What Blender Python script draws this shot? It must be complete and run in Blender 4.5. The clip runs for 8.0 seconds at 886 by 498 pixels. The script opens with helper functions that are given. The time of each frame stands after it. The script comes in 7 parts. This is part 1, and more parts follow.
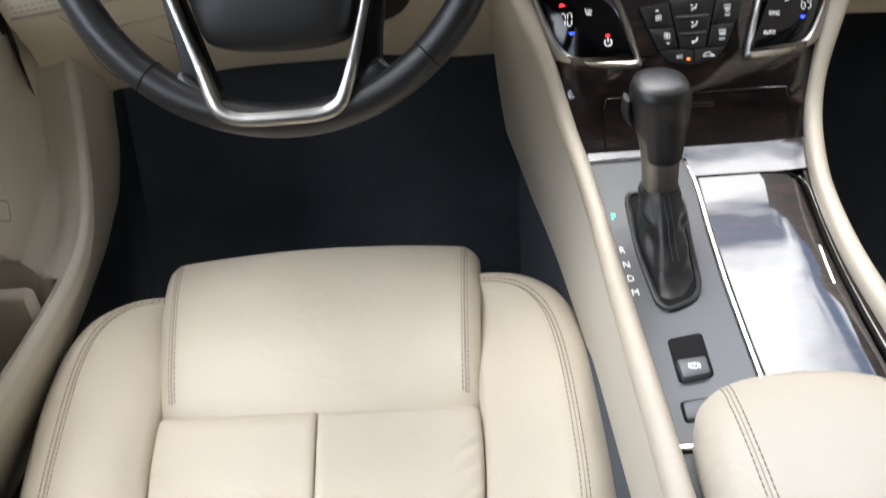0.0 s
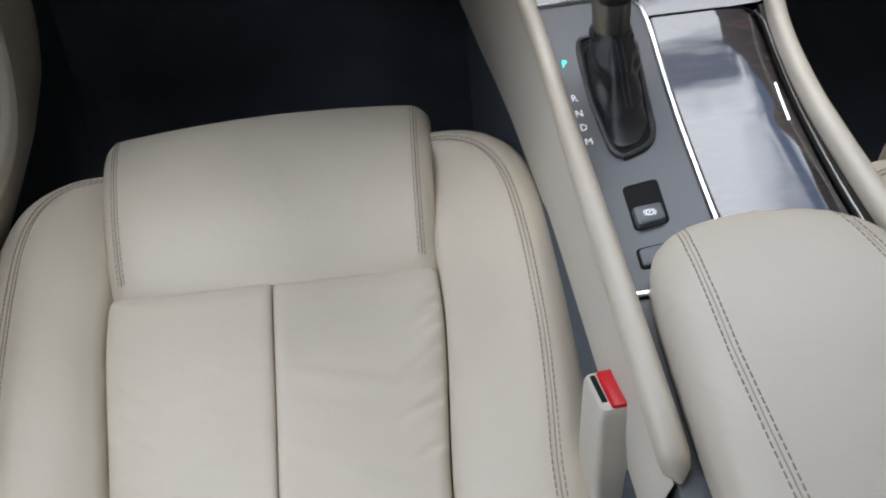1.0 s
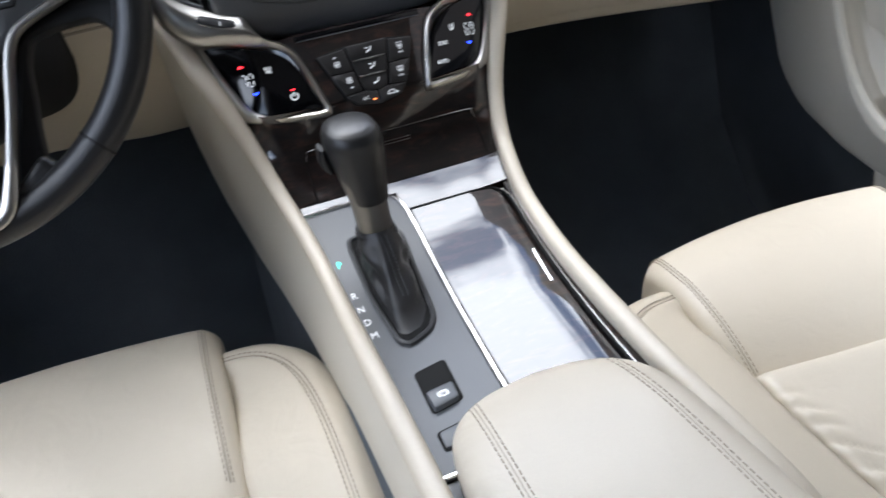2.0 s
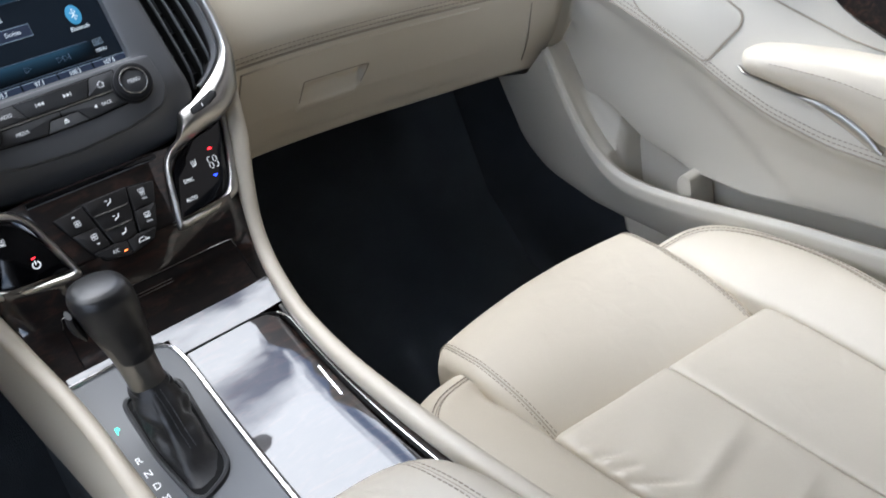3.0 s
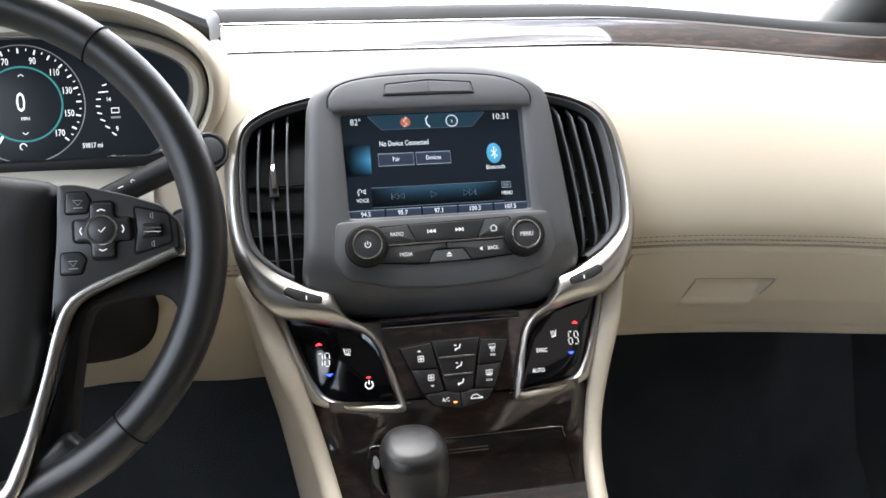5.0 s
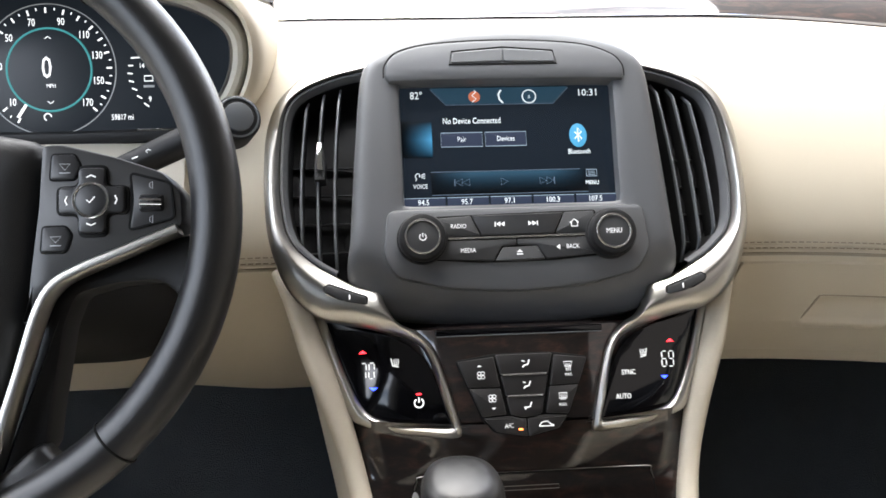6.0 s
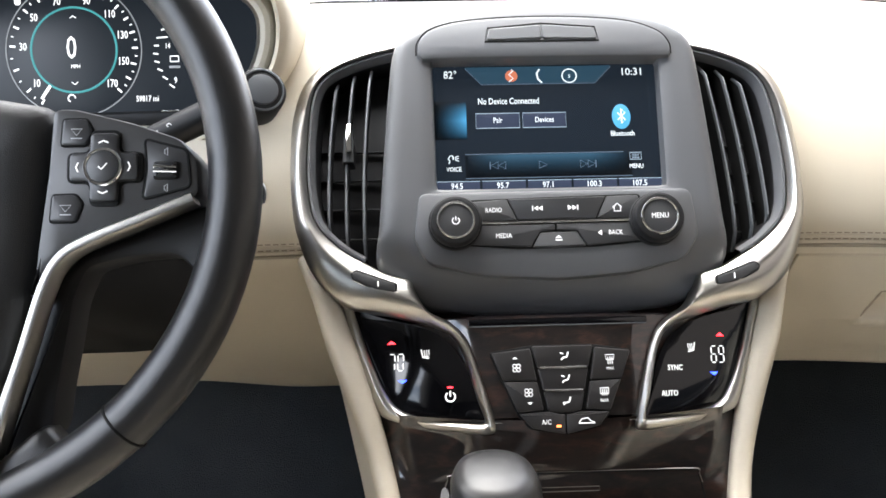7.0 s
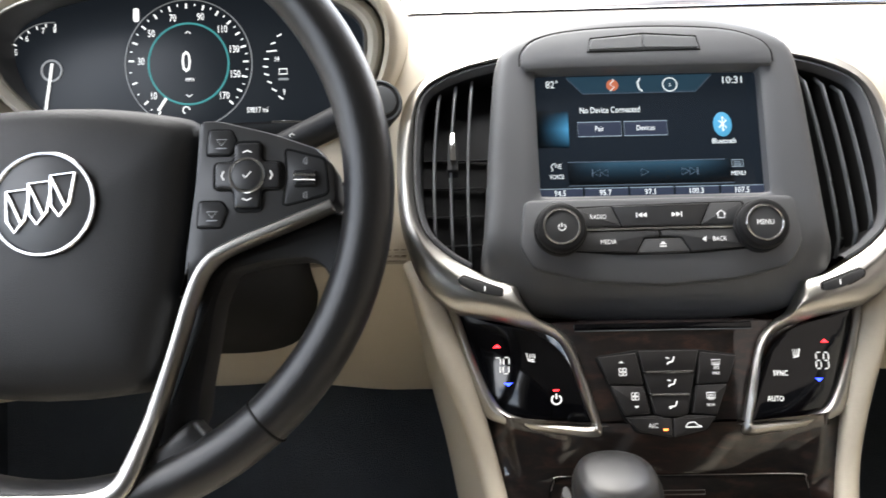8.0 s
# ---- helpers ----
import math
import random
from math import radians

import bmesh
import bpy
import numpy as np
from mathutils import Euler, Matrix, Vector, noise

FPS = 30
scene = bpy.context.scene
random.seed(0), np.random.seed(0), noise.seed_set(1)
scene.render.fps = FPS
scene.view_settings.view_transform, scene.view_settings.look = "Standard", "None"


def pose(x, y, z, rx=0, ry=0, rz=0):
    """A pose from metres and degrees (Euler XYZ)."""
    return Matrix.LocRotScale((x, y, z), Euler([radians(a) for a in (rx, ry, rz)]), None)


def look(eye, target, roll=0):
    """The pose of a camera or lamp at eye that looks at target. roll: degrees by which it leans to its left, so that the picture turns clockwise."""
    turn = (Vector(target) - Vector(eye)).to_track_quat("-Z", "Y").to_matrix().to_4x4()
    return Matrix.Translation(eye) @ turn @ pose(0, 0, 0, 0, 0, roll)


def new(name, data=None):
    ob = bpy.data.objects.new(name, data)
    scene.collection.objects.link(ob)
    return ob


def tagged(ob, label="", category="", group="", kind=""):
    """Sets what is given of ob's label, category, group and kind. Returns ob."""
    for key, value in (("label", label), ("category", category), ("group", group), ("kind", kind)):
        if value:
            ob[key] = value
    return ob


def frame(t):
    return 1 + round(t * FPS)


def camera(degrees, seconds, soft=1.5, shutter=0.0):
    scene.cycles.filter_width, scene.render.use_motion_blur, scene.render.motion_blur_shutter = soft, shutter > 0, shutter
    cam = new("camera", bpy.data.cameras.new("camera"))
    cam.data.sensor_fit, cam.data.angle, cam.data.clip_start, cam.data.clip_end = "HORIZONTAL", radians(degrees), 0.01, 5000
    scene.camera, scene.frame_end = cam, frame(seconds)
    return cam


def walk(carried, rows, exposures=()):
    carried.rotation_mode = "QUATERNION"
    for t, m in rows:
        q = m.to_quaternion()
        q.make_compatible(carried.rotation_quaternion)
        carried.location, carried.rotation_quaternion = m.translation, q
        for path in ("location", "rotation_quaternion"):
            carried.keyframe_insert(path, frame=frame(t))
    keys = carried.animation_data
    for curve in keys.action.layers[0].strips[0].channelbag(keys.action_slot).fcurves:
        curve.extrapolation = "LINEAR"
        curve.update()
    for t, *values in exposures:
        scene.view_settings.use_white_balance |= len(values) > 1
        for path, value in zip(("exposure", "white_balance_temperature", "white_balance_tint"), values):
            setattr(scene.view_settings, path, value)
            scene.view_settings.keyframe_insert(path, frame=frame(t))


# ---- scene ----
cam = camera(56.1, 8.0, 1.6, 0.22)
PATH = [
    (0, (-0.249, -0.256, 0.911), (-0.291, 1.421, -0.179), -4.7),
    (0.3, (-0.246, -0.242, 0.898), (-0.275, 1.32, -0.35), -5.1),
    (0.5, (-0.246, -0.239, 0.897), (-0.275, 1.25, -0.438), -5.7),
    (0.8, (-0.245, -0.24, 0.895), (-0.267, 1.203, -0.49), -6.5),
    (1, (-0.242, -0.24, 0.893), (-0.218, 1.233, -0.46), -6.7),
    (1.2, (-0.239, -0.247, 0.896), (-0.134, 1.295, -0.371), -6.7),
    (1.5, (-0.228, -0.246, 0.904), (0.01, 1.381, -0.234), -7.0),
    (1.7, (-0.226, -0.25, 0.901), (0.129, 1.408, -0.157), -7.1),
    (2, (-0.209, -0.247, 0.904), (0.31, 1.381, -0.136), -7.9),
    (2.2, (-0.192, -0.245, 0.899), (0.456, 1.339, -0.137), -9.0),
    (3.3, (-0.159, -0.274, 0.92), (0.866, 1.235, 0.099), -13.3),
    (3.5, (-0.155, -0.276, 0.92), (0.877, 1.265, 0.173), -12.8),
    (3.8, (-0.161, -0.276, 0.924), (0.791, 1.343, 0.242), -11.5),
    (4, (-0.17, -0.269, 0.927), (0.669, 1.427, 0.278), -10.1),
    (4.2, (-0.167, -0.259, 0.935), (0.509, 1.518, 0.316), -8.3),
    (4.5, (-0.163, -0.228, 0.947), (0.322, 1.623, 0.364), -4.5),
    (4.7, (-0.16, -0.194, 0.947), (0.269, 1.678, 0.387), -2.5),
    (5.8, (-0.103, -0.044, 0.909), (0.078, 1.875, 0.375), -0.7),
    (6, (-0.109, -0.032, 0.895), (0.038, 1.898, 0.388), -0.7),
    (6.5, (-0.11, -0.014, 0.871), (-0.026, 1.926, 0.388), -0.6),
    (7, (-0.105, -0.003, 0.863), (-0.045, 1.94, 0.395), -0.9),
    (7.5, (-0.109, -0.004, 0.864), (-0.085, 1.948, 0.429), -1.1),
    (7.8, (-0.133, -0.013, 0.868), (-0.138, 1.935, 0.421), -1.2),
    (8, (-0.151, -0.019, 0.866), (-0.202, 1.929, 0.419), -1.5),
]
EXPOSURES = [(0.0, 2.12, 6700, 10), (0.5, 1.59, 6300, 10), (1.0, 1.29, 6250, 10), (1.5, 1.7, 6050, 10), (2.0, 1.98, 6200, 10), (3.5, 1.68, 6180, 10), (4.0, 1.65, 6180, 10), (4.5, 1.97, 6500, 10), (6.0, 2.51, 6850, 10), (6.5, 2.51, 6850, 10), (7.0, 2.83, 6850, 10), (7.5, 2.79, 6900, 10), (8.0, 2.41, 7050, 10)]
walk(cam, [(t, look(eye, target, roll)) for t, eye, target, roll in PATH], EXPOSURES)
from mathutils.bvhtree import BVHTree
# ---- world and light ----
SUN_EL, SUN_ROT = radians(70), radians(-12)
world = bpy.data.worlds.new("sky")
scene.world = world
world.use_nodes = True
wn, wl = world.node_tree.nodes, world.node_tree.links
sky = wn.new("ShaderNodeTexSky")
sky.sky_type, sky.sun_disc, sky.sun_elevation, sky.sun_rotation = "NISHITA", False, SUN_EL, SUN_ROT
coord = wn.new("ShaderNodeTexCoord")
cloud = wn.new("ShaderNodeTexNoise")
cloud.inputs["Scale"].default_value, cloud.inputs["Detail"].default_value, cloud.inputs["Roughness"].default_value = 3.4, 7, 0.55
ramp = wn.new("ShaderNodeValToRGB")
ramp.color_ramp.elements[0].position, ramp.color_ramp.elements[1].position = 0.40, 0.55
white = wn.new("ShaderNodeMix")
white.data_type = "RGBA"
white.inputs["B"].default_value = (11.0, 11.2, 11.6, 1)
wl.new(coord.outputs["Generated"], cloud.inputs["Vector"])
wl.new(cloud.outputs["Fac"], ramp.inputs["Fac"])
wl.new(ramp.outputs["Color"], white.inputs["Factor"])
# cloud brightens towards the sun behind it
toward = wn.new("ShaderNodeVectorMath")
toward.operation = "DOT_PRODUCT"
toward.inputs[1].default_value = (math.sin(SUN_ROT) * math.cos(SUN_EL), math.cos(SUN_ROT) * math.cos(SUN_EL), math.sin(SUN_EL))
wl.new(coord.outputs["Generated"], toward.inputs[0])
near = wn.new("ShaderNodeMath")
near.operation, near.inputs[1].default_value, near.use_clamp = "POWER", 3.0, True
floor0 = wn.new("ShaderNodeMath")
floor0.operation, floor0.inputs[1].default_value = "MAXIMUM", 0.0
wl.new(toward.outputs["Value"], floor0.inputs[0])
wl.new(floor0.outputs[0], near.inputs[0])
glow = wn.new("ShaderNodeMix")
glow.data_type = "RGBA"
glow.inputs["A"].default_value, glow.inputs["B"].default_value = (12.5, 13.4, 15.2, 1), (23.0, 23.4, 24.2, 1)
wl.new(near.outputs[0], glow.inputs["Factor"])
wl.new(glow.outputs["Result"], white.inputs["B"])
wl.new(sky.outputs["Color"], white.inputs["A"])
wl.new(white.outputs["Result"], wn["Background"].inputs["Color"])
wn["Background"].inputs["Strength"].default_value = 0.15
sun = new("sun", bpy.data.lights.new("sun", "SUN"))
sun.data.energy, sun.data.angle, sun.data.color = 0.25, radians(20), (1.0, 0.95, 0.88)
sun.matrix_world = pose(0, 0, 30, -20, 0, 12)


# ---- materials ----
def material(name, color, rough=0.5, metal=0.0, vary=0.06, grain=900.0, bump=0.1, depth=0.0004, stain=9.0, coat=0.0, specular=0.5, sheen=0.0, voronoi=False, wrinkle=0.0):
    m = bpy.data.materials.new(name)
    m.use_nodes = True
    n, l = m.node_tree.nodes, m.node_tree.links
    b = n["Principled BSDF"]
    b.inputs["Roughness"].default_value, b.inputs["Metallic"].default_value = rough, metal
    b.inputs["Coat Weight"].default_value, b.inputs["Coat Roughness"].default_value = coat, 0.03
    b.inputs["Specular IOR Level"].default_value, b.inputs["Sheen Weight"].default_value = specular, sheen
    tc = n.new("ShaderNodeTexCoord")
    big, fine = n.new("ShaderNodeTexNoise"), n.new("ShaderNodeTexNoise")
    big.inputs["Scale"].default_value, big.inputs["Detail"].default_value = stain, 5
    fine.inputs["Scale"].default_value, fine.inputs["Detail"].default_value = grain, 3
    for q in (big, fine):
        l.new(tc.outputs["Object"], q.inputs["Vector"])
    mix = n.new("ShaderNodeMix")
    mix.data_type = "RGBA"
    lo, hi = [max(0, c * (1 - vary)) for c in color], [min(1, c * (1 + vary)) for c in color]
    mix.inputs["A"].default_value, mix.inputs["B"].default_value = (*lo, 1), (*hi, 1)
    both = n.new("ShaderNodeMath")
    both.operation = "MULTIPLY_ADD"
    both.inputs[1].default_value = 0.35
    l.new(fine.outputs["Fac"], both.inputs[0])
    scaled = n.new("ShaderNodeMath")
    scaled.operation = "MULTIPLY"
    scaled.inputs[1].default_value = 0.65
    l.new(big.outputs["Fac"], scaled.inputs[0])
    l.new(scaled.outputs[0], both.inputs[2])
    l.new(both.outputs[0], mix.inputs["Factor"])
    l.new(mix.outputs["Result"], b.inputs["Base Color"])
    rr = n.new("ShaderNodeMapRange")
    rr.inputs["To Min"].default_value, rr.inputs["To Max"].default_value = max(0.02, rough * 0.85), min(1, rough * 1.15)
    l.new(big.outputs["Fac"], rr.inputs["Value"])
    l.new(rr.outputs["Result"], b.inputs["Roughness"])
    if bump:
        bp = n.new("ShaderNodeBump")
        bp.inputs["Strength"].default_value, bp.inputs["Distance"].default_value = bump, depth
        src = fine.outputs["Fac"]
        if voronoi:
            vo = n.new("ShaderNodeTexVoronoi")
            vo.feature = "DISTANCE_TO_EDGE"
            vo.inputs["Scale"].default_value = grain
            l.new(tc.outputs["Object"], vo.inputs["Vector"])
            src = vo.outputs["Distance"]
        l.new(src, bp.inputs["Height"])
        if wrinkle:
            wr, wb = n.new("ShaderNodeTexNoise"), n.new("ShaderNodeBump")
            wr.inputs["Scale"].default_value, wr.inputs["Detail"].default_value, wr.inputs["Distortion"].default_value = 26, 6, 0.8
            wb.inputs["Strength"].default_value, wb.inputs["Distance"].default_value = wrinkle, 0.004
            l.new(tc.outputs["Object"], wr.inputs["Vector"])
            l.new(wr.outputs["Fac"], wb.inputs["Height"])
            l.new(wb.outputs["Normal"], bp.inputs["Normal"])
        l.new(bp.outputs["Normal"], b.inputs["Normal"])
    return m


def lit(name, color, strength, rough=0.4):
    m = bpy.data.materials.new(name)
    m.use_nodes = True
    b = m.node_tree.nodes["Principled BSDF"]
    b.inputs["Base Color"].default_value = (*color, 1)
    b.inputs["Emission Color"].default_value = (*color, 1)
    b.inputs["Emission Strength"].default_value = strength
    b.inputs["Roughness"].default_value = rough
    b.inputs["Specular IOR Level"].default_value = 0.3
    return m


def screen_glow(name, color, strength, axis):
    """Screen art that fades along one axis of its mesh."""
    m = lit(name, color, strength, 0.22)
    n, l = m.node_tree.nodes, m.node_tree.links
    tc, sp, mu = n.new("ShaderNodeTexCoord"), n.new("ShaderNodeSeparateXYZ"), n.new("ShaderNodeMath")
    mu.operation, mu.inputs[1].default_value = "POWER", 2.2
    l.new(tc.outputs["Generated"], sp.inputs[0])
    l.new(sp.outputs[axis], mu.inputs[0])
    sc = n.new("ShaderNodeMath")
    sc.operation, sc.inputs[1].default_value = "MULTIPLY", strength
    other = n.new("ShaderNodeMath")
    other.operation, other.inputs[1].default_value = "PINGPONG", 0.5
    l.new(sp.outputs["Z" if axis == "X" else "X"], other.inputs[0])
    edge = n.new("ShaderNodeMath")
    edge.operation, edge.inputs[1].default_value = "MULTIPLY", 1.8 if axis == "X" else 4.0
    edge.use_clamp = True
    l.new(other.outputs[0], edge.inputs[0])
    both = n.new("ShaderNodeMath")
    both.operation = "MULTIPLY"
    l.new(mu.outputs[0], both.inputs[0])
    l.new(edge.outputs[0], both.inputs[1])
    l.new(both.outputs[0], sc.inputs[0])
    l.new(sc.outputs[0], n["Principled BSDF"].inputs["Emission Strength"])
    n["Principled BSDF"].inputs["Base Color"].default_value = (0.0035, 0.0055, 0.0085, 1)
    return m


def wood(name):
    """Dark burl veneer under a thick clear lacquer."""
    m = bpy.data.materials.new(name)
    m.use_nodes = True
    n, l = m.node_tree.nodes, m.node_tree.links
    b = n["Principled BSDF"]
    tc, mp = n.new("ShaderNodeTexCoord"), n.new("ShaderNodeMapping")
    mp.inputs["Scale"].default_value = (1, 3.2, 3.2)
    l.new(tc.outputs["Object"], mp.inputs["Vector"])
    burl, fig = n.new("ShaderNodeTexNoise"), n.new("ShaderNodeTexNoise")
    burl.inputs["Scale"].default_value, burl.inputs["Detail"].default_value, burl.inputs["Distortion"].default_value = 22, 9, 1.6
    fig.inputs["Scale"].default_value, fig.inputs["Detail"].default_value = 260, 6
    l.new(mp.outputs["Vector"], burl.inputs["Vector"])
    l.new(mp.outputs["Vector"], fig.inputs["Vector"])
    r = n.new("ShaderNodeValToRGB")
    e = r.color_ramp.elements
    e[0].position, e[0].color = 0.36, (0.003, 0.0018, 0.0016, 1)
    e[1].position, e[1].color = 0.72, (0.052, 0.0225, 0.0145, 1)
    mid = e.new(0.52)
    mid.color = (0.0115, 0.0056, 0.0044, 1)
    add = n.new("ShaderNodeMath")
    add.operation = "MULTIPLY_ADD"
    add.inputs[1].default_value = 0.22
    l.new(fig.outputs["Fac"], add.inputs[0])
    sub = n.new("ShaderNodeMath")
    sub.operation = "MULTIPLY"
    sub.inputs[1].default_value = 0.8
    l.new(burl.outputs["Fac"], sub.inputs[0])
    l.new(sub.outputs[0], add.inputs[2])
    l.new(add.outputs[0], r.inputs["Fac"])
    l.new(r.outputs["Color"], b.inputs["Base Color"])
    b.inputs["Roughness"].default_value = 0.5
    b.inputs["Specular IOR Level"].default_value = 0.25
    b.inputs["Coat Weight"].default_value, b.inputs["Coat Roughness"].default_value, b.inputs["Coat IOR"].default_value = 1.0, 0.03, 1.64
    wob, bp = n.new("ShaderNodeTexNoise"), n.new("ShaderNodeBump")
    wob.inputs["Scale"].default_value = 14
    l.new(tc.outputs["Object"], wob.inputs["Vector"])
    bp.inputs["Strength"].default_value, bp.inputs["Distance"].default_value = 0.003, 0.002
    l.new(wob.outputs["Fac"], bp.inputs["Height"])
    l.new(bp.outputs["Normal"], b.inputs["Coat Normal"])
    return m


def brushed(name, color, rough):
    m = material(name, color, rough, 1.0, 0.05, 700, 0.06, 0.0002)
    return m


LEATHER = material("cream_leather", (0.566, 0.505, 0.406), 0.42, 0, 0.12, 950, 0.35, 0.0003, 6, voronoi=True, wrinkle=0.3)
LEATHER_DASH = material("cream_dash_skin", (0.60, 0.535, 0.425), 0.42, 0, 0.03, 1300, 0.22, 0.0002, 4, voronoi=True)
CREAM = material("cream_plastic", (0.58, 0.54, 0.46), 0.5, 0, 0.04, 1200, 0.12, 0.0002, 6)
# darker copy of the cream plastic, with shade put into its colour
CREAM_SHADED = material("cream_shadow_plastic", (0.46, 0.42, 0.35), 0.55, 0, 0.05, 1200, 0.12, 0.0002, 6)
THREAD = material("beige_thread", (0.32, 0.272, 0.212), 0.8, 0, 0.1, 2500, 0.3, 0.0002)
SEAM = material("seam_shadow_thread", (0.36, 0.315, 0.25), 0.9, 0, 0.1, 2500, 0.2, 0.0002)
GREY = material("charcoal_soft_plastic", (0.105, 0.108, 0.114), 0.45, 0, 0.05, 1600, 0.25, 0.0002, 8, voronoi=True)
GREY_PLATE = material("slate_satin_plastic", (0.105, 0.112, 0.12), 0.42, 0, 0.04, 1500, 0.1, 0.0001)
GREY_BTN = material("dark_button_plastic", (0.05, 0.051, 0.053), 0.42, 0, 0.05, 1500, 0.08, 0.0001)
POD = material("dark_switch_pod", (0.042, 0.0415, 0.0415), 0.42, 0, 0.05, 1500, 0.15, 0.0002, 8, voronoi=True)
POD_KEY = material("black_switch_key", (0.026, 0.026, 0.027), 0.4, 0, 0.05, 1500, 0.08, 0.0001)
CLIMATE_KEY = material("warm_black_plastic", (0.026, 0.0245, 0.0245), 0.38, 0, 0.06, 1500, 0.08, 0.0001)
BLACK = material("black_plastic", (0.015, 0.015, 0.016), 0.5, 0, 0.1, 1200, 0.1, 0.0002, specular=0.3)
RUBBER = material("black_rubber", (0.008, 0.008, 0.008), 0.75, 0, 0.1, 800, 0.1, 0.0002, specular=0.2)
GLOSS = material("black_gloss_glass", (0.004, 0.004, 0.005), 0.07, 0, 0.02, 200, 0, 0, specular=0.4)
WHEEL_LEATHER = material("black_wheel_leather", (0.020, 0.0198, 0.0203), 0.33, 0, 0.08, 1300, 0.35, 0.0003, 10, voronoi=True, specular=0.42)
AIRBAG = material("black_grained_cover", (0.015, 0.0146, 0.0146), 0.48, 0, 0.06, 1100, 0.5, 0.0004, 10, voronoi=True, specular=0.38)
BOOT = material("black_boot_leather", (0.018, 0.018, 0.019), 0.38, 0, 0.1, 1100, 0.4, 0.0004, 20, voronoi=True, wrinkle=0.8)
CARPET = material("black_carpet", (0.118, 0.132, 0.148), 0.95, 0, 0.4, 700, 0.9, 0.003, 12, specular=0.1)
# the carpet again, darkened to stand for shade low on the body sides
SHADED_CARPET = material("shaded_black_carpet", (0.075, 0.083, 0.092), 0.95, 0, 0.4, 700, 0.9, 0.003, 12, specular=0.1)
SILVER = brushed("satin_nickel", (0.46, 0.445, 0.413), 0.325)
GUNMETAL = brushed("dark_satin_metal", (0.26, 0.252, 0.24), 0.32)
BRIGHT = brushed("bright_satin_trim", (0.80, 0.79, 0.77), 0.22)
DARK_CHROME = brushed("dark_chrome", (0.36, 0.36, 0.37), 0.12)
CHROME = brushed("chrome", (0.80, 0.80, 0.80), 0.08)
WOOD = wood("burl_veneer")
RED = material("red_release_plastic", (0.62, 0.012, 0.02), 0.35, 0, 0.04, 900, 0.05, 0.0001)
HEADLINER = material("headliner_cloth", (0.13, 0.126, 0.118), 0.9, 0, 0.05, 900, 0.3, 0.0005)
OUTSIDE_WALL = material("weathered_render", (0.15, 0.128, 0.11), 0.9, 0, 0.25, 20, 0.4, 0.004, 0.8)
ASPHALT = material("asphalt", (0.055, 0.054, 0.052), 0.9, 0, 0.3, 60, 0.6, 0.01, 2)
WHITE_INK = lit("white_symbol", (0.70, 0.72, 0.74), 0.3)
KEY_INK = lit("key_symbol", (0.62, 0.64, 0.66), 0.2)
KEY_GREY = material("grey_key_plastic", (0.17, 0.175, 0.18), 0.4, 0, 0.03, 1500, 0.06, 0.0001)
GREY_INK = lit("grey_symbol", (0.30, 0.32, 0.34), 0.1)
SCREEN_WHITE = lit("screen_white", (0.44, 0.49, 0.53), 0.32)
SCREEN_DIM = lit("screen_dim", (0.16, 0.21, 0.26), 0.35)
SCREEN_FAINT = lit("screen_faint", (0.05, 0.07, 0.10), 0.3)
SCREEN_BLUE = lit("screen_blue", (0.008, 0.022, 0.036), 0.4)
SCREEN_FADE = screen_glow("screen_fade", (0.02, 0.10, 0.19), 0.8, "X")
SCREEN_RISE = screen_glow("screen_rise", (0.010, 0.032, 0.055), 0.6, "Z")
SCREEN_CYAN = lit("screen_cyan", (0.03, 0.15, 0.26), 0.42)
SCREEN_ORANGE = lit("screen_orange", (0.26, 0.08, 0.045), 0.35)
SCREEN_BASE = lit("screen_base", (0.0035, 0.0055, 0.0085), 0.5, 0.22)
SCREEN_BAR = lit("screen_bar", (0.012, 0.016, 0.028), 0.5, 0.25)
LED_RED = lit("red_led", (0.9, 0.02, 0.03), 1.6)
LED_BLUE = lit("blue_led", (0.02, 0.05, 0.95), 1.8)
LED_AMBER = lit("amber_led", (0.95, 0.2, 0.05), 1.2)
LED_GREEN = lit("green_led", (0.05, 0.75, 0.55), 1.0)
DIAL_TEAL = lit("dial_teal", (0.02, 0.13, 0.14), 0.4)
DIAL_WHITE = lit("dial_white", (0.50, 0.53, 0.56), 0.45)
DIAL_FACE = lit("dial_face", (0.006, 0.008, 0.011), 0.3)


# ---- shape tools ----
def thing(name, base, label, category, group="", kind=""):
    ob = new(name)
    ob.empty_display_size = 0.02
    ob.location = base
    return tagged(ob, label, category, group, kind)


def finish(bm, name, mat, smooth=True, angle=38):
    me = bpy.data.meshes.new(name)
    bmesh.ops.recalc_face_normals(bm, faces=bm.faces)
    if smooth:
        lim = radians(angle)
        for f in bm.faces:
            f.smooth = True
        for e in bm.edges:
            if len(e.link_faces) == 2 and e.calc_face_angle(0) > lim:
                e.smooth = False
    bm.to_mesh(me)
    bm.free()
    me.materials.append(mat)
    return me


def part(name, bm, mat, parent, label="", smooth=True, angle=38):
    ob = new(name, finish(bm, name, mat, smooth, angle))
    if parent is not None:
        ob.parent = parent
        root = parent
        while root.parent:
            root = root.parent
        if parent is root and root.type == "EMPTY":
            ob.matrix_parent_inverse = Matrix.Translation(root.location).inverted()
    return tagged(ob, label)


def solo(name, bm, mat, label, category, group="", kind="", smooth=True):
    return tagged(new(name, finish(bm, name, mat, smooth)), label, category, group, kind)


def ident(u, v, w):
    return Vector((u, v, w))


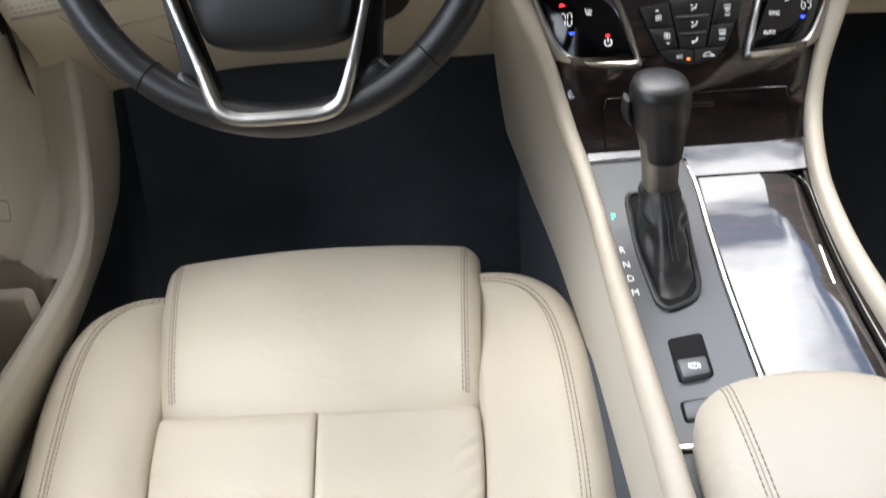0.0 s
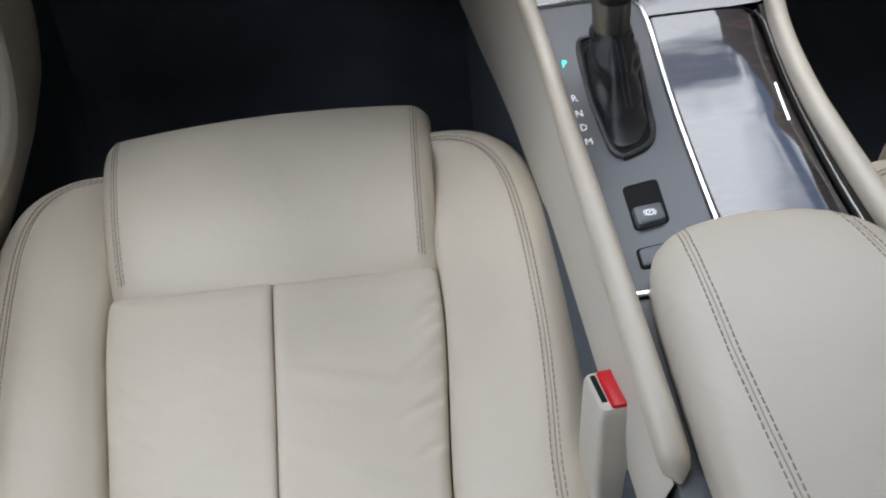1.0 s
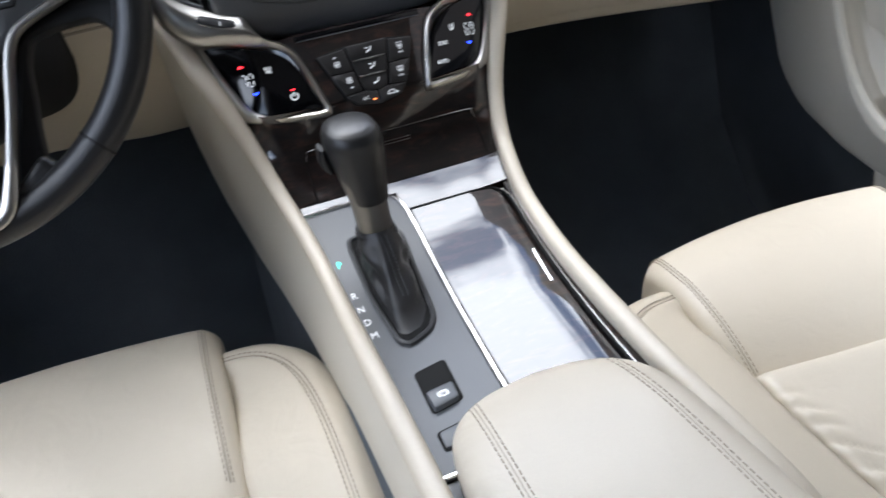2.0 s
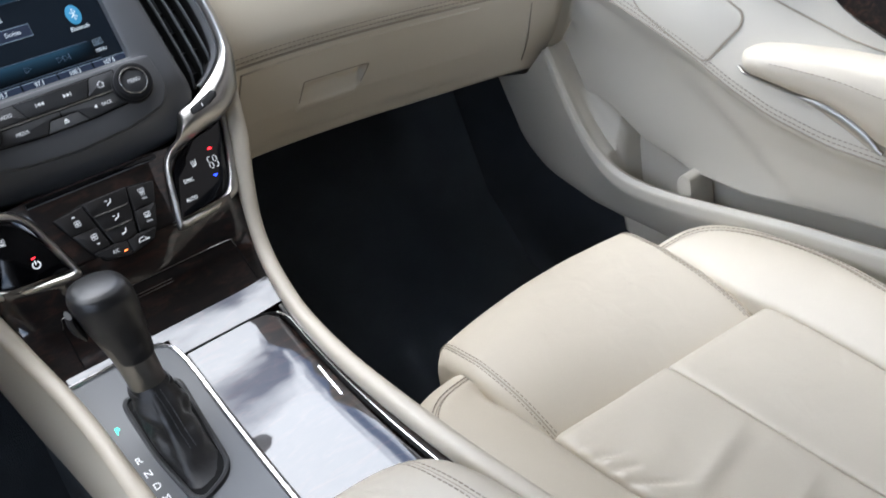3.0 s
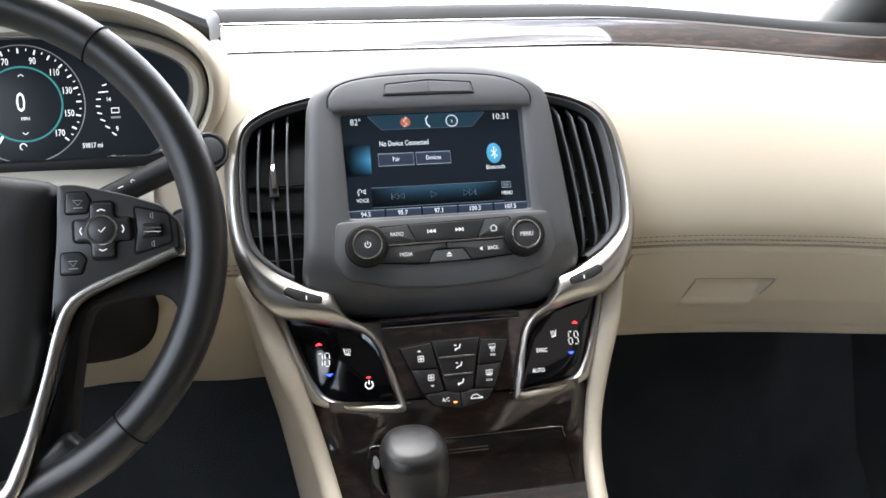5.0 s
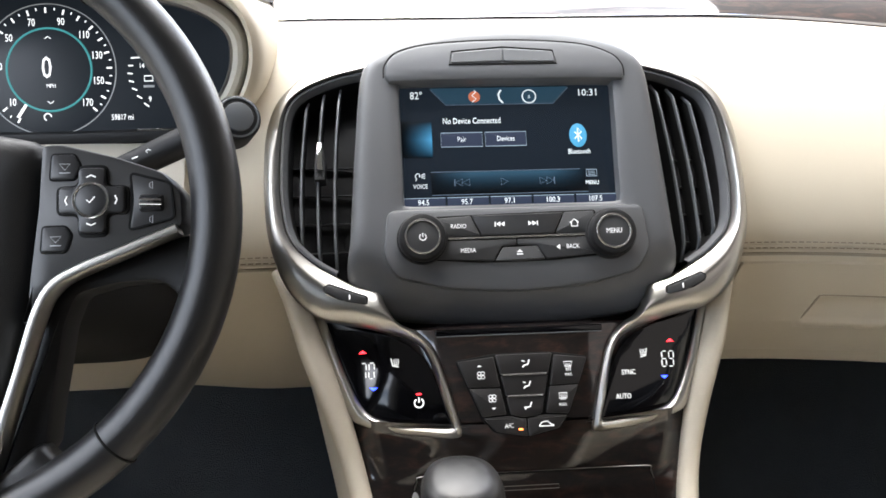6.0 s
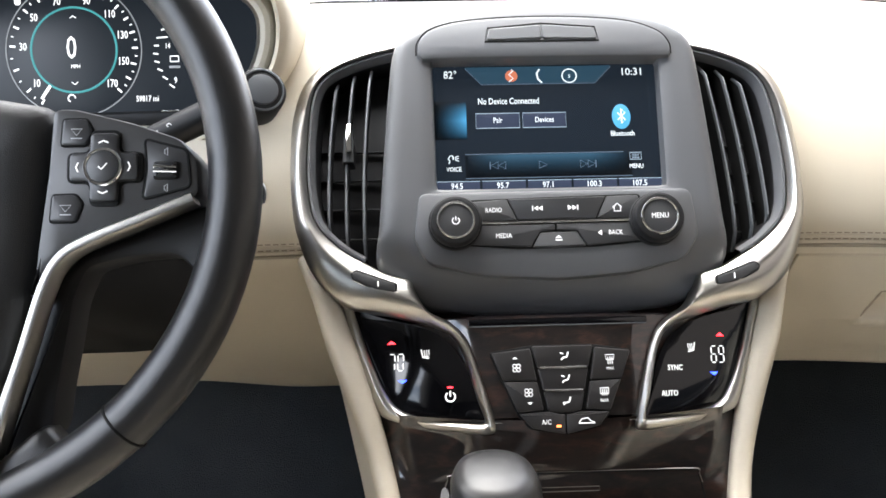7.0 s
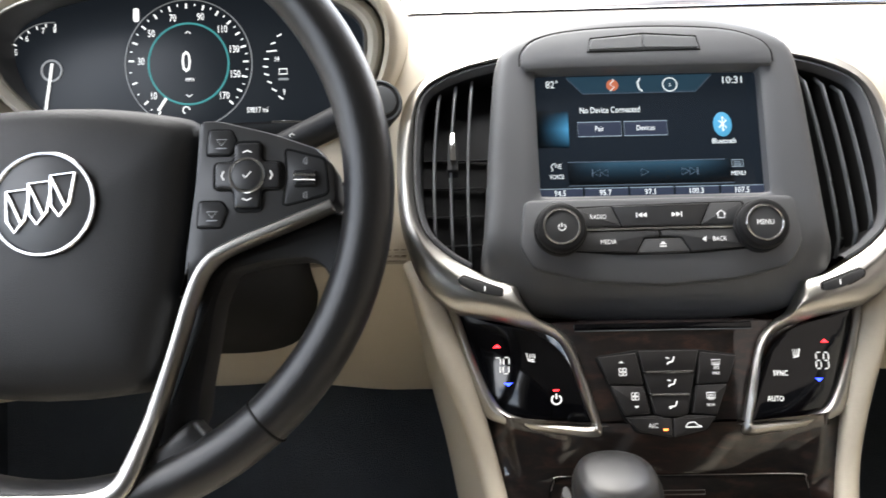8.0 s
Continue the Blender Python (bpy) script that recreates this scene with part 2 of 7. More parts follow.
def spline(pts, n=6, closed=False):
    """Catmull-Rom curve through points."""
    p = [Vector(q) for q in pts]
    out, k = [], len(p)
    for i in range(k if closed else k - 1):
        a = p[(i - 1) % k] if closed or i > 0 else p[0] * 2 - p[1]
        b, c = p[i], p[(i + 1) % k]
        d = p[(i + 2) % k] if closed or i + 2 < k else c * 2 - b
        for j in range(n):
            t = j / n
            out.append(0.5 * ((2 * b) + (c - a) * t + (2 * a - 5 * b + 4 * c - d) * t * t + (3 * b - a - 3 * c + d) * t ** 3))
    if not closed:
        out.append(p[-1])
    return out


def resample(pts, n, closed=False):
    p = [Vector(q) for q in pts]
    if closed:
        p.append(p[0])
    acc = [0.0]
    for a, b in zip(p, p[1:]):
        acc.append(acc[-1] + (b - a).length)
    out, m, i = [], (n if closed else n - 1), 0
    for k in range(n):
        s = acc[-1] * k / m
        while i < len(p) - 2 and acc[i + 1] < s:
            i += 1
        d = acc[i + 1] - acc[i]
        out.append(p[i].lerp(p[i + 1], (s - acc[i]) / d if d > 0 else 0))
    return out


def rounded(pts, r, n=4):
    """A closed 2D outline with rounded corners; r one radius or one for each corner."""
    p = [Vector(q) for q in pts]
    rs = r if isinstance(r, (list, tuple)) else [r] * len(p)
    out = []
    for i, c in enumerate(p):
        a, b = p[i - 1], p[(i + 1) % len(p)]
        d = min(rs[i], (a - c).length * 0.49, (b - c).length * 0.49)
        s, e = c + (a - c).normalized() * d, c + (b - c).normalized() * d
        for j in range(n + 1):
            t = j / n
            out.append(s * (1 - t) ** 2 + c * 2 * t * (1 - t) + e * t * t)
    return out


def area2(p):
    return sum(a.x * b.y - b.x * a.y for a, b in zip(p, p[1:] + p[:1]))


def inset(pts, d):
    p = [Vector(q) for q in pts]
    sgn = 1 if area2(p) > 0 else -1
    out = []
    for i, c in enumerate(p):
        a, b = p[i - 1], p[(i + 1) % len(p)]
        e1, e2 = (c - a), (b - c)
        if e1.length < 1e-7 or e2.length < 1e-7:
            e1 = e2 = b - a
        e1, e2 = e1.normalized(), e2.normalized()
        n1, n2 = Vector((-e1.y, e1.x)), Vector((-e2.y, e2.x))
        m = n1 + n2
        m = m.normalized() if m.length > 1e-6 else n1
        out.append(c + m * sgn * d / max(0.5, m.dot(n1)))
    return out


def skin(rings, bm=None, closed=True, cap0=False, cap1=False):
    """A surface through rings of points."""
    bm = bm or bmesh.new()
    vs = [[bm.verts.new(p) for p in r] for r in rings]
    k = len(rings[0])
    for a, b in zip(vs, vs[1:]):
        for i in range(k if closed else k - 1):
            j = (i + 1) % k
            bm.faces.new((a[i], a[j], b[j], b[i]))
    if cap0:
        bm.faces.new(vs[0])
    if cap1:
        bm.faces.new(vs[-1])
    return bm


def plate(outline, w0, w1, bevel=0.0008, f=ident, bm=None, crown=0.0):
    """A plate with softened top edges over a closed 2D outline, from w0 up to w1."""
    o = [Vector((q[0], q[1])) for q in outline]
    rings = [[f(p.x, p.y, w0) for p in o], [f(p.x, p.y, w1 - bevel * (1 if w1 > w0 else -1)) for p in o]]
    i1, i2 = inset(o, bevel * 0.3), inset(o, bevel)
    s = 1 if w1 > w0 else -1
    rings.append([f(p.x, p.y, w1 - s * bevel * 0.3) for p in i1])
    rings.append([f(p.x, p.y, w1) for p in i2])
    if crown:
        c = sum(i2, Vector((0, 0))) / len(i2)
        for k in (0.75, 0.45, 0.15):
            rings.append([f(*(c.lerp(p, k)), w1 + crown * (1 - k * k)) for p in i2])
    return skin(rings, bm, True, True, True)


def sweep(path, prof, closed=False, bm=None, up=None, caps=True):
    """A bar with the 2D profile prof along a 3D path. up: the way that the profile's second axis keeps to."""
    p = [Vector(q) for q in path]
    k, rings = len(p), []
    nrm = None
    for i in range(k):
        a = p[i - 1] if closed or i > 0 else p[i]
        b = p[(i + 1) % k] if closed or i < k - 1 else p[i]
        t = (b - a).normalized()
        if up is not None:
            nrm = up(p[i]) if callable(up) else Vector(up)
        elif nrm is None:
            nrm = Vector((0, 0, 1)) if abs(t.z) < 0.9 else Vector((1, 0, 0))
        nrm = (nrm - t * nrm.dot(t)).normalized()
        side = t.cross(nrm)
        pr = prof(i / max(1, k - 1)) if callable(prof) else prof
        rings.append([p[i] + side * x + nrm * y for x, y in pr])
    bm = bm or bmesh.new()
    if closed:
        rings.append(rings[0])
        vs = [[bm.verts.new(q) for q in r] for r in rings[:-1]]
        vs.append(vs[0])
        m = len(rings[0])
        for a, b in zip(vs, vs[1:]):
            for i in range(m):
                j = (i + 1) % m
                bm.faces.new((a[i], a[j], b[j], b[i]))
        return bm
    return skin(rings, bm, True, caps, caps)


def oval(a, b, n=10, sq=1.0):
    out = []
    for i in range(n):
        c, s = math.cos(2 * math.pi * i / n), math.sin(2 * math.pi * i / n)
        out.append((a * math.copysign(abs(c) ** sq, c), b * math.copysign(abs(s) ** sq, s)))
    return out


def box(f, u0, u1, v0, v1, w0, w1, b=0.001, r=0.0, bm=None):
    o = [(u0, v0), (u1, v0), (u1, v1), (u0, v1)]
    return plate(rounded(o, r) if r else o, w0, w1, b, f, bm)


def disc(f, u, v, r, w0, w1, b=0.001, n=28, bm=None, crown=0.0):
    return plate([(u + r * math.cos(2 * math.pi * i / n), v + r * math.sin(2 * math.pi * i / n)) for i in range(n)], w0, w1, b, f, bm, crown)


def hoop(f, u, v, r, w, t, n=40, a0=0.0, a1=360.0, bm=None):
    """A round bar of thickness t bent into an arc in a face."""
    full = abs(a1 - a0) >= 359.9
    m = n if full else n + 1
    pts = [f(u + r * math.cos(radians(a0 + (a1 - a0) * i / n)), v + r * math.sin(radians(a0 + (a1 - a0) * i / n)), w) for i in range(m)]
    up = f(u, v, w + 0.01) - f(u, v, w)
    return sweep(pts, oval(t, t * 0.8, 6), full, bm, up)


def wire(f, pts, w, t, bm=None, closed=False):
    q = [f(u, v, w) for u, v in pts]
    up = f(pts[0][0], pts[0][1], w + 0.01) - f(pts[0][0], pts[0][1], w)
    return sweep(q, oval(t, t * 0.8, 6), closed, bm, up)


def letters(body, size, f, u, v, w, align="CENTER", squeeze=0.85, turn=0.0):
    """A word in the built-in font, as a thin mesh laid on a face."""
    cu = bpy.data.curves.new("word", "FONT")
    cu.body, cu.size, cu.align_x, cu.align_y, cu.extrude, cu.resolution_u = body, size, align, "CENTER", 0.00012, 2
    ob = bpy.data.objects.new("word", cu)
    scene.collection.objects.link(ob)
    dg = bpy.context.evaluated_depsgraph_get()
    me = bpy.data.meshes.new_from_object(ob.evaluated_get(dg))
    bm = bmesh.new()
    bm.from_mesh(me)
    c, s = math.cos(radians(turn)), math.sin(radians(turn))
    for q in bm.verts:
        x, y = q.co.x * squeeze, q.co.y
        q.co = f(u + x * c - y * s, v + x * s + y * c, w + q.co.z)
    scene.collection.objects.unlink(ob)
    bpy.data.objects.remove(ob)
    bpy.data.curves.remove(cu)
    bpy.data.meshes.remove(me)
    return bm


def word(body, size, f, u, v, w, mat, parent, align="CENTER", squeeze=0.85, turn=0.0, name="lettering"):
    return part(name, letters(body, size, f, u, v, w, align, squeeze, turn), mat, parent, smooth=False)


def dashes(pts, mat, parent, name="stitching", length=0.0042, gap=0.0022, r=0.00055, up=(0, 0, 1), label=""):
    """Thread stitches along a curve, joined in one mesh."""
    q = resample(pts, max(3, int(sum((Vector(b) - Vector(a)).length for a, b in zip(pts, pts[1:])) / ((length + gap) / 3))))
    bm = bmesh.new()
    for i in range(0, len(q) - 2, 3):
        sweep([q[i], q[i + 1].lerp(q[i], 0.05), q[i + 2]], oval(r, r, 5), False, bm, up)
    return part(name, bm, mat, parent, label)


def smooth01(a, b, x):
    t = min(1.0, max(0.0, (x - a) / (b - a)))
    return t * t * (3 - 2 * t)


def interp(table, x):
    if x <= table[0][0]:
        return table[0][1]
    for (a, p), (b, q) in zip(table, table[1:]):
        if x <= b:
            return p + (q - p) * (x - a) / (b - a)
    return table[-1][1]


# ---- faces that the fittings lie on ----
LEAN_S, LEAN_W, LEAN_K = radians(25), radians(20), radians(12)


def leaning(o, lean):
    o, c, s = Vector(o), math.cos(lean), math.sin(lean)
    return lambda u, v, w: o + Vector((u, v * s - w * c, v * c + w * s))


flat_stack = leaning((0, 0.6, 0.74), LEAN_S)


def on_stack(u, v, w):
    """The face of the centre stack: its lower outer corners fall back."""
    return flat_stack(u, v, w - 0.30 * max(0.0, abs(u) - 0.06) * (1 - smooth01(-0.115, -0.05, v)))


def on_climate(u, v, w):
    """The face of the touch panels, which turns away to the sides."""
    return flat_stack(u, v, w - 0.30 * max(0.0, abs(u) - 0.06))


on_wheel = leaning((-0.39, 0.45, 0.79), LEAN_W)
on_cluster = leaning((-0.39, 0.72, 0.868), LEAN_K)
CON = [(-0.3, 0.434), (0.0, 0.436), (0.10, 0.438), (0.18, 0.441), (0.25, 0.4455), (0.30, 0.450), (0.36, 0.4565), (0.405, 0.4645), (0.445, 0.4745), (0.48, 0.488), (0.513, 0.504), (0.54, 0.519), (0.56, 0.534)]


def zc(y):
    """The height of the console's top at y."""
    return sum(interp(CON, y + d) for d in (-0.012, -0.006, 0, 0.006, 0.012)) / 5


def on_console(x, y, o):
    d = (zc(y + 0.004) - zc(y - 0.004)) / 0.008
    n = Vector((0, -d, 1)).normalized()
    return Vector((x, y, zc(y))) + n * o


def mirror(pts):
    return [(-p[0], *p[1:]) for p in pts]


# ---- structure ----
def structure():
    bm = bmesh.new()
    for a, b in (((-40, -40, -0.30), (40, 40, -0.30)),):
        v = [bm.verts.new(p) for p in ((-3000, -3000, -0.3), (3000, -3000, -0.3), (3000, 3000, -0.3), (-3000, 3000, -0.3))]
        bm.faces.new(v)
    solo("ground", bm, ASPHALT, "grey asphalt ground outside the car", "ground", kind="structure", smooth=False)
    # unseen wall, added to block eastern sky and darken the lacquer's reflections
    bm = box(lambda u, v, w: Vector((3.0 + w, u, v)), -9.0, 3.3, -0.30, 7.7, 0, 0.3, 0.01)
    solo("wall_unseen", bm, OUTSIDE_WALL, "unseen wall added beside the car to darken reflections", "wall", kind="structure")
    # footwell floor, rising to the firewall
    rows = []
    for y, z in [(-1.4, 0.02), (-0.2, 0.02), (0.0, 0.01), (0.55, 0.0), (0.75, 0.01), (0.88, 0.08), (0.98, 0.22), (1.03, 0.42), (1.05, 0.62), (1.06, 0.86)]:
        rows.append([(x, y, z + 0.01 * noise.noise(Vector((x * 4, y * 4, 0)))) for x in np.linspace(-0.78, 0.78, 40)])
    bm = skin([[Vector(p) for p in r] for r in rows], closed=False)
    bmesh.ops.solidify(bm, geom=bm.faces[:], thickness=0.01)
    solo("floor", bm, CARPET, "black carpet lining the dark footwells", "floor", kind="structure")
    # tunnel between the footwells
    rows = [[Vector((x, y, z)) for x, z in ((-0.155, 0.02), (-0.145, 0.2), (-0.125, 0.36), (-0.1, 0.39), (0.1, 0.39), (0.125, 0.36), (0.145, 0.2), (0.155, 0.02))] for y in np.linspace(-1.0, 1.0, 12)]
    solo("tunnel", skin(rows, closed=False), CARPET, "black carpeted centre tunnel", "floor", kind="structure")
    # roof, pillars, body sides and rear wall that close the car
    def roof(x, y):
        return interp([(-1.4, 1.20), (-0.9, 1.28), (-0.3, 1.30), (0.2, 1.278), (0.56, 1.225)], y) - 0.10 * (abs(x) / 0.62) ** 3

    bm = bmesh.new()
    gx, gy = np.linspace(-0.62, 0.62, 17), np.linspace(-1.4, 0.56, 19)
    grid = [[bm.verts.new((x, y, roof(x, y))) for x in gx] for y in gy]
    for a in range(18):
        for b in range(16):
            bm.faces.new((grid[a][b], grid[a][b + 1], grid[a + 1][b + 1], grid[a + 1][b]))
    bmesh.ops.solidify(bm, geom=bm.faces[:], thickness=0.03)
    solo("ceiling", bm, HEADLINER, "grey cloth headliner", "ceiling", kind="structure")
    for s, side in ((-1, "west"), (1, "east")):
        # body sides, with the footwell's shade put into their carpet colour
        bm = box(lambda u, v, w: Vector((s * (0.80 + w), u, v)), -1.6, 1.35, -0.05, 0.80, 0, 0.06, 0.005)
        solo("wall_" + side, bm, SHADED_CARPET, "body side behind the door trim, carpet darkened as shade", "body side", kind="structure")
        for a, b in (((s * 0.76, 1.25, 0.80), (s * 0.60, 0.52, 1.20)), ((s * 0.77, -0.45, 0.78), (s * 0.63, -0.40, 1.20)), ((s * 0.76, -1.6, 0.80), (s * 0.62, -1.3, 1.17))):
            bm = sweep([a, Vector(a).lerp(Vector(b), 0.5) + Vector((s * 0.015, 0, 0.01)), b], oval(0.04, 0.05, 12), up=(s, 0, 0))
            solo("pillar", bm, HEADLINER, "charcoal roof pillar trim", "pillar", group="roof pillars", kind="structure")
        bm = sweep([(s * 0.61, 0.52, 1.19), (s * 0.63, -0.4, 1.21), (s * 0.61, -1.4, 1.13)], oval(0.035, 0.03, 10), up=(s, 0, 0))
        solo("roof_rail", bm, HEADLINER, "charcoal roof rail trim", "trim", kind="structure")
    # deep-tinted rear side windows and rear window
        bm = box(lambda u, v, w: Vector((s * (0.77 - 0.14 * (v - 0.8) / 0.4 + w), u, v)), -1.62, -0.40, 0.78, 1.22, 0, 0.005, 0.001)
        solo("window_rear_" + side, bm, GLOSS, "deep-tinted rear side window", "window", kind="structure")
    bm = box(lambda u, v, w: Vector((u, -1.6 + 0.2 * (v - 0.86) / 0.4 - w, v)), -0.78, 0.78, 0.84, 1.30, 0, 0.005, 0.001)
    solo("window_rear", bm, GLOSS, "deep-tinted rear window", "window", kind="structure")
    bm = box(lambda u, v, w: Vector((u, -1.5 - w, v)), -0.78, 0.78, 0.0, 0.86, 0, 0.1, 0.01)
    solo("wall_rear", bm, HEADLINER, "grey cloth rear wall of the cabin", "wall", kind="structure")
    bm = box(lambda u, v, w: Vector((u, 1.10 + w, v)), -0.80, 0.80, 0.0, 0.92, 0, 0.05, 0.01)
    solo("wall_front", bm, BLACK, "black firewall under the windshield", "wall", kind="structure")


structure()


# ---- dashboard ----
EDGE_X = [(0.0, 0.669), (0.1, 0.669), (0.2, 0.668), (0.29, 0.6655), (0.36, 0.662), (0.45, 0.6585), (0.52, 0.650), (0.58, 0.640), (0.65, 0.621), (0.70, 0.594)]


def seam_y(x):
    return sum(interp(EDGE_X, abs(x) + d) for d in (-0.02, -0.01, 0, 0.01, 0.02)) / 5


PAD = [(0.004, 0.694), (0.0, 0.700), (-0.0035, 0.718), (0.0005, 0.742), (0.010, 0.770), (0.026, 0.804), (0.044, 0.836), (0.065, 0.866), (0.092, 0.890), (0.120, 0.902), (0.132, 0.905), (0.138, 0.902)]
LOW = [(0.006, 0.699), (0.002, 0.694), (0.018, 0.659), (0.040, 0.620), (0.064, 0.587), (0.075, 0.571), (0.084, 0.562), (0.106, 0.562), (0.160, 0.60)]


def flare(x, z):
    """How far the pad widens towards the door above its seam."""
    return 0.055 * smooth01(0.70, 0.84, z) * smooth01(0.55, 0.70, abs(x))


def dash_row(prof, x):
    k = seam_y(x) - 0.665
    drop = 0.025 * smooth01(0.22, 0.70, abs(x))
    out = []
    for y, z in prof:
        high = smooth01(0.72, 0.9, z)
        # hollows for the centre stack and for the instruments
        e = (abs(x) / 0.1985) ** 3.5 + (abs(z - 0.780) / (0.0915 if z > 0.780 else 0.0965)) ** 3.5
        hollow = 0.11 * (1 - smooth01(0.90, 1.0, e)) if 0.69 < z < 0.9 else 0.0
        g = (abs(x + 0.39) / 0.172) ** 2.1 + (abs(z - 0.885) / (0.062 if z > 0.885 else 0.110)) ** 2.1
        hollow = max(hollow, 0.17 * (1 - smooth01(0.7, 1.0, g))) if 0.72 < z < 0.95 else hollow
        narrow = 0.032 * smooth01(0.695, 0.57, z) * smooth01(0.45, 0.68, abs(x))
        out.append(Vector((x + math.copysign(flare(x, z) - narrow, x), 0.665 + k * (1 - 0.25 * high) + y + hollow, z - drop - 0.010 * smooth01(0.15, 0.75, abs(x)) * high)))
    return out


def dashboard():
    d = thing("dashboard", (0, 0.8, 0.57), "cream leather-look dashboard with stitched seam and burl top strip", "dashboard")
    xs = list(np.linspace(-0.70, 0.708, 262))
    pad = spline([(a, b, 0) for a, b in PAD], 7)
    part("upper_pad", skin([dash_row([(p.x, p.y) for p in pad], x) for x in xs], closed=False), LEATHER_DASH, d, "smooth cream upper pad")
    low = spline([(a, b, 0) for a, b in LOW], 3)

    def tuck(x, y, z):
        """The knee panel leans away below the steering column."""
        k = max(0.0, 0.694 - z) if x < 0 else 0.0
        return (y + 0.7 * k, z - k * (0.40 - 0.14 * smooth01(0.22, 0.38, -x) - 0.10 * smooth01(0.38, 0.55, -x)))

    for a, b in ((-0.70, -0.13), (0.13, 0.708)):
        bm = skin([dash_row([tuck(x, p.x, p.y) for p in low], x) for x in np.linspace(a, b, 44)], closed=False)
        if a > 0:
            # the opening of the glove box
            hole = [f for f in bm.faces if 0.262 < f.calc_center_median().x < 0.52 and 0.60 < f.calc_center_median().z < 0.668]
            bmesh.ops.delete(bm, geom=hole, context="FACES")
        part("lower_panel", bm, LEATHER_DASH, d, "cream lower panel")
    END = {-1: -0.70, 1: 0.708}
    for side in (-1, 1):
        for z, o in ((0.7035, -0.0012), (0.709, -0.0022)):
            pts = [dash_row([(o - 0.0006, z)], side * x)[0] for x in np.linspace(0.2, 0.694, 60)]
            dashes(pts, THREAD, d, up=(0, -1, 0), r=0.0006)
        pts = [dash_row([(0.0005, 0.6975)], side * x)[0] for x in np.linspace(0.2, 0.695, 60)]
        part("seam", sweep(pts, oval(0.0016, 0.0012, 6), up=(0, -1, 0)), SEAM, d)
        for z, o, mat, r in ((0.7015, -0.0004, LEATHER_DASH, 0.0015), (0.7062, -0.0014, LEATHER_DASH, 0.0015), (0.7116, -0.0018, SEAM, 0.0008)):
            part("seam_welt", sweep([dash_row([(o, z)], side * x)[0] for x in np.linspace(0.2, 0.695, 60)], oval(r, r * 0.9, 6), up=(0, -1, 0)), mat, d)
        # end caps and their thin panel gaps
        gap = [dash_row([tuck(side, interp(sorted((b, a) for a, b in LOW[1:6]), z) - 0.0006, z)], side * (0.652 - 0.10 * (0.688 - z)))[0] for z in (0.678, 0.66, 0.64, 0.62, 0.60, 0.582)]
        part("panel_gap", sweep(gap, oval(0.0012, 0.0008, 6), up=(0, -1, 0)), SEAM, d)
        end = [dash_row([(p.x, p.y)], END[side])[0] for p in pad] + [Vector((END[side], 0.9, 0.86)), Vector((END[side], 0.9, 0.58))] + [dash_row([(p.x, p.y)], END[side])[0] for p in reversed(low[:-4])]
        bm = bmesh.new()
        bm.faces.new([bm.verts.new(q) for q in end])
        part("end_cap", bm, BLACK, d, "black end face beside the door", smooth=False)
        rim = [q + Vector((side * 0.006, -0.002, 0)) for q in ([dash_row([(p.x, p.y)], END[side])[0] for p in low[:-6][::-1]] + [dash_row([(p.x, p.y)], END[side])[0] for p in pad])]
        rim = [q for q in rim if q.z > 0.655]
        part("door_seal", sweep(resample(rim, 40), oval(0.0045, 0.0030, 8), up=(side, 0, 0)), RUBBER, d, "black rubber seal at the door gap")
    # burl strip at the foot of the windshield, and the dark top beyond it
    strip = [(0.131, 0.9045), (0.134, 0.909), (0.150, 0.922), (0.166, 0.934), (0.171, 0.936)]
    part("top_strip", skin([dash_row(strip, x) for x in xs], closed=False), WOOD, d, "glossy dark burl strip")
    for pts in ([(-0.655, 0.690), (-0.640, 0.655), (-0.622, 0.615), (-0.612, 0.588)], [(-0.612, 0.664), (-0.570, 0.667), (-0.535, 0.668)], [(-0.578, 0.64), (-0.562, 0.62)]):
        part("panel_gap", sweep([dash_row([tuck(x, interp(sorted((b, a) for a, b in LOW[1:6]), z) - 0.0008, z)], x)[0] for x, z in pts], oval(0.0011, 0.0008, 6), up=(0, -1, 0)), SEAM, d)
    pts = [dash_row([(0.133, 0.9075)], x)[0] for x in xs]
    part("strip_line", sweep(pts, oval(0.0016, 0.0014, 6), up=(0, -1, 0)), CHROME, d, "thin bright line")
    pts = [dash_row([(0.170, 0.936)], x)[0] for x in xs]
    part("strip_line", sweep(pts, oval(0.0016, 0.0014, 6), up=(0, -1, 0)), CHROME, d)
    top = [(0.171, 0.934), (0.178, 0.941), (0.20, 0.950), (0.28, 0.955), (0.36, 0.950), (0.44, 0.940)]
    part("top_cover", skin([dash_row(top, x) for x in xs], closed=False), RUBBER, d, "charcoal dash top below the windshield")
    # raised hood over the instruments
    cx, cz = -0.39, 0.885
    def arch(table):
        rings = []
        for a, b, y in table:
            ring = []
            for i in range(61):
                t = radians(-62 + 304 * i / 60)
                c, q = math.cos(t), math.sin(t)
                high = b * abs(q) ** 0.9 if q > 0 else -0.120 * a / 0.193 * abs(q)
                ring.append(Vector((cx + a * math.copysign(abs(c) ** (0.8 if q > 0 else 1.0), c), y + 0.03 * max(0, -q) - 0.018 * max(0, q), cz + high)))
            rings.append(ring)
        return rings

    part("instrument_hood", skin(arch(((0.1790, 0.074, 0.668), (0.1800, 0.076, 0.662), (0.1830, 0.080, 0.660), (0.1875, 0.083, 0.664), (0.1910, 0.086, 0.676), (0.1930, 0.0875, 0.71), (0.1935, 0.088, 0.86))), closed=False), LEATHER_DASH, d, "cream rounded hood round the instruments")
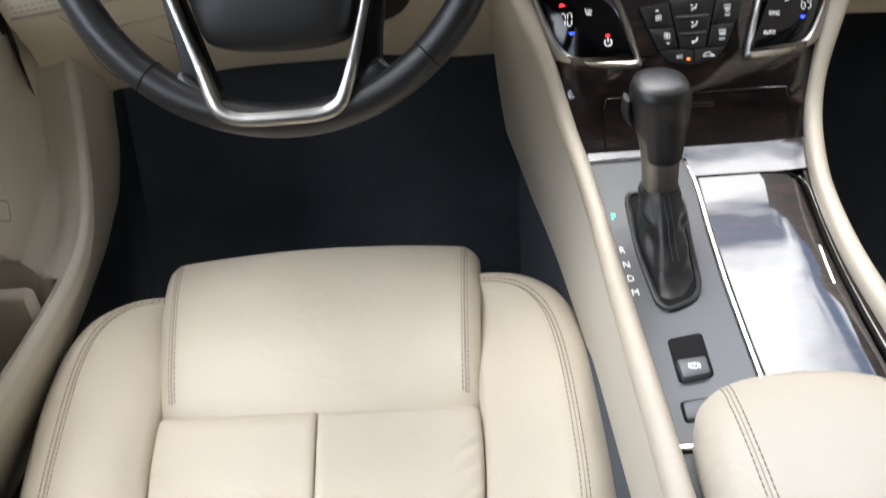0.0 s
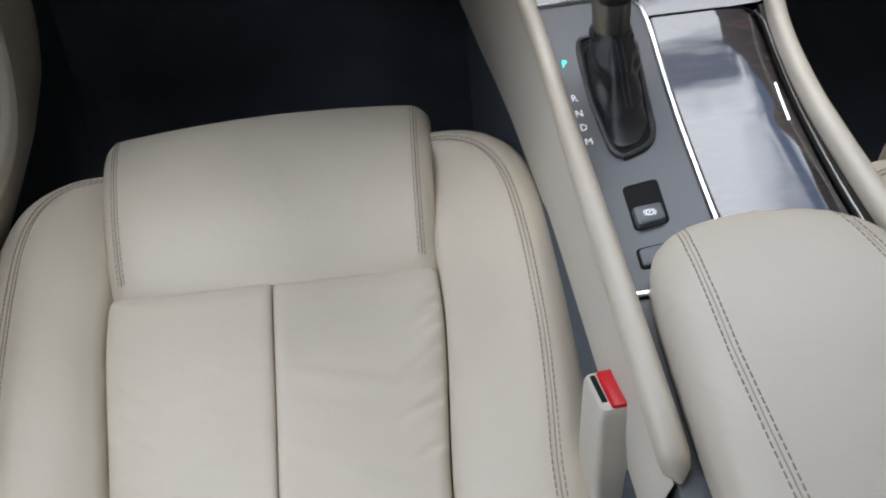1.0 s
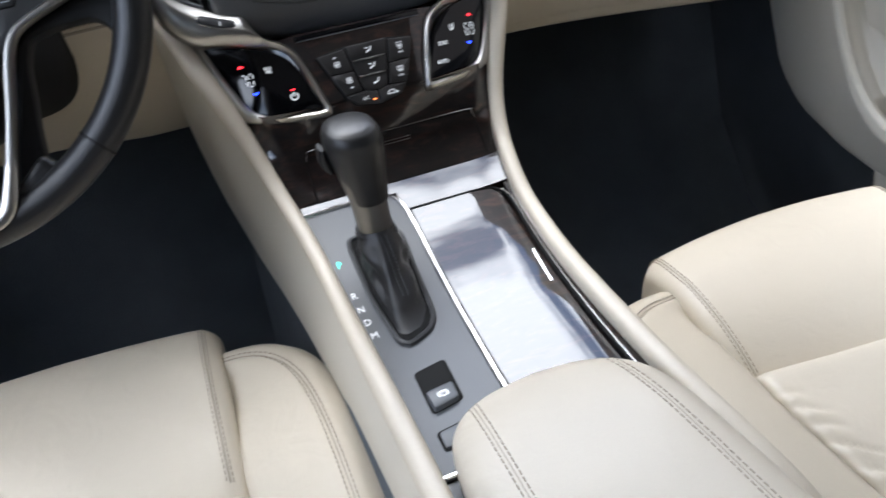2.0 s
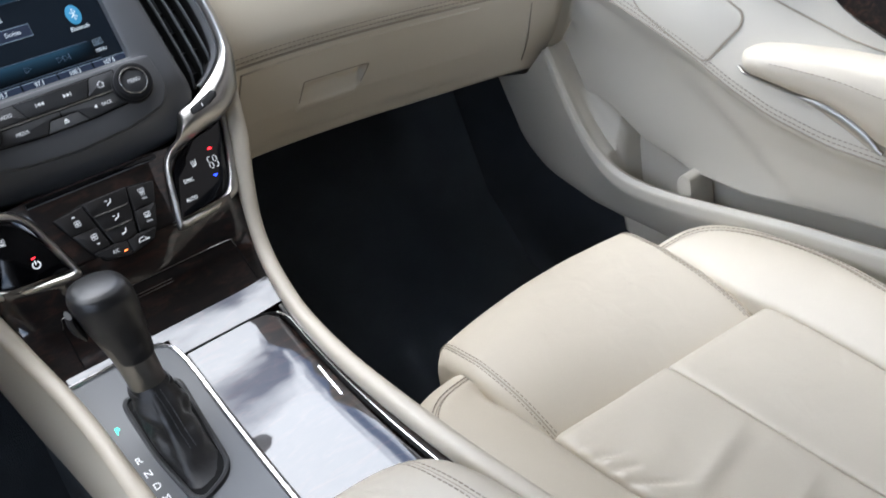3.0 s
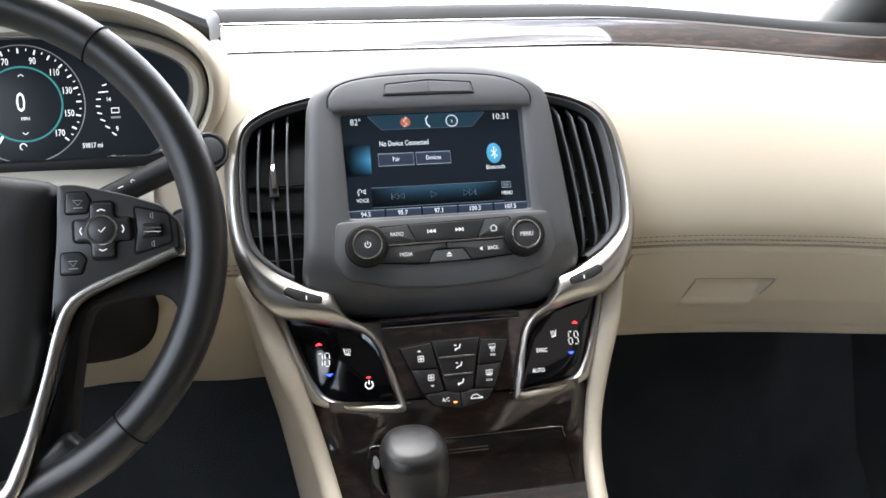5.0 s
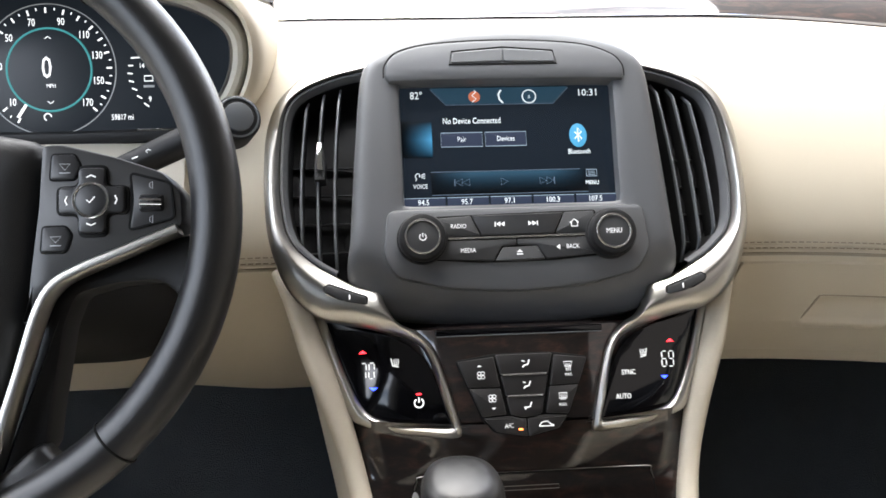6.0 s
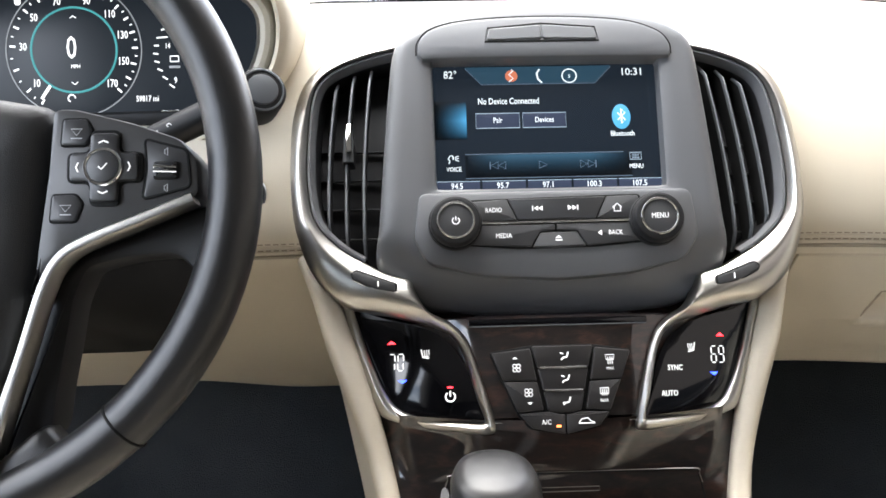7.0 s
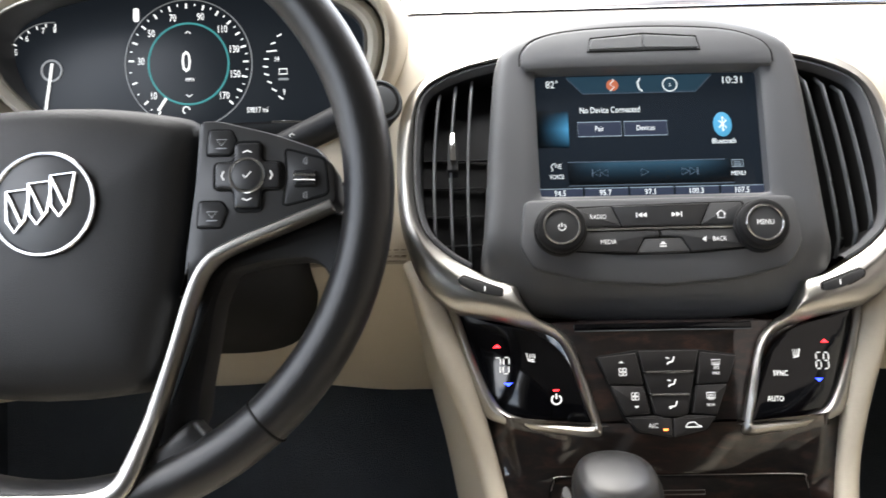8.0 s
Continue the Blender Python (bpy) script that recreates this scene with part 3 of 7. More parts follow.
    # the lining's shade under the hood is in its darker cream
    part("hood_lining", skin(arch(((0.1790, 0.074, 0.668), (0.1780, 0.070, 0.680), (0.1765, 0.064, 0.700), (0.1755, 0.060, 0.716))), closed=False), CREAM_SHADED, d, "cream inner face of the hood, toned down as shade")
    part("cluster_cowl", skin(arch(((0.1755, 0.060, 0.712), (0.1745, 0.0575, 0.694), (0.1715, 0.054, 0.686), (0.1675, 0.050, 0.685), (0.1635, 0.047, 0.689), (0.1610, 0.046, 0.696))), closed=False), CREAM, d, "cream cowl ring round the gauges")
    cowl = arch(((0.1610, 0.046, 0.695), (0.1590, 0.0445, 0.699), (0.1560, 0.043, 0.714), (0.1545, 0.042, 0.745)))
    part("cowl_lining", skin(cowl, closed=False), GREY, d, "charcoal inner wall of the cowl")
    part("hood_trim", sweep([p + Vector((0, -0.001, 0)) for p in cowl[0][2:-2]], oval(0.0018, 0.0018, 6), up=(0, -1, 0)), SILVER, d, "thin satin ring")
    brow = [(0.0, 0.978), (0.05, 0.974), (0.096, 0.9645), (0.135, 0.9505), (0.162, 0.9395), (0.181, 0.9315), (0.19, 0.926)]
    cap = []
    for q in [-0.181, -0.181] + list(np.linspace(-0.179, 0.179, 45)) + [0.181, 0.181]:
        end = abs(q) > 0.180
        e, y0 = interp(brow, abs(q)), 0.672 + 0.030 * (q / 0.18) ** 2
        rows = [(-0.035, 0.012), (0.0, 0.0), (0.003, -0.004), (0.010, -0.003), (0.016, 0.008), (0.020, 0.05), (0.016, 0.12), (0.002, 0.20), (-0.05, 0.30)]
        cap.append([Vector((cx + q * (1 + 0.10 * max(0, dy)), y0 + dy, e + (dz if not end else min(dz, 0.004) - (0.012 if len(cap) in (0, 48) else 0.0)))) for dz, dy in rows])
    part("hood_top", skin(cap, closed=False), GREY, d, "charcoal cap on the hood")
    # start switch beside the column
    y = dash_row([(interp(sorted((b, a) for a, b in PAD), 0.7505), 0.7505)], -0.2445)[0].y
    P = lambda u, v, w: Vector((-0.2445 + u, y - w, 0.7505 + v))
    sw = part("start_switch", disc(P, 0, 0, 0.0150, -0.006, 0.0035, 0.0015, 32), GREY_PLATE, d, "round slate start switch")
    part("switch_ring", hoop(P, 0, 0, 0.0165, 0.0010, 0.0017, 40), BRIGHT, sw, "bright ring")
    # beige shelf below the instruments and the column cover
    rows = [[Vector((cx + s * 0.118, y, z - 0.006 * s * s)) for s in np.linspace(-1, 1, 15)] for y, z in ((0.672, 0.752), (0.665, 0.775), (0.680, 0.797), (0.705, 0.806), (0.735, 0.810))]
    part("instrument_shelf", skin(rows, closed=False), CREAM, d, "cream shelf below the instruments")
    return d


dashboard()


def column():
    c = thing("steering_column", (-0.39, 0.60, 0.70), "dark steering column cover with wiper stalk", "steering column")
    rings = []
    for t, r in ((0, 0.050), (0.25, 0.078), (0.55, 0.105), (1, 0.109)):
        o = Vector((-0.39, 0.50, 0.765)).lerp(Vector((-0.39, 0.70, 0.69)), t)
        rings.append([o + Vector((r * x, 0.3 * r * z, 0.66 * r * z)) for x, z in oval(1, 1, 48, 0.45)])
    part("shroud", skin(rings, cap0=True, cap1=True), RUBBER, c, "black column cover")
    a, b = Vector((-0.345, 0.578, 0.778)), Vector((-0.213, 0.576, 0.836))
    stalk = part("wiper_stalk", sweep([a, a.lerp(b, 0.3), a.lerp(b, 0.55), a.lerp(b, 0.8), b], lambda t: oval(0.0105 + 0.002 * t, 0.0095 + 0.002 * t, 14)), BLACK, c, "dark wiper stalk")
    n = Vector((0.35, -0.86, 0.36)).normalized()
    q = n.to_track_quat("Z", "Y").to_matrix()
    f = lambda u, v, w: b + Vector((0.004, -0.002, 0.0)) + q @ Vector((u, v, w))
    part("stalk_tip", disc(f, 0, 0, 0.0165, -0.022, 0.006, 0.003), BLACK, stalk, "round black tip")
    part("tip_ring", hoop(f, 0, 0, 0.0140, 0.0060, 0.0008), GREY_PLATE, stalk, "thin satin ring")
    part("tip_cap", disc(f, 0, 0, 0.0105, 0.004, 0.008, 0.001), GREY_PLATE, stalk, "blue-grey end cap")
    # white wiper signs on the stalk
    for i in range(4):
        o = a.lerp(b, 0.34 + 0.075 * i)
        g = lambda u, v, w: o + Vector((u, -0.0104 - w, v + 0.003))
        bm = wire(g, [(-0.0024, -0.0022), (0.0022, -0.0010)], 0.0, 0.0004)
        if i % 2:
            wire(g, [(-0.0018, 0.0022), (0.0, 0.0034), (0.0018, 0.0022), (0.0, -0.0004)], 0.0, 0.0003, bm, True)
        else:
            wire(g, [(-0.0022, 0.0012), (0.0020, 0.0026)], 0.0, 0.0004, bm)
        part("stalk_mark", bm, KEY_INK, stalk)


column()


# ---- centre stack ----
# stations of the satin sweep: outer or panel side, then inner or fascia side
RING = [(0.102, 0.1745, 0.102, 0.1635), (0.114, 0.1735, 0.114, 0.1625), (0.130, 0.1698, 0.130, 0.159), (0.150, 0.164, 0.149, 0.1535), (0.172, 0.1535, 0.169, 0.1445), (0.188, 0.1395, 0.1825, 0.1335), (0.1985, 0.1225, 0.1895, 0.1165), (0.2045, 0.098, 0.192, 0.089), (0.2055, 0.072, 0.1925, 0.062), (0.205, 0.046, 0.1915, 0.040), (0.202, 0.014, 0.1875, 0.016), (0.196, -0.010, 0.181, 0.002), (0.187, -0.032, 0.1725, -0.0075), (0.174, -0.048, 0.161, -0.017)]
SWEEP = [(0.158, -0.059, 0.146, -0.026), (0.140, -0.0635, 0.129, -0.035), (0.1235, -0.0675, 0.112, -0.0405), (0.107, -0.0725, 0.1075, -0.050), (0.0945, -0.077, 0.0985, -0.064), (0.081, -0.0855, 0.083, -0.0725), (0.0735, -0.0985, 0.071, -0.085), (0.0675, -0.118, 0.0635, -0.106)]
FRAME = [(0.063, -0.134, 0.056, -0.131), (0.0592, -0.146, 0.0515, -0.151), (0.0625, -0.1485, 0.056, -0.1565), (0.080, -0.1465, 0.0765, -0.1548), (0.100, -0.144, 0.104, -0.1508), (0.1205, -0.1375, 0.131, -0.1435), (0.1315, -0.1245, 0.139, -0.135), (0.1405, -0.105, 0.1475, -0.113), (0.148, -0.085, 0.157, -0.087), (0.1555, -0.062, 0.164, -0.060), (0.158, -0.056, 0.167, -0.052)]
CLIMATE = [(0.157, -0.061), (0.130, -0.068), (0.103, -0.076), (0.085, -0.087), (0.074, -0.102), (0.066, -0.125), (0.0585, -0.149), (0.066, -0.1525), (0.113, -0.1455), (0.128, -0.138), (0.1375, -0.118), (0.148, -0.088)]
BEZEL = [(0.0, 0.1860), (0.045, 0.1835), (0.076, 0.1775), (0.099, 0.1700), (0.1140, 0.1595), (0.1220, 0.1460), (0.1255, 0.120), (0.1285, 0.085), (0.1320, 0.040), (0.1350, 0.0), (0.1375, -0.016), (0.1360, -0.030), (0.122, -0.046), (0.1010, -0.0595), (0.068, -0.0645), (0.035, -0.0662), (0.0, -0.0666)]


def on_ring(u, v, w):
    """The face of the vents, steeper than the stack's."""
    return on_stack(u, v, w - 0.16 * max(0.0, v))


def seat_icon(bm, f, u, v, w, s, flip=1):
    """A small heated-seat sign: back, cushion and three rising waves."""
    wire(f, [(u - flip * 0.9 * s, v + 1.2 * s), (u - flip * 0.5 * s, v - 0.6 * s), (u + flip * 0.9 * s, v - 0.9 * s)], w, 0.12 * s, bm)
    wire(f, [(u - flip * 0.3 * s, v - 0.4 * s), (u + flip * 0.8 * s, v - 0.4 * s)], w, 0.09 * s, bm)
    for k in range(3):
        x = u + flip * (-0.15 + 0.5 * k) * s
        wire(f, [(x, v - 0.2 * s), (x + 0.12 * s, v + 0.2 * s), (x - 0.08 * s, v + 0.6 * s), (x + 0.08 * s, v + 1.0 * s)], w, 0.075 * s, bm)
    return bm


def flow_icon(bm, f, u, v, w, s, up=True):
    """An air-flow sign: a seat back, a base line and an arrow."""
    wire(f, [(u + 0.9 * s, v + 0.9 * s), (u + 0.45 * s, v - 0.3 * s), (u - 0.5 * s, v - 0.5 * s), (u - 0.9 * s, v - 1.0 * s)], w, 0.2 * s, bm)
    d = 0.7 if up else -0.5
    wire(f, [(u - 1.1 * s, v + d * s), (u - 0.35 * s, v + d * s * 0.7)], w, 0.16 * s, bm)
    return bm


def fan_icon(bm, f, u, v, w, s):
    for k in range(4):
        a = radians(45 + 90 * k)
        hoop(f, u + 0.58 * s * math.cos(a), v + 0.58 * s * math.sin(a), 0.40 * s, w, 0.09 * s, 10, bm=bm)
    return bm


def tri(bm, f, u, v, w, a, b):
    return plate([(u - a, v), (u + a, v), (u, v + b)], w - 0.0002, w + 0.0002, 0.00005, f, bm)


def power_icon(bm, f, u, v, w, r):
    hoop(f, u, v, r, w, r * 0.16, 18, 125, 415, bm)
    wire(f, [(u, v + r * 0.1), (u, v + r * 1.25)], w, r * 0.16, bm)
    return bm


def centre_stack():
    S = on_stack
    c0 = c = thing("centre_stack", (0, 0.56, 0.52), "centre stack with touch screen, knobs, climate panels and burl fascia", "dash console")
    # dark backing that the fittings sit on
    back = spline([(*p, 0) for p in [(0.0, 0.170), (0.09, 0.162), (0.15, 0.142), (0.185, 0.105), (0.195, 0.05), (0.192, -0.01), (0.17, -0.05), (0.15, -0.08), (0.13, -0.148), (0.0, -0.15), (-0.13, -0.148), (-0.15, -0.08), (-0.17, -0.05), (-0.192, -0.01), (-0.195, 0.05), (-0.185, 0.105), (-0.15, 0.142), (-0.09, 0.162)]], 4, True)
    part("backing", plate([(p.x, p.y) for p in back], -0.125, -0.108, 0.001, flat_stack), BLACK, c, "black housing behind the vents")
    # bezel with the screen's opening
    half = spline([(*p, 0) for p in BEZEL], 5)
    outer = [Vector((p.x, p.y)) for p in half] + [Vector((-p.x, p.y)) for p in reversed(half[1:-1])]
    outer = [Vector((p.x, p.y)) for p in resample([(*p, 0) for p in outer], 120, True)]
    hole = rounded([(-0.090, 0.0285), (0.090, 0.0285), (0.0915, 0.138), (-0.0915, 0.138)], 0.003, 3)
    hc = Vector((0, 0.075))

    def cross(poly, a):
        best, d = None, Vector((math.cos(a), math.sin(a)))
        for p, q in zip(poly, poly[1:] + poly[:1]):
            e = q - p
            den = d.x * e.y - d.y * e.x
            if abs(den) > 1e-12:
                r = p - hc
                t, s = (r.x * e.y - r.y * e.x) / den, (r.x * d.y - r.y * d.x) / den
                if t > 0 and -1e-6 <= s <= 1 + 1e-6 and (best is None or t > best):
                    best = t
        return hc + d * best

    ang = [math.atan2(p.y - hc.y, p.x - hc.x) for p in outer]
    hol = [cross(hole, a) for a in ang]
    rings = []
    for k, w in ((0, -0.085), (0, -0.034), (0.02, -0.028), (0.07, -0.0235), (0.16, -0.0205), (0.23, -0.0195), (0.30, -0.0187), (0.38, -0.0185), (0.7, -0.0185), (0.95, -0.0195), (1.0, -0.021)):
        # its lower edge turns further under
        rings.append([S(*p.lerp(q, k), w - 0.014 * smooth01(-0.005, -0.045, p.y) * (1 - smooth01(0.04, 0.36, k))) for p, q in zip(outer, hol)])
    rings.append([S(*(hc + (q - hc) * 0.985), -0.034) for q in hol])
    part("bezel", skin(rings), GREY, c, "charcoal soft-touch bezel")
    # hood over the screen with its two keys
    top = spline([(-0.1020, 0.1385, 0), (-0.1005, 0.150, 0), (-0.089, 0.1610, 0), (-0.06, 0.1675, 0), (0.0, 0.1700, 0), (0.06, 0.1665, 0), (0.088, 0.158, 0), (0.0985, 0.148, 0), (0.1000, 0.1375, 0)], 5)
    low = spline([(0.0985, 0.1338, 0), (0.05, 0.1345, 0), (0.0, 0.1345, 0), (-0.05, 0.1345, 0), (-0.0985, 0.1338, 0)], 3)
    hood = part("screen_hood", plate([(p.x, p.y) for p in top + low], -0.036, -0.0142, 0.0035, S), GREY, c, "lid-like hood above the screen")
    part("hood_groove", wire(S, [(p.x * 1.012, 0.1365 + (p.y - 0.1365) * 1.035) for p in top], -0.0190, 0.0010), RUBBER, hood)
    DV = 0.0048
    for a, b in ((-0.047, -0.0035), (-0.0025, 0.041)):
        s = 1 if b > 0.01 else -1
        e = 0.041 if s > 0 else -0.047
        i = -0.0025 if s > 0 else -0.0035
        part("hazard_key", plate(rounded([(i, 0.1450 + DV), (e, 0.1440 + DV), (e - s * 0.0025, 0.1535 + DV), (i, 0.1565 + DV)], 0.002, 3), -0.0165, -0.0126, 0.0008, S), KEY_GREY, hood, "satin grey push key", smooth=False)
    part("key_frame", wire(S, [(-0.0485, 0.1430 + DV), (-0.0458, 0.1545 + DV), (-0.003, 0.1580 + DV), (0.0398, 0.1545 + DV), (0.0425, 0.1430 + DV)], -0.0140, 0.0007, closed=True), RUBBER, hood)
    screen(c)
    controls(c)
    # side vents
    for s in (-1, 1):
        m = (lambda p: p) if s > 0 else mirror
        n, full = 5, RING + SWEEP + FRAME
        o = spline([(s * q[0], q[1], 0) for q in full], n)
        i = spline([(s * q[2], q[3], 0) for q in full], n)
        k1, k2 = (len(RING) - 1) * n, (len(RING) + len(SWEEP)) * n
        rows = []
        for j, (p, q) in enumerate(zip(o, i)):
            t = smooth01(k1, k1 + 3 * n, j)
            r = smooth01(k2 - 4 * n, k2, j)
            h = 0.66 - 0.19 * t + 0.25 * smooth01(k1 + 3 * n, k1 + 5 * n, j) * (1 - r) + 0.24 * smooth01(0.07, 0.13, p.y) * (1 - t)
            edge, top, inn = -0.033 + 0.002 * t + 0.0115 * r + 0.0085 * smooth01(0.09, 0.15, p.y) * (1 - t), -0.0225 + 0.002 * t + 0.0055 * r, -0.029 + 0.002 * t + 0.0085 * r
            sink = 0.004 * smooth01(0.10, 0.15, p.y) * (1 - t)
            edge, top = edge - sink, top - sink
            F = on_ring if j < k2 + 2 * n else on_climate
            base = on_ring(*p.xy, -0.062).lerp(on_climate(*p.xy, -0.024), t)
            sec = [base, F(*p.xy, edge)]
            for k, w in ((0.10, edge + (top - edge) * 0.26), (0.35, edge + (top - edge) * 0.60), (0.65, edge + (top - edge) * 0.86), (0.88, top - 0.0003), (1.0, top)):
                sec.append(F(*p.lerp(q, h * k).xy, w))
            for k, w in ((0.15, top - 0.0004), (0.55, top + (inn - top) * 0.55), (0.92, inn + 0.0003), (1.0, inn - 0.0012)):
                sec.append(F(*p.lerp(q, h + (1 - h) * k).xy, w))
            sec.append(F(*q.xy, inn - 0.014))
            rows.append(sec)
        part("vent_ring", skin(rows, closed=False), SILVER, c0, "satin nickel sweep round vent and climate panel", angle=60)
        # charcoal lip and louvres of the vent
        rim = [Vector((p.x, p.y)) for p in spline([(s * q[2], q[3], 0) for q in RING + SWEEP[:1]], n)]
        face = rim + [Vector((s * 0.128, -0.022)), Vector((s * 0.122, 0.06)), Vector((s * 0.108, 0.14))]
        lips = []
        for d, w in ((0.0, -0.045), (0.0008, -0.0330), (0.0010, -0.0304), (0.0030, -0.0300), (0.0056, -0.0365), (0.0062, -0.040), (0.0070, -0.050), (0.0075, -0.070)):
            lips.append([on_ring(*p, w) for p in inset(face, d)[:len(rim)]])
        part("vent_lip", skin(lips[:6], closed=False), GREY, c0, "charcoal inner lip of the vent")
        part("vent_duct", skin(lips[5:], closed=False), BLACK, c0, "black duct wall of the vent")
        vent = part("air_vent", plate(face, -0.076, -0.068, 0.0005, on_ring), BLACK, c0, "dark vent with upright slats")
        for k in range(3):
            x1, x0 = 0.1410 + 0.0142 * k, 0.1460 + 0.0138 * k
            y1 = (0.150, 0.146, 0.137)[k]
            y0 = (-0.020, -0.015, -0.004)[k]
            rows, front = [], []
            for t in np.linspace(0, 1, 13):
                u, v = s * (x0 + (x1 - x0) * t + 0.003 * math.sin(math.pi * t)), y0 + (y1 - y0) * t
                g = 0.010 * max(0.0, 1 - t / 0.12) ** 2 + 0.012 * max(0.0, 1 - (1 - t) / 0.10) ** 2
                rows.append([on_ring(u - s * 0.0009, v, -0.058), on_ring(u + s * 0.0009, v, -0.058), on_ring(u + s * 0.0009, v, -0.0375 - g), on_ring(u - s * 0.0009, v, -0.0375 - g)])
                front.append([on_ring(u - s * 0.0010, v, -0.0390 - g), on_ring(u + s * 0.0010, v, -0.0390 - g), on_ring(u + s * 0.0012, v, -0.0362 - g), on_ring(u + s * 0.0005, v, -0.0350 - g), on_ring(u - s * 0.0005, v, -0.0350 - g), on_ring(u - s * 0.0012, v, -0.0362 - g)])
            part("slat", skin(rows, cap0=True, cap1=True), RUBBER, vent, "slim dark slat")
            part("slat_edge", skin(front, cap0=True, cap1=True), GREY_PLATE, vent, "grey front edge of the slat")
        for k in range(4):
            v = 0.000 + 0.026 * k
            part("cross_slat", box(on_ring, min(s * 0.126, s * 0.186), max(s * 0.126, s * 0.186), v, v + 0.0006, -0.068, -0.063, 0.0002), GREY_BTN, vent)
        if s < 0:
            tab = part("vent_tab", plate(rounded([(s * 0.1635, 0.058), (s * 0.1545, 0.058), (s * 0.1548, 0.078), (s * 0.1575, 0.092), (s * 0.1605, 0.092), (s * 0.1632, 0.078)], 0.001, 2), -0.050, -0.030, 0.0012, on_ring), BLACK, vent, "black direction tab")
            part("tab_face", plate(rounded([(-0.1612, 0.066), (-0.1562, 0.066), (-0.1565, 0.0915), (-0.1608, 0.0915)], 0.001, 2), -0.031, -0.0262, 0.0012, on_ring), CHROME, tab, "chrome face of the tab")
        # thumb wheel slot
        q = rounded(m([(0.1550, -0.0395), (0.1565, -0.0350), (0.1520, -0.0325), (0.1215, -0.0435), (0.1220, -0.0515), (0.1380, -0.0485)]), 0.0012, 2)
        slot = part("slider_slot", plate(q, -0.030, -0.0215, 0.0006, S), BLACK, c0, "black vent slider slot")
        part("slot_rim", wire(S, [(p.x, p.y) for p in q], -0.0222, 0.0006, closed=True), CHROME, slot, "bright edge of the slot")
        part("slider", plate(rounded(m([(0.1540, -0.0390), (0.1552, -0.0355), (0.1520, -0.0338), (0.1227, -0.0442), (0.1230, -0.0500), (0.1375, -0.0474)]), 0.001, 2), -0.022, -0.0205, 0.0008, S), GREY_BTN, slot, "dark slider wheel")
        part("slider_mark", box(S, *sorted((s * 0.1352, s * 0.1360)), -0.0455, -0.0415, -0.0207, -0.0202, 0.0001), WHITE_INK, slot)
        # touch climate panel in its frame
        loop = spline([(*p, 0) for p in m(CLIMATE)], 6, True)
        g = part("climate_panel", plate([(p.x, p.y) for p in loop], -0.036, -0.0205, 0.0004, on_climate), GLOSS, c0, "black glass touch panel")
        climate_signs(g, s)
    fascia(c)
    return c


def climate_signs(g, s):
    S, w = on_climate, -0.0203
    bm = tri(bmesh.new(), S, s * 0.1270, -0.0875, w, 0.0034, 0.0026)
    part("warmer_mark", bm, LED_RED, g)
    bm = tri(bmesh.new(), S, s * 0.1190, -0.1150, w, 0.0034, -0.0026)
    part("cooler_mark", bm, LED_BLUE, g)
    digits(g, "70" if s < 0 else "69", s * 0.1235, -0.1015, w)
    part("seat_sign", seat_icon(bmesh.new(), S, s * 0.1015, -0.0965, w, 0.0033, -s), WHITE_INK, g)
    if s < 0:
        part("power_sign", power_icon(bmesh.new(), S, -0.0835, -0.1285, w, 0.0035), WHITE_INK, g)
        part("power_light", box(S, -0.0855, -0.0815, -0.1222, -0.121, w - 0.0003, w + 0.0002, 0.0001), LED_RED, g)
    else:
        word("SYNC", 0.0058, S, 0.0865, -0.1115, w, WHITE_INK, g)
        word("AUTO", 0.0058, S, 0.0805, -0.1305, w, WHITE_INK, g)


def digits(g, text, u, v, w):
    """Seven-bar figures."""
    bars = {"7": "abc", "0": "abcdef", "6": "acdefg", "9": "abcdfg"}
    bm = bmesh.new()
    h, b, sl = 0.0062, 0.0042, 0.06
    for k, ch in enumerate(text):
        x = u + (k - 0.5) * 0.0066
        at = {"a": (0, h, 1), "g": (0, 0, 1), "d": (0, -h, 1), "b": (b / 2, h / 2, 0), "c": (b / 2, -h / 2, 0), "f": (-b / 2, h / 2, 0), "e": (-b / 2, -h / 2, 0)}
        for key in bars[ch]:
            p, q, flat = at[key]
            p, q = x + p + sl * q, v + q
            if flat:
                box(on_climate, p - b * 0.36, p + b * 0.36, q - 0.00035, q + 0.00035, w - 0.0002, w + 0.0002, 0.0001, bm=bm)
            else:
                box(on_climate, p - 0.00038, p + 0.00038, q - h * 0.36, q + h * 0.36, w - 0.0002, w + 0.0002, 0.0001, bm=bm)
    part("temperature", bm, WHITE_INK, g)


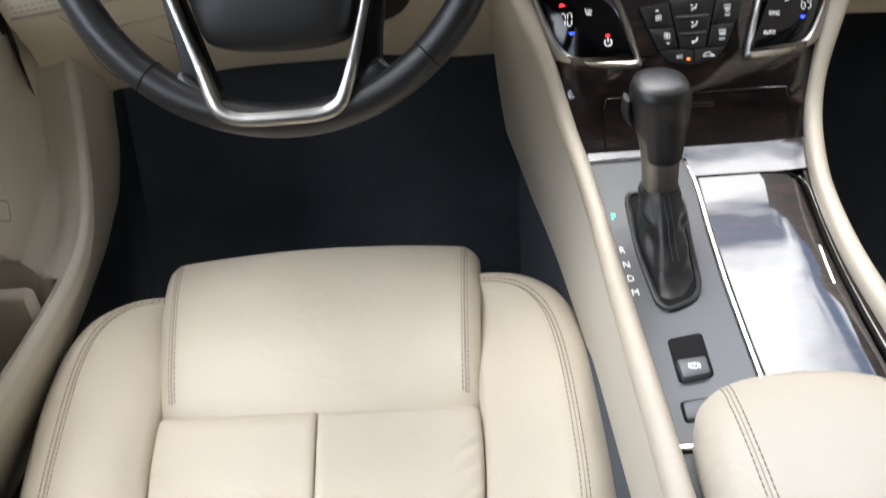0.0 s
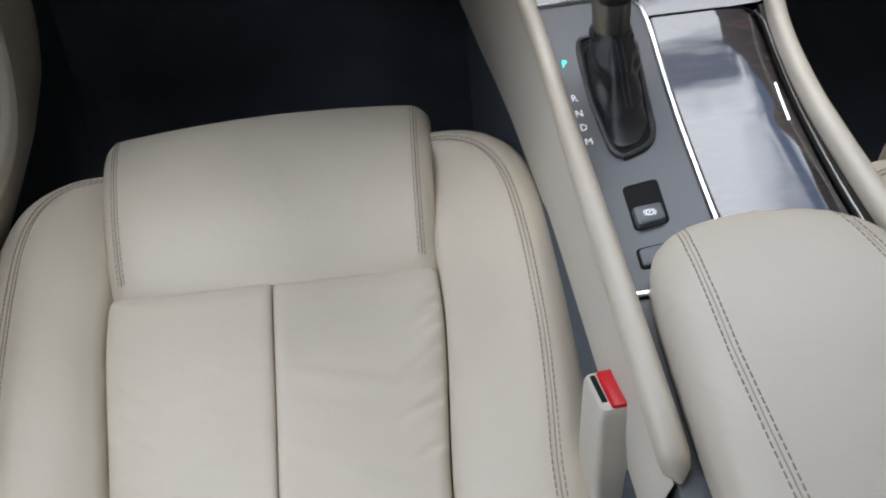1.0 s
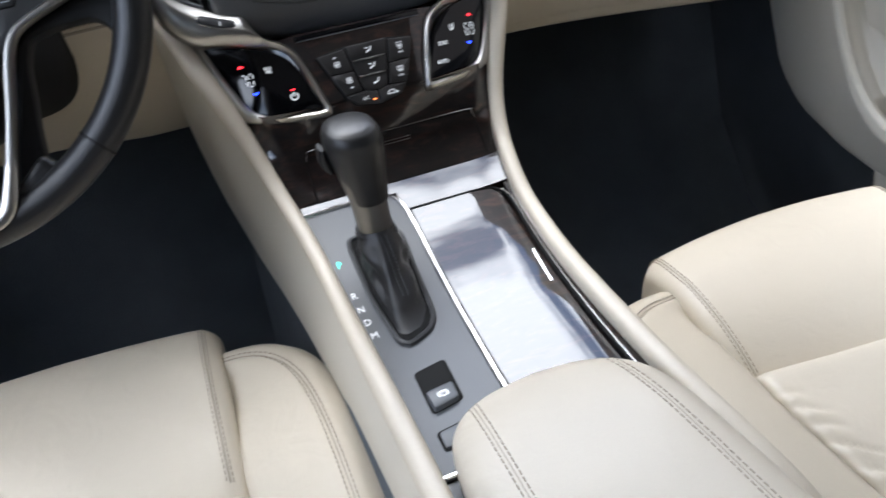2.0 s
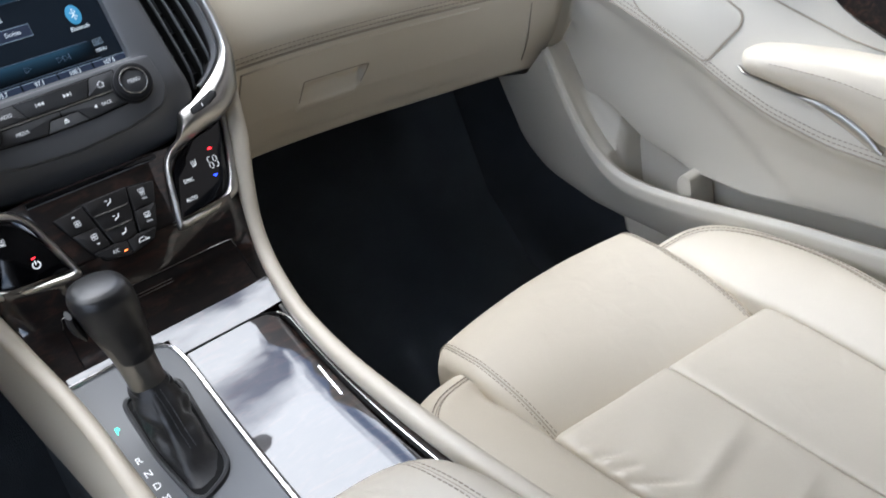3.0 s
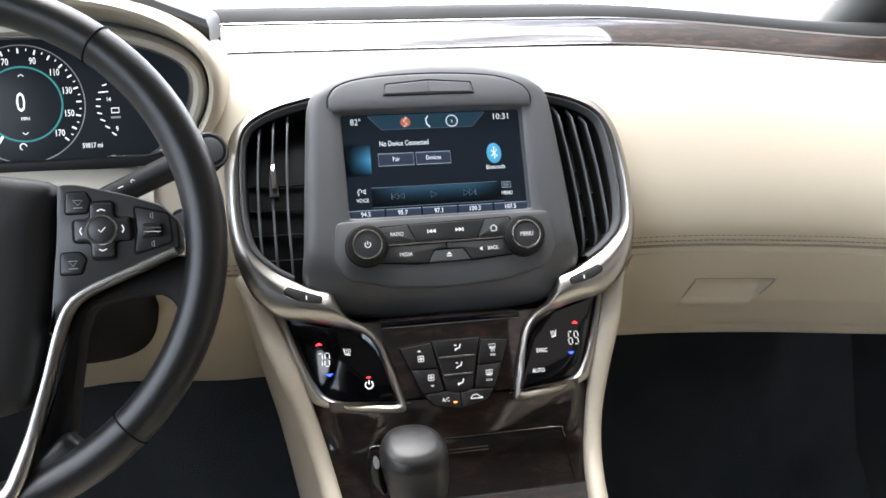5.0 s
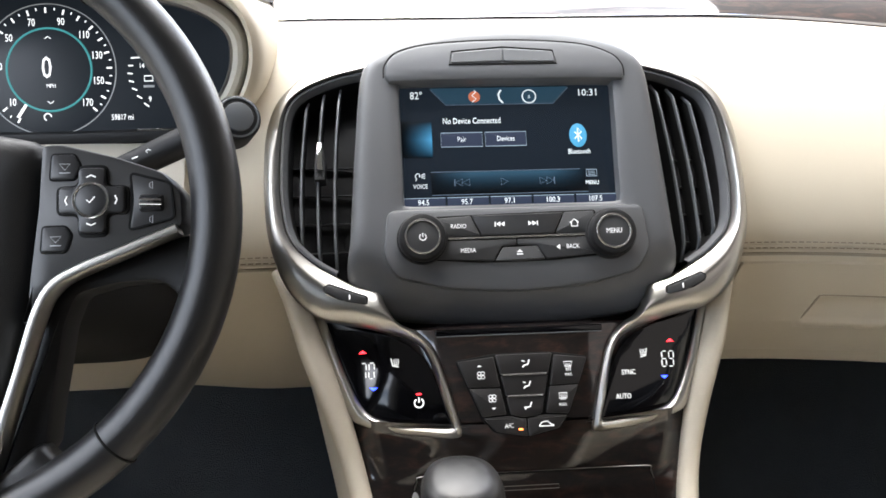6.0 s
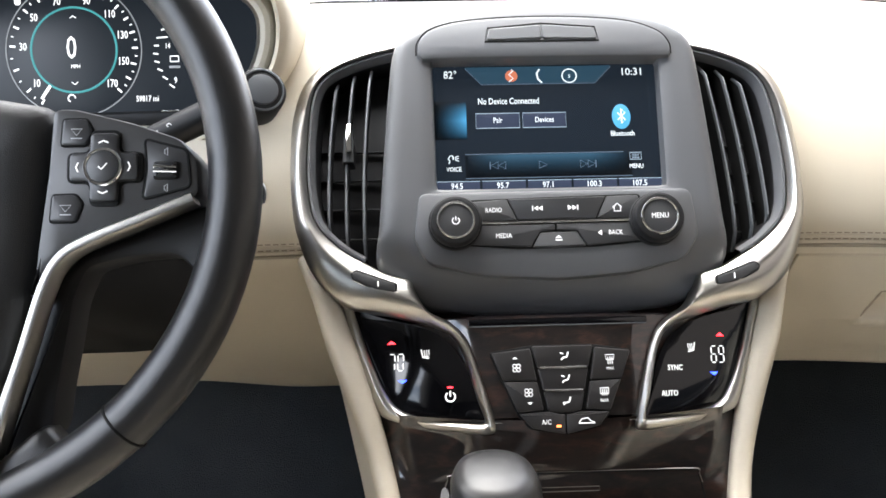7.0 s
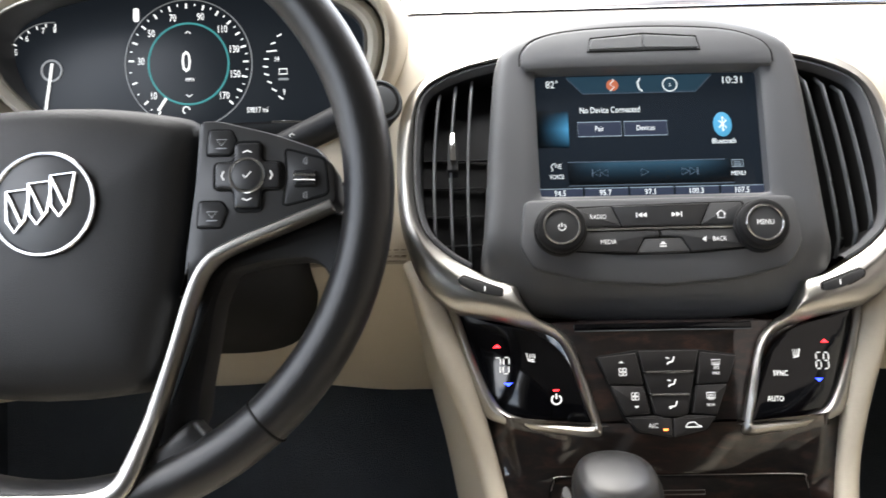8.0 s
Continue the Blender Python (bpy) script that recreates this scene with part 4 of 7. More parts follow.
def screen(c):
    S, w = on_stack, -0.0312
    s = part("touch_screen", box(S, -0.0905, 0.0905, 0.0275, 0.139, -0.037, w, 0.0003), SCREEN_BASE, c, "lit touch screen showing an unconnected device page")
    w += 0.00025
    part("status_bar", plate([(-0.064, 0.1335), (0.0545, 0.1335), (0.041, 0.1190), (-0.051, 0.1190)], w - 0.0002, w, 0.0001, S), SCREEN_BLUE, s)
    part("status_line", wire(S, [(-0.064, 0.1325), (-0.051, 0.1184), (0.041, 0.1184), (0.0545, 0.1325)], w + 0.0002, 0.0003), SCREEN_FAINT, s)
    for u0, u1, v0, v1, m in ((-0.0905, -0.064, 0.0725, 0.1045, SCREEN_FADE), (-0.066, 0.066, 0.040, 0.0595, SCREEN_RISE)):
        part("glow_panel", box(S, u0, u1, v0, v1, w - 0.0003, w, 0.0001), m, s)
    part("rule", wire(S, [(-0.066, 0.0600), (0.060, 0.0600)], w, 0.0003), SCREEN_FAINT, s)
    part("rule", wire(S, [(-0.066, 0.0402), (0.066, 0.0402)], w, 0.0003), SCREEN_FAINT, s)
    word("82\u00b0", 0.0092, S, -0.0760, 0.1270, w, SCREEN_WHITE, s)
    word("10:31", 0.0088, S, 0.0715, 0.1275, w, SCREEN_WHITE, s, squeeze=0.98)
    word("No Device Connected", 0.0075, S, -0.0545, 0.1040, w, SCREEN_WHITE, s, "LEFT", 0.72)
    for a, b, t in ((-0.0565, -0.0215, "Pair"), (-0.0190, 0.0158, "Devices")):
        k = part("screen_key", box(S, a, b, 0.0815, 0.0938, w, w + 0.0003, 0.0002, 0.001), SCREEN_BAR, s)
        part("key_line", wire(S, [(a, 0.0815), (b, 0.0815), (b, 0.0938), (a, 0.0938)], w + 0.0003, 0.0003, closed=True), SCREEN_DIM, s)
        word(t, 0.0064, S, (a + b) / 2, 0.0878, w + 0.0005, SCREEN_WHITE, s, squeeze=0.75)
    part("link_badge", plate([(0.0605 + 0.0075 * math.cos(i * math.pi / 12), 0.0895 + 0.0105 * math.sin(i * math.pi / 12)) for i in range(24)], w, w + 0.0003, 0.0002, S), SCREEN_CYAN, s, "blue oval badge")
    part("link_rune", wire(S, [(0.0575, 0.0865), (0.0635, 0.0925), (0.0605, 0.0958), (0.0605, 0.0835), (0.0635, 0.0865), (0.0575, 0.0925)], w + 0.0006, 0.0005), SCREEN_WHITE, s)
    word("Bluetooth", 0.0062, S, 0.0607, 0.0752, w, SCREEN_WHITE, s, squeeze=0.78)
    word("VOICE", 0.0052, S, -0.0752, 0.0478, w, SCREEN_WHITE, s, squeeze=0.8)
    word("MENU", 0.0052, S, 0.0698, 0.0478, w, SCREEN_WHITE, s, squeeze=0.8)
    bm = wire(S, [(0.0652, 0.0535), (0.0742, 0.0535), (0.0742, 0.0592), (0.0652, 0.0592)], w, 0.0003, closed=True)
    for k in range(3):
        wire(S, [(0.0668, 0.0548 + 0.0014 * k), (0.0726, 0.0548 + 0.0014 * k)], w, 0.00022, bm)
    part("menu_sign", bm, SCREEN_DIM, s)
    # a speaking head in outline with three sound strokes
    bm = wire(S, [(-0.0790, 0.0528), (-0.0782, 0.0548), (-0.0795, 0.0566), (-0.0780, 0.0590), (-0.0762, 0.0592), (-0.0754, 0.0572), (-0.0758, 0.0560)], w, 0.00035)
    for k in range(3):
        wire(S, [(-0.0742, 0.0558 + 0.0010 * k), (-0.0712, 0.0548 + 0.0020 * k)], w, 0.0003, bm)
    part("voice_sign", bm, SCREEN_WHITE, s)
    for u, d in ((-0.040, -1), (-0.0045, 0), (0.031, 1)):
        bm = bmesh.new()
        if d == 0:
            wire(S, [(u - 0.003, 0.0475), (u + 0.003, 0.0505), (u - 0.003, 0.0535)], w + 0.0003, 0.0003, bm, True)
        else:
            for q in (-0.003, 0.003):
                wire(S, [(u + q - d * 0.0028, 0.0475), (u + q + d * 0.0028, 0.0505), (u + q - d * 0.0028, 0.0535)], w + 0.0003, 0.0003, bm, True)
            wire(S, [(u + d * 0.0065, 0.0475), (u + d * 0.0065, 0.0535)], w + 0.0003, 0.0004, bm)
        part("track_sign", bm, SCREEN_FAINT, s)
    for k, t in enumerate(("94.5", "95.7", "97.1", "100.3", "107.5")):
        u = -0.0722 + 0.0361 * k
        part("preset_key", box(S, u - 0.0172, u + 0.0172, 0.0300, 0.0378, w, w + 0.0003, 0.0002, 0.0008), SCREEN_BAR, s)
        part("key_line", wire(S, [(u - 0.0172, 0.0378), (u + 0.0172, 0.0378)], w + 0.0003, 0.00025), SCREEN_DIM, s)
        word(t, 0.0066, S, u - 0.001, 0.0338, w + 0.0005, SCREEN_WHITE, s, squeeze=0.85)
    part("music_glow", disc(S, -0.0265, 0.1255, 0.0050, w, w + 0.0002, 0.0001, 20), SCREEN_ORANGE, s)
    part("music_sign", wire(S, [(-0.0285, 0.1205), (-0.0250, 0.1235), (-0.0285, 0.1265), (-0.0250, 0.1300), (-0.0265, 0.1310)], w + 0.0004, 0.0004), SCREEN_WHITE, s)
    part("phone_sign", wire(S, [(-0.0035, 0.1310), (-0.0058, 0.1275), (-0.0050, 0.1225), (-0.0020, 0.1195)], w + 0.0002, 0.0007), SCREEN_WHITE, s)
    part("clock_sign", hoop(S, 0.0205, 0.1250, 0.0058, w + 0.0002, 0.0005, 24), SCREEN_WHITE, s)
    word("s", 0.0060, S, 0.0205, 0.1250, w + 0.0003, SCREEN_WHITE, s)


def controls(c):
    S = on_stack
    shelf = [(-0.1035, 0.0252), (0.1065, 0.0252), (0.1100, -0.012), (0.098, -0.030), (0.055, -0.0405), (0.0, -0.0440), (-0.055, -0.0405), (-0.098, -0.030), (-0.1080, -0.012)]
    part("control_shelf", plate(rounded(shelf, 0.007, 4), -0.028, -0.0155, 0.0030, S), GREY, c, "raised charcoal control shelf")
    pan = rounded([(-0.066, 0.0185), (0.066, 0.0210), (0.074, -0.0165), (0.03, -0.0200), (-0.03, -0.0205), (-0.070, -0.0170)], 0.003, 3)
    part("button_tray", plate(pan, -0.018, -0.0148, 0.0005, S), RUBBER, c, "black gap round the audio keys")
    keys = (
        ("radio", [(-0.0640, 0.0165), (-0.0370, 0.0180), (-0.0295, 0.0018), (-0.0640, 0.0010)], "RADIO", -0.047, 0.0095),
        ("seek", [(-0.0360, 0.0182), (0.0390, 0.0190), (0.0305, 0.0022), (-0.0285, 0.0020)], "", 0, 0),
        ("home", [(0.0400, 0.0190), (0.0640, 0.0195), (0.0640, 0.0015), (0.0318, 0.0022)], "", 0, 0),
        ("media", [(-0.0640, -0.0022), (-0.0010, -0.0020), (-0.0010, -0.0065), (-0.0125, -0.0075), (-0.0195, -0.0190), (-0.0660, -0.0165)], "MEDIA", -0.040, -0.0105),
        ("eject", [(-0.0120, -0.0085), (0.0155, -0.0082), (0.0220, -0.0190), (0.0, -0.0200), (-0.0185, -0.0195)], "", 0, 0),
        ("back", [(0.0005, -0.0020), (0.0640, -0.0015), (0.0700, -0.0150), (0.0232, -0.0188), (0.0162, -0.0075), (0.0005, -0.0065)], "BACK", 0.045, -0.0095),
    )
    for name, o, text, u, v in keys:
        k = part("audio_key", plate(rounded(o, 0.0008, 2), -0.0155, -0.0130, 0.0008, S), GREY_BTN, c, "dark satin audio key")
        w = -0.0128
        if text:
            word(text, 0.0051, S, u, v, w, KEY_INK, k, squeeze=0.82)
        bm = bmesh.new()
        if name == "back":
            plate([(0.0315, -0.0095), (0.0345, -0.0117), (0.0345, -0.0073)], w - 0.0002, w + 0.0002, 0.00005, S, bm)
        elif name == "seek":
            for x, d in ((-0.013, -1), (0.013, 1)):
                for q in (-0.0016, 0.0018):
                    plate([(x + q - d * 0.0016, 0.0085), (x + q + d * 0.0016, 0.0105), (x + q - d * 0.0016, 0.0125)], w - 0.0002, w + 0.0002, 0.00005, S, bm)
                box(S, x + d * 0.0042 - 0.0004, x + d * 0.0042 + 0.0004, 0.0085, 0.0125, w - 0.0002, w + 0.0002, 0.0001, bm=bm)
        elif name == "home":
            wire(S, [(0.0440, 0.0100), (0.0475, 0.0130), (0.0510, 0.0100)], w, 0.0004, bm)
            wire(S, [(0.0450, 0.0105), (0.0450, 0.0070), (0.0500, 0.0070), (0.0500, 0.0105)], w, 0.0004, bm)
        elif name == "eject":
            tri(bm, S, 0.0015, -0.0130, w, 0.0026, 0.0024)
            box(S, -0.0011, 0.0041, -0.0150, -0.0140, w - 0.0002, w + 0.0002, 0.0001, bm=bm)
        else:
            bm.free()
            continue
        part("key_sign", bm, KEY_INK, k)
    part("bright_rule", wire(S, [(-0.0560, -0.0004), (0.0560, 0.0002)], -0.0129, 0.0009), BRIGHT, c, "thin chrome rule between the keys")
    for u in (-0.0765, 0.0765):
        k = part("knob", disc(S, u, 0, 0.0205, -0.0160, -0.0095, 0.0015, 40), BLACK, c, "black ribbed rotary knob")
        bm = bmesh.new()
        n = 60
        rings = []
        for r, w in ((0.0192, -0.0100), (0.0190, -0.0040), (0.0180, -0.0015), (0.0160, -0.0006), (0.0140, -0.0010)):
            rings.append([S(u + (r + (0.00025 if (i % 2 and r > 0.0185) else 0)) * math.cos(2 * math.pi * i / n), (r + (0.00025 if (i % 2 and r > 0.0185) else 0)) * math.sin(2 * math.pi * i / n), w) for i in range(n)])
        part("grip", skin(rings, bm), BLACK, k, "ribbed grip")
        part("knob_ring", hoop(S, u, 0, 0.0135, -0.0006, 0.0009), BRIGHT, k, "thin satin ring")
        part("knob_cap", disc(S, u, 0, 0.0128, -0.0090, -0.0012, 0.0008, 36), GREY_BTN, k, "smooth dark cap")
        if u < 0:
            part("power_sign", power_icon(bmesh.new(), S, u, -0.0006, -0.0010, 0.0026), KEY_INK, k)
        else:
            word("MENU", 0.0058, S, u, 0, -0.0010, KEY_INK, k, squeeze=0.82)


def fascia(c):
    """Burl fascia below the bezel, hollowed above the console."""
    S = on_stack
    rows = []
    for v, h, w in ((-0.035, 0.125, -0.0540), (-0.058, 0.121, -0.0520), (-0.0655, 0.120, -0.0470), (-0.0685, 0.120, -0.0340), (-0.0698, 0.120, -0.0240), (-0.0715, 0.120, -0.0203), (-0.09, 0.120, -0.0203), (-0.12, 0.128, -0.0203), (-0.145, 0.1335, -0.0203)):
        rows.append([S(h * t, v, w - 0.010 * abs(h * t / 0.1) ** 3) for t in np.linspace(-1, 1, 25)])
    f = part("fascia", skin(rows, closed=False), WOOD, c, "glossy dark burl fascia")
    prof = spline([(0, *p) for p in [(0.551, 0.600), (0.5545, 0.587), (0.5565, 0.572), (0.5565, 0.558), (0.5545, 0.547), (0.5505, 0.536), (0.5445, 0.525), (0.538, 0.516), (0.5315, 0.5085), (0.529, 0.503)]], 4)
    hw = [(0.509, 0.121), (0.53, 0.1225), (0.55, 0.1260), (0.58, 0.137), (0.60, 0.141)]
    def wing(x, y, z):
        """The panel's ends fall back and lie flatter."""
        w = interp(hw, z)
        f = min(1.0, max(0.0, (abs(x) - w + 0.020) / 0.020))
        slant = 0.527 + 0.7 * (z - 0.503)
        return Vector((x, (y + 0.022 * (x / w) ** 2 * smooth01(0.552, 0.6, z)) * (1 - f) + max(y, slant) * f, z))

    rows = [[wing(interp(hw, p.z) * t, p.y, p.z) for t in np.linspace(-1, 1, 81)] for p in prof]
    part("lower_fascia", skin(rows, closed=False), WOOD, c, "hollowed glossy burl panel")
    # lid of the storage bin

    def on_lid(x, z, o):
        ys = [(q.z, q.y) for q in reversed(prof)]
        return Vector((x, interp(ys, z) - o, z + o * 0.2))

    rows = []
    for z in np.linspace(0.5085, 0.5545, 14):
        cut = 0.008 * (1 - math.sqrt(max(0.0, 1 - max(0.0, (z - 0.5465) / 0.008) ** 2)))
        a, b = -0.0885 + cut, 0.1000 + 0.006 * (0.5545 - z) / 0.0365 - cut
        rows.append([on_lid(a + (b - a) * t, z, 0.0026) for t in np.linspace(0, 1, 21)])
    bm = skin(rows, closed=False)
    bin_lid = part("bin_lid", bm, WOOD, c, "closed burl lid of the storage bin")
    edge = [on_lid(-0.0895, 0.5085, 0.002), on_lid(-0.0895, 0.545, 0.002), on_lid(-0.0865, 0.5525, 0.002), on_lid(-0.079, 0.5555, 0.002), on_lid(0.0, 0.5555, 0.002), on_lid(0.092, 0.5555, 0.002), on_lid(0.0995, 0.5525, 0.002), on_lid(0.1025, 0.545, 0.002), on_lid(0.1065, 0.5085, 0.002)]
    part("lid_gap", sweep(resample(spline(edge, 5), 60), oval(0.0007, 0.0006, 6), up=(0, -1, 0)), RUBBER, bin_lid, "dark joint round the lid")
    part("lid_line", sweep(resample(spline([p + Vector((0, -0.0012, 0.0016)) for p in edge[1:8]], 5), 60), oval(0.0003, 0.0003, 6), up=(0, -1, 0)), SILVER, bin_lid, "fine bright line above the lid")
    part("lid_pull", sweep([on_lid(x, z, 0.0030) for x, z in ((-0.030, 0.5425), (-0.030, 0.5455), (0.0255, 0.5455), (0.0255, 0.5425))], oval(0.0003, 0.0003, 6), True, up=(0, -1, 0)), SILVER, bin_lid, "slim bright pull")
    # disc slot and fine lines
    part("disc_slot", box(S, -0.0690, 0.0655, -0.0775, -0.0722, -0.0220, -0.0193, 0.0006, 0.002), GLOSS, c, "dark disc slot")
    part("slot_lip", wire(S, [(-0.068, -0.0779), (0.0645, -0.0779)], -0.0192, 0.0004), GREY_PLATE, c)
    for a, b in ((-0.056, -0.032), (0.027, 0.056)):
        part("fascia_line", wire(S, [(a, -0.1485), (b, -0.1485)], -0.0192, 0.0006), CHROME, c)
    hvac(c)


def hvac(c):
    S, w = on_stack, -0.0128
    base = rounded([(-0.0545, -0.0975), (-0.0235, -0.0930), (0.0225, -0.0930), (0.0510, -0.0975), (0.0320, -0.1440), (0.0250, -0.1530), (0.0, -0.1585), (-0.0265, -0.1540), (-0.0350, -0.1440)], 0.003, 3)
    part("climate_tray", plate(base, -0.021, -0.0165, 0.0006, S), RUBBER, c, "black gap round the climate keys")
    keys = (
        [(-0.0530, -0.0985), (-0.0245, -0.0955), (-0.0205, -0.1190), (-0.0450, -0.1185)],
        [(-0.0445, -0.1195), (-0.0203, -0.1200), (-0.0165, -0.1400), (-0.0350, -0.1415)],
        [(-0.0230, -0.0940), (0.0220, -0.0940), (0.0180, -0.1095), (-0.0195, -0.1095)],
        [(-0.0192, -0.1105), (0.0178, -0.1105), (0.0142, -0.1260), (-0.0160, -0.1260)],
        [(-0.0157, -0.1270), (0.0140, -0.1270), (0.0110, -0.1405), (0.0040, -0.1425), (-0.0060, -0.1425), (-0.0130, -0.1405)],
        [(0.0235, -0.0955), (0.0495, -0.0985), (0.0418, -0.1185), (0.0190, -0.1190)],
        [(0.0188, -0.1200), (0.0413, -0.1195), (0.0320, -0.1415), (0.0145, -0.1400)],
        [(-0.0345, -0.1425), (-0.0125, -0.1415), (-0.0055, -0.1435), (-0.0012, -0.1435), (-0.0012, -0.1575), (-0.0250, -0.1530)],
        [(-0.0002, -0.1435), (0.0035, -0.1435), (0.0105, -0.1415), (0.0312, -0.1425), (0.0240, -0.1520), (-0.0002, -0.1575)],
    )
    for i, o in enumerate(keys):
        k = part("climate_key", plate(rounded(o, 0.0012, 2), -0.0175, -0.0132, 0.0009, S), CLIMATE_KEY, c, "dark satin climate key")
        bm = bmesh.new()
        if i == 0:
            fan_icon(bm, S, -0.0350, -0.1095, w, 0.0034)
            tri(bm, S, -0.0360, -0.1030, w, 0.0020, 0.0017)
        elif i == 1:
            fan_icon(bm, S, -0.0270, -0.1275, w, 0.0034)
            tri(bm, S, -0.0263, -0.1345, w, 0.0020, -0.0017)
        elif i in (2, 3, 4):
            flow_icon(bm, S, 0.0008, (-0.1015, -0.1180, -0.1340)[i - 2], w, 0.0030, i != 4)
        elif i == 5:
            wire(S, [(0.0312, -0.1050), (0.0366, -0.1050), (0.0372, -0.1015), (0.0306, -0.1015)], w, 0.0003, bm, True)
            for x in (0.0325, 0.034, 0.0355):
                wire(S, [(x, -0.1085), (x, -0.1030)], w, 0.0003, bm)
            word("MAX", 0.0030, S, 0.0338, -0.1115, w, KEY_INK, k)
        elif i == 6:
            wire(S, [(0.0255, -0.1295), (0.0315, -0.1295), (0.0315, -0.1255), (0.0255, -0.1255)], w, 0.0004, bm, True)
            for x in (0.027, 0.0285, 0.030):
                wire(S, [(x, -0.1310), (x, -0.1265)], w, 0.0003, bm)
            word("REAR", 0.0030, S, 0.0280, -0.1345, w, KEY_INK, k)
        elif i == 7:
            word("A/C", 0.0050, S, -0.0150, -0.1490, w, KEY_INK, k)
            box(S, -0.0078, -0.0046, -0.1525, -0.1512, w - 0.0002, w + 0.0003, 0.0001, bm=bm)
            part("lamp", bm, LED_AMBER, k, "amber pilot lamp")
            continue
        else:
            wire(S, [(0.0085, -0.1500), (0.0105, -0.1472), (0.0150, -0.1465), (0.0172, -0.1488), (0.0200, -0.1498)], w, 0.0004, bm)
            wire(S, [(0.0085, -0.1502), (0.0200, -0.1502)], w, 0.0004, bm)
        part("key_sign", bm, KEY_INK, k)
    for v, a, b in ((-0.1100, -0.0180, 0.0165), (-0.1265, -0.0148, 0.0125)):
        part("bright_rule", wire(S, [(a, v), (b, v)], -0.0128, 0.0009), BRIGHT, c, "thin chrome rule")


centre_stack()


# ---- centre console ----
def console_strip(ys, left, right, top, depth, nx=9, bev=0.0012):
    """A board that follows the console's top between two edges given as functions of y."""
    rows = []
    for y in ys:
        a, b = left(y), right(y)
        row = [on_console(a, y, top - depth), on_console(a, y, top - bev)]
        row += [on_console(a + bev + (b - a - 2 * bev) * t, y, top) for t in np.linspace(0, 1, nx)]
        row += [on_console(b, y, top - bev), on_console(b, y, top - depth)]
        rows.append(row)
    bm = skin(rows, closed=False)
    bm.verts.ensure_lookup_table()
    k = len(rows[0])
    bm.faces.new([bm.verts[i] for i in range(k)])
    bm.faces.new([bm.verts[len(rows) * k - k + i] for i in range(k)])
    return bm


def corner(x, y, y1, r):
    """How far a rounded corner of radius r at the end y1 draws an edge in at y."""
    d = r - (y1 - y)
    return 0.0 if d <= 0 else r - math.sqrt(max(0.0, r * r - d * d))


LIP = [(0.196, 0.652, 0.700), (0.182, 0.634, 0.676), (0.165, 0.608, 0.637), (0.149, 0.587, 0.597), (0.1365, 0.567, 0.559), (0.1275, 0.541, 0.529), (0.1195, 0.503, 0.506), (0.1135, 0.455, 0.485), (0.1105, 0.38, 0.466), (0.1095, 0.30, 0.456), (0.1095, 0.20, 0.449), (0.1110, 0.11, 0.4465), (0.1115, 0.055, 0.4435), (0.1110, 0.022, 0.436)]
# foot of the skirt for each height of the lip: y of the lip, then x, y, z
SKIRT = [(0.02, (0.122, 0.02, 0.355)), (0.38, (0.125, 0.38, 0.350)), (0.45, (0.129, 0.46, 0.350)), (0.503, (0.135, 0.54, 0.358)), (0.541, (0.142, 0.63, 0.358)), (0.567, (0.149, 0.71, 0.355)), (0.608, (0.156, 0.82, 0.350)), (0.652, (0.162, 0.97, 0.330))]


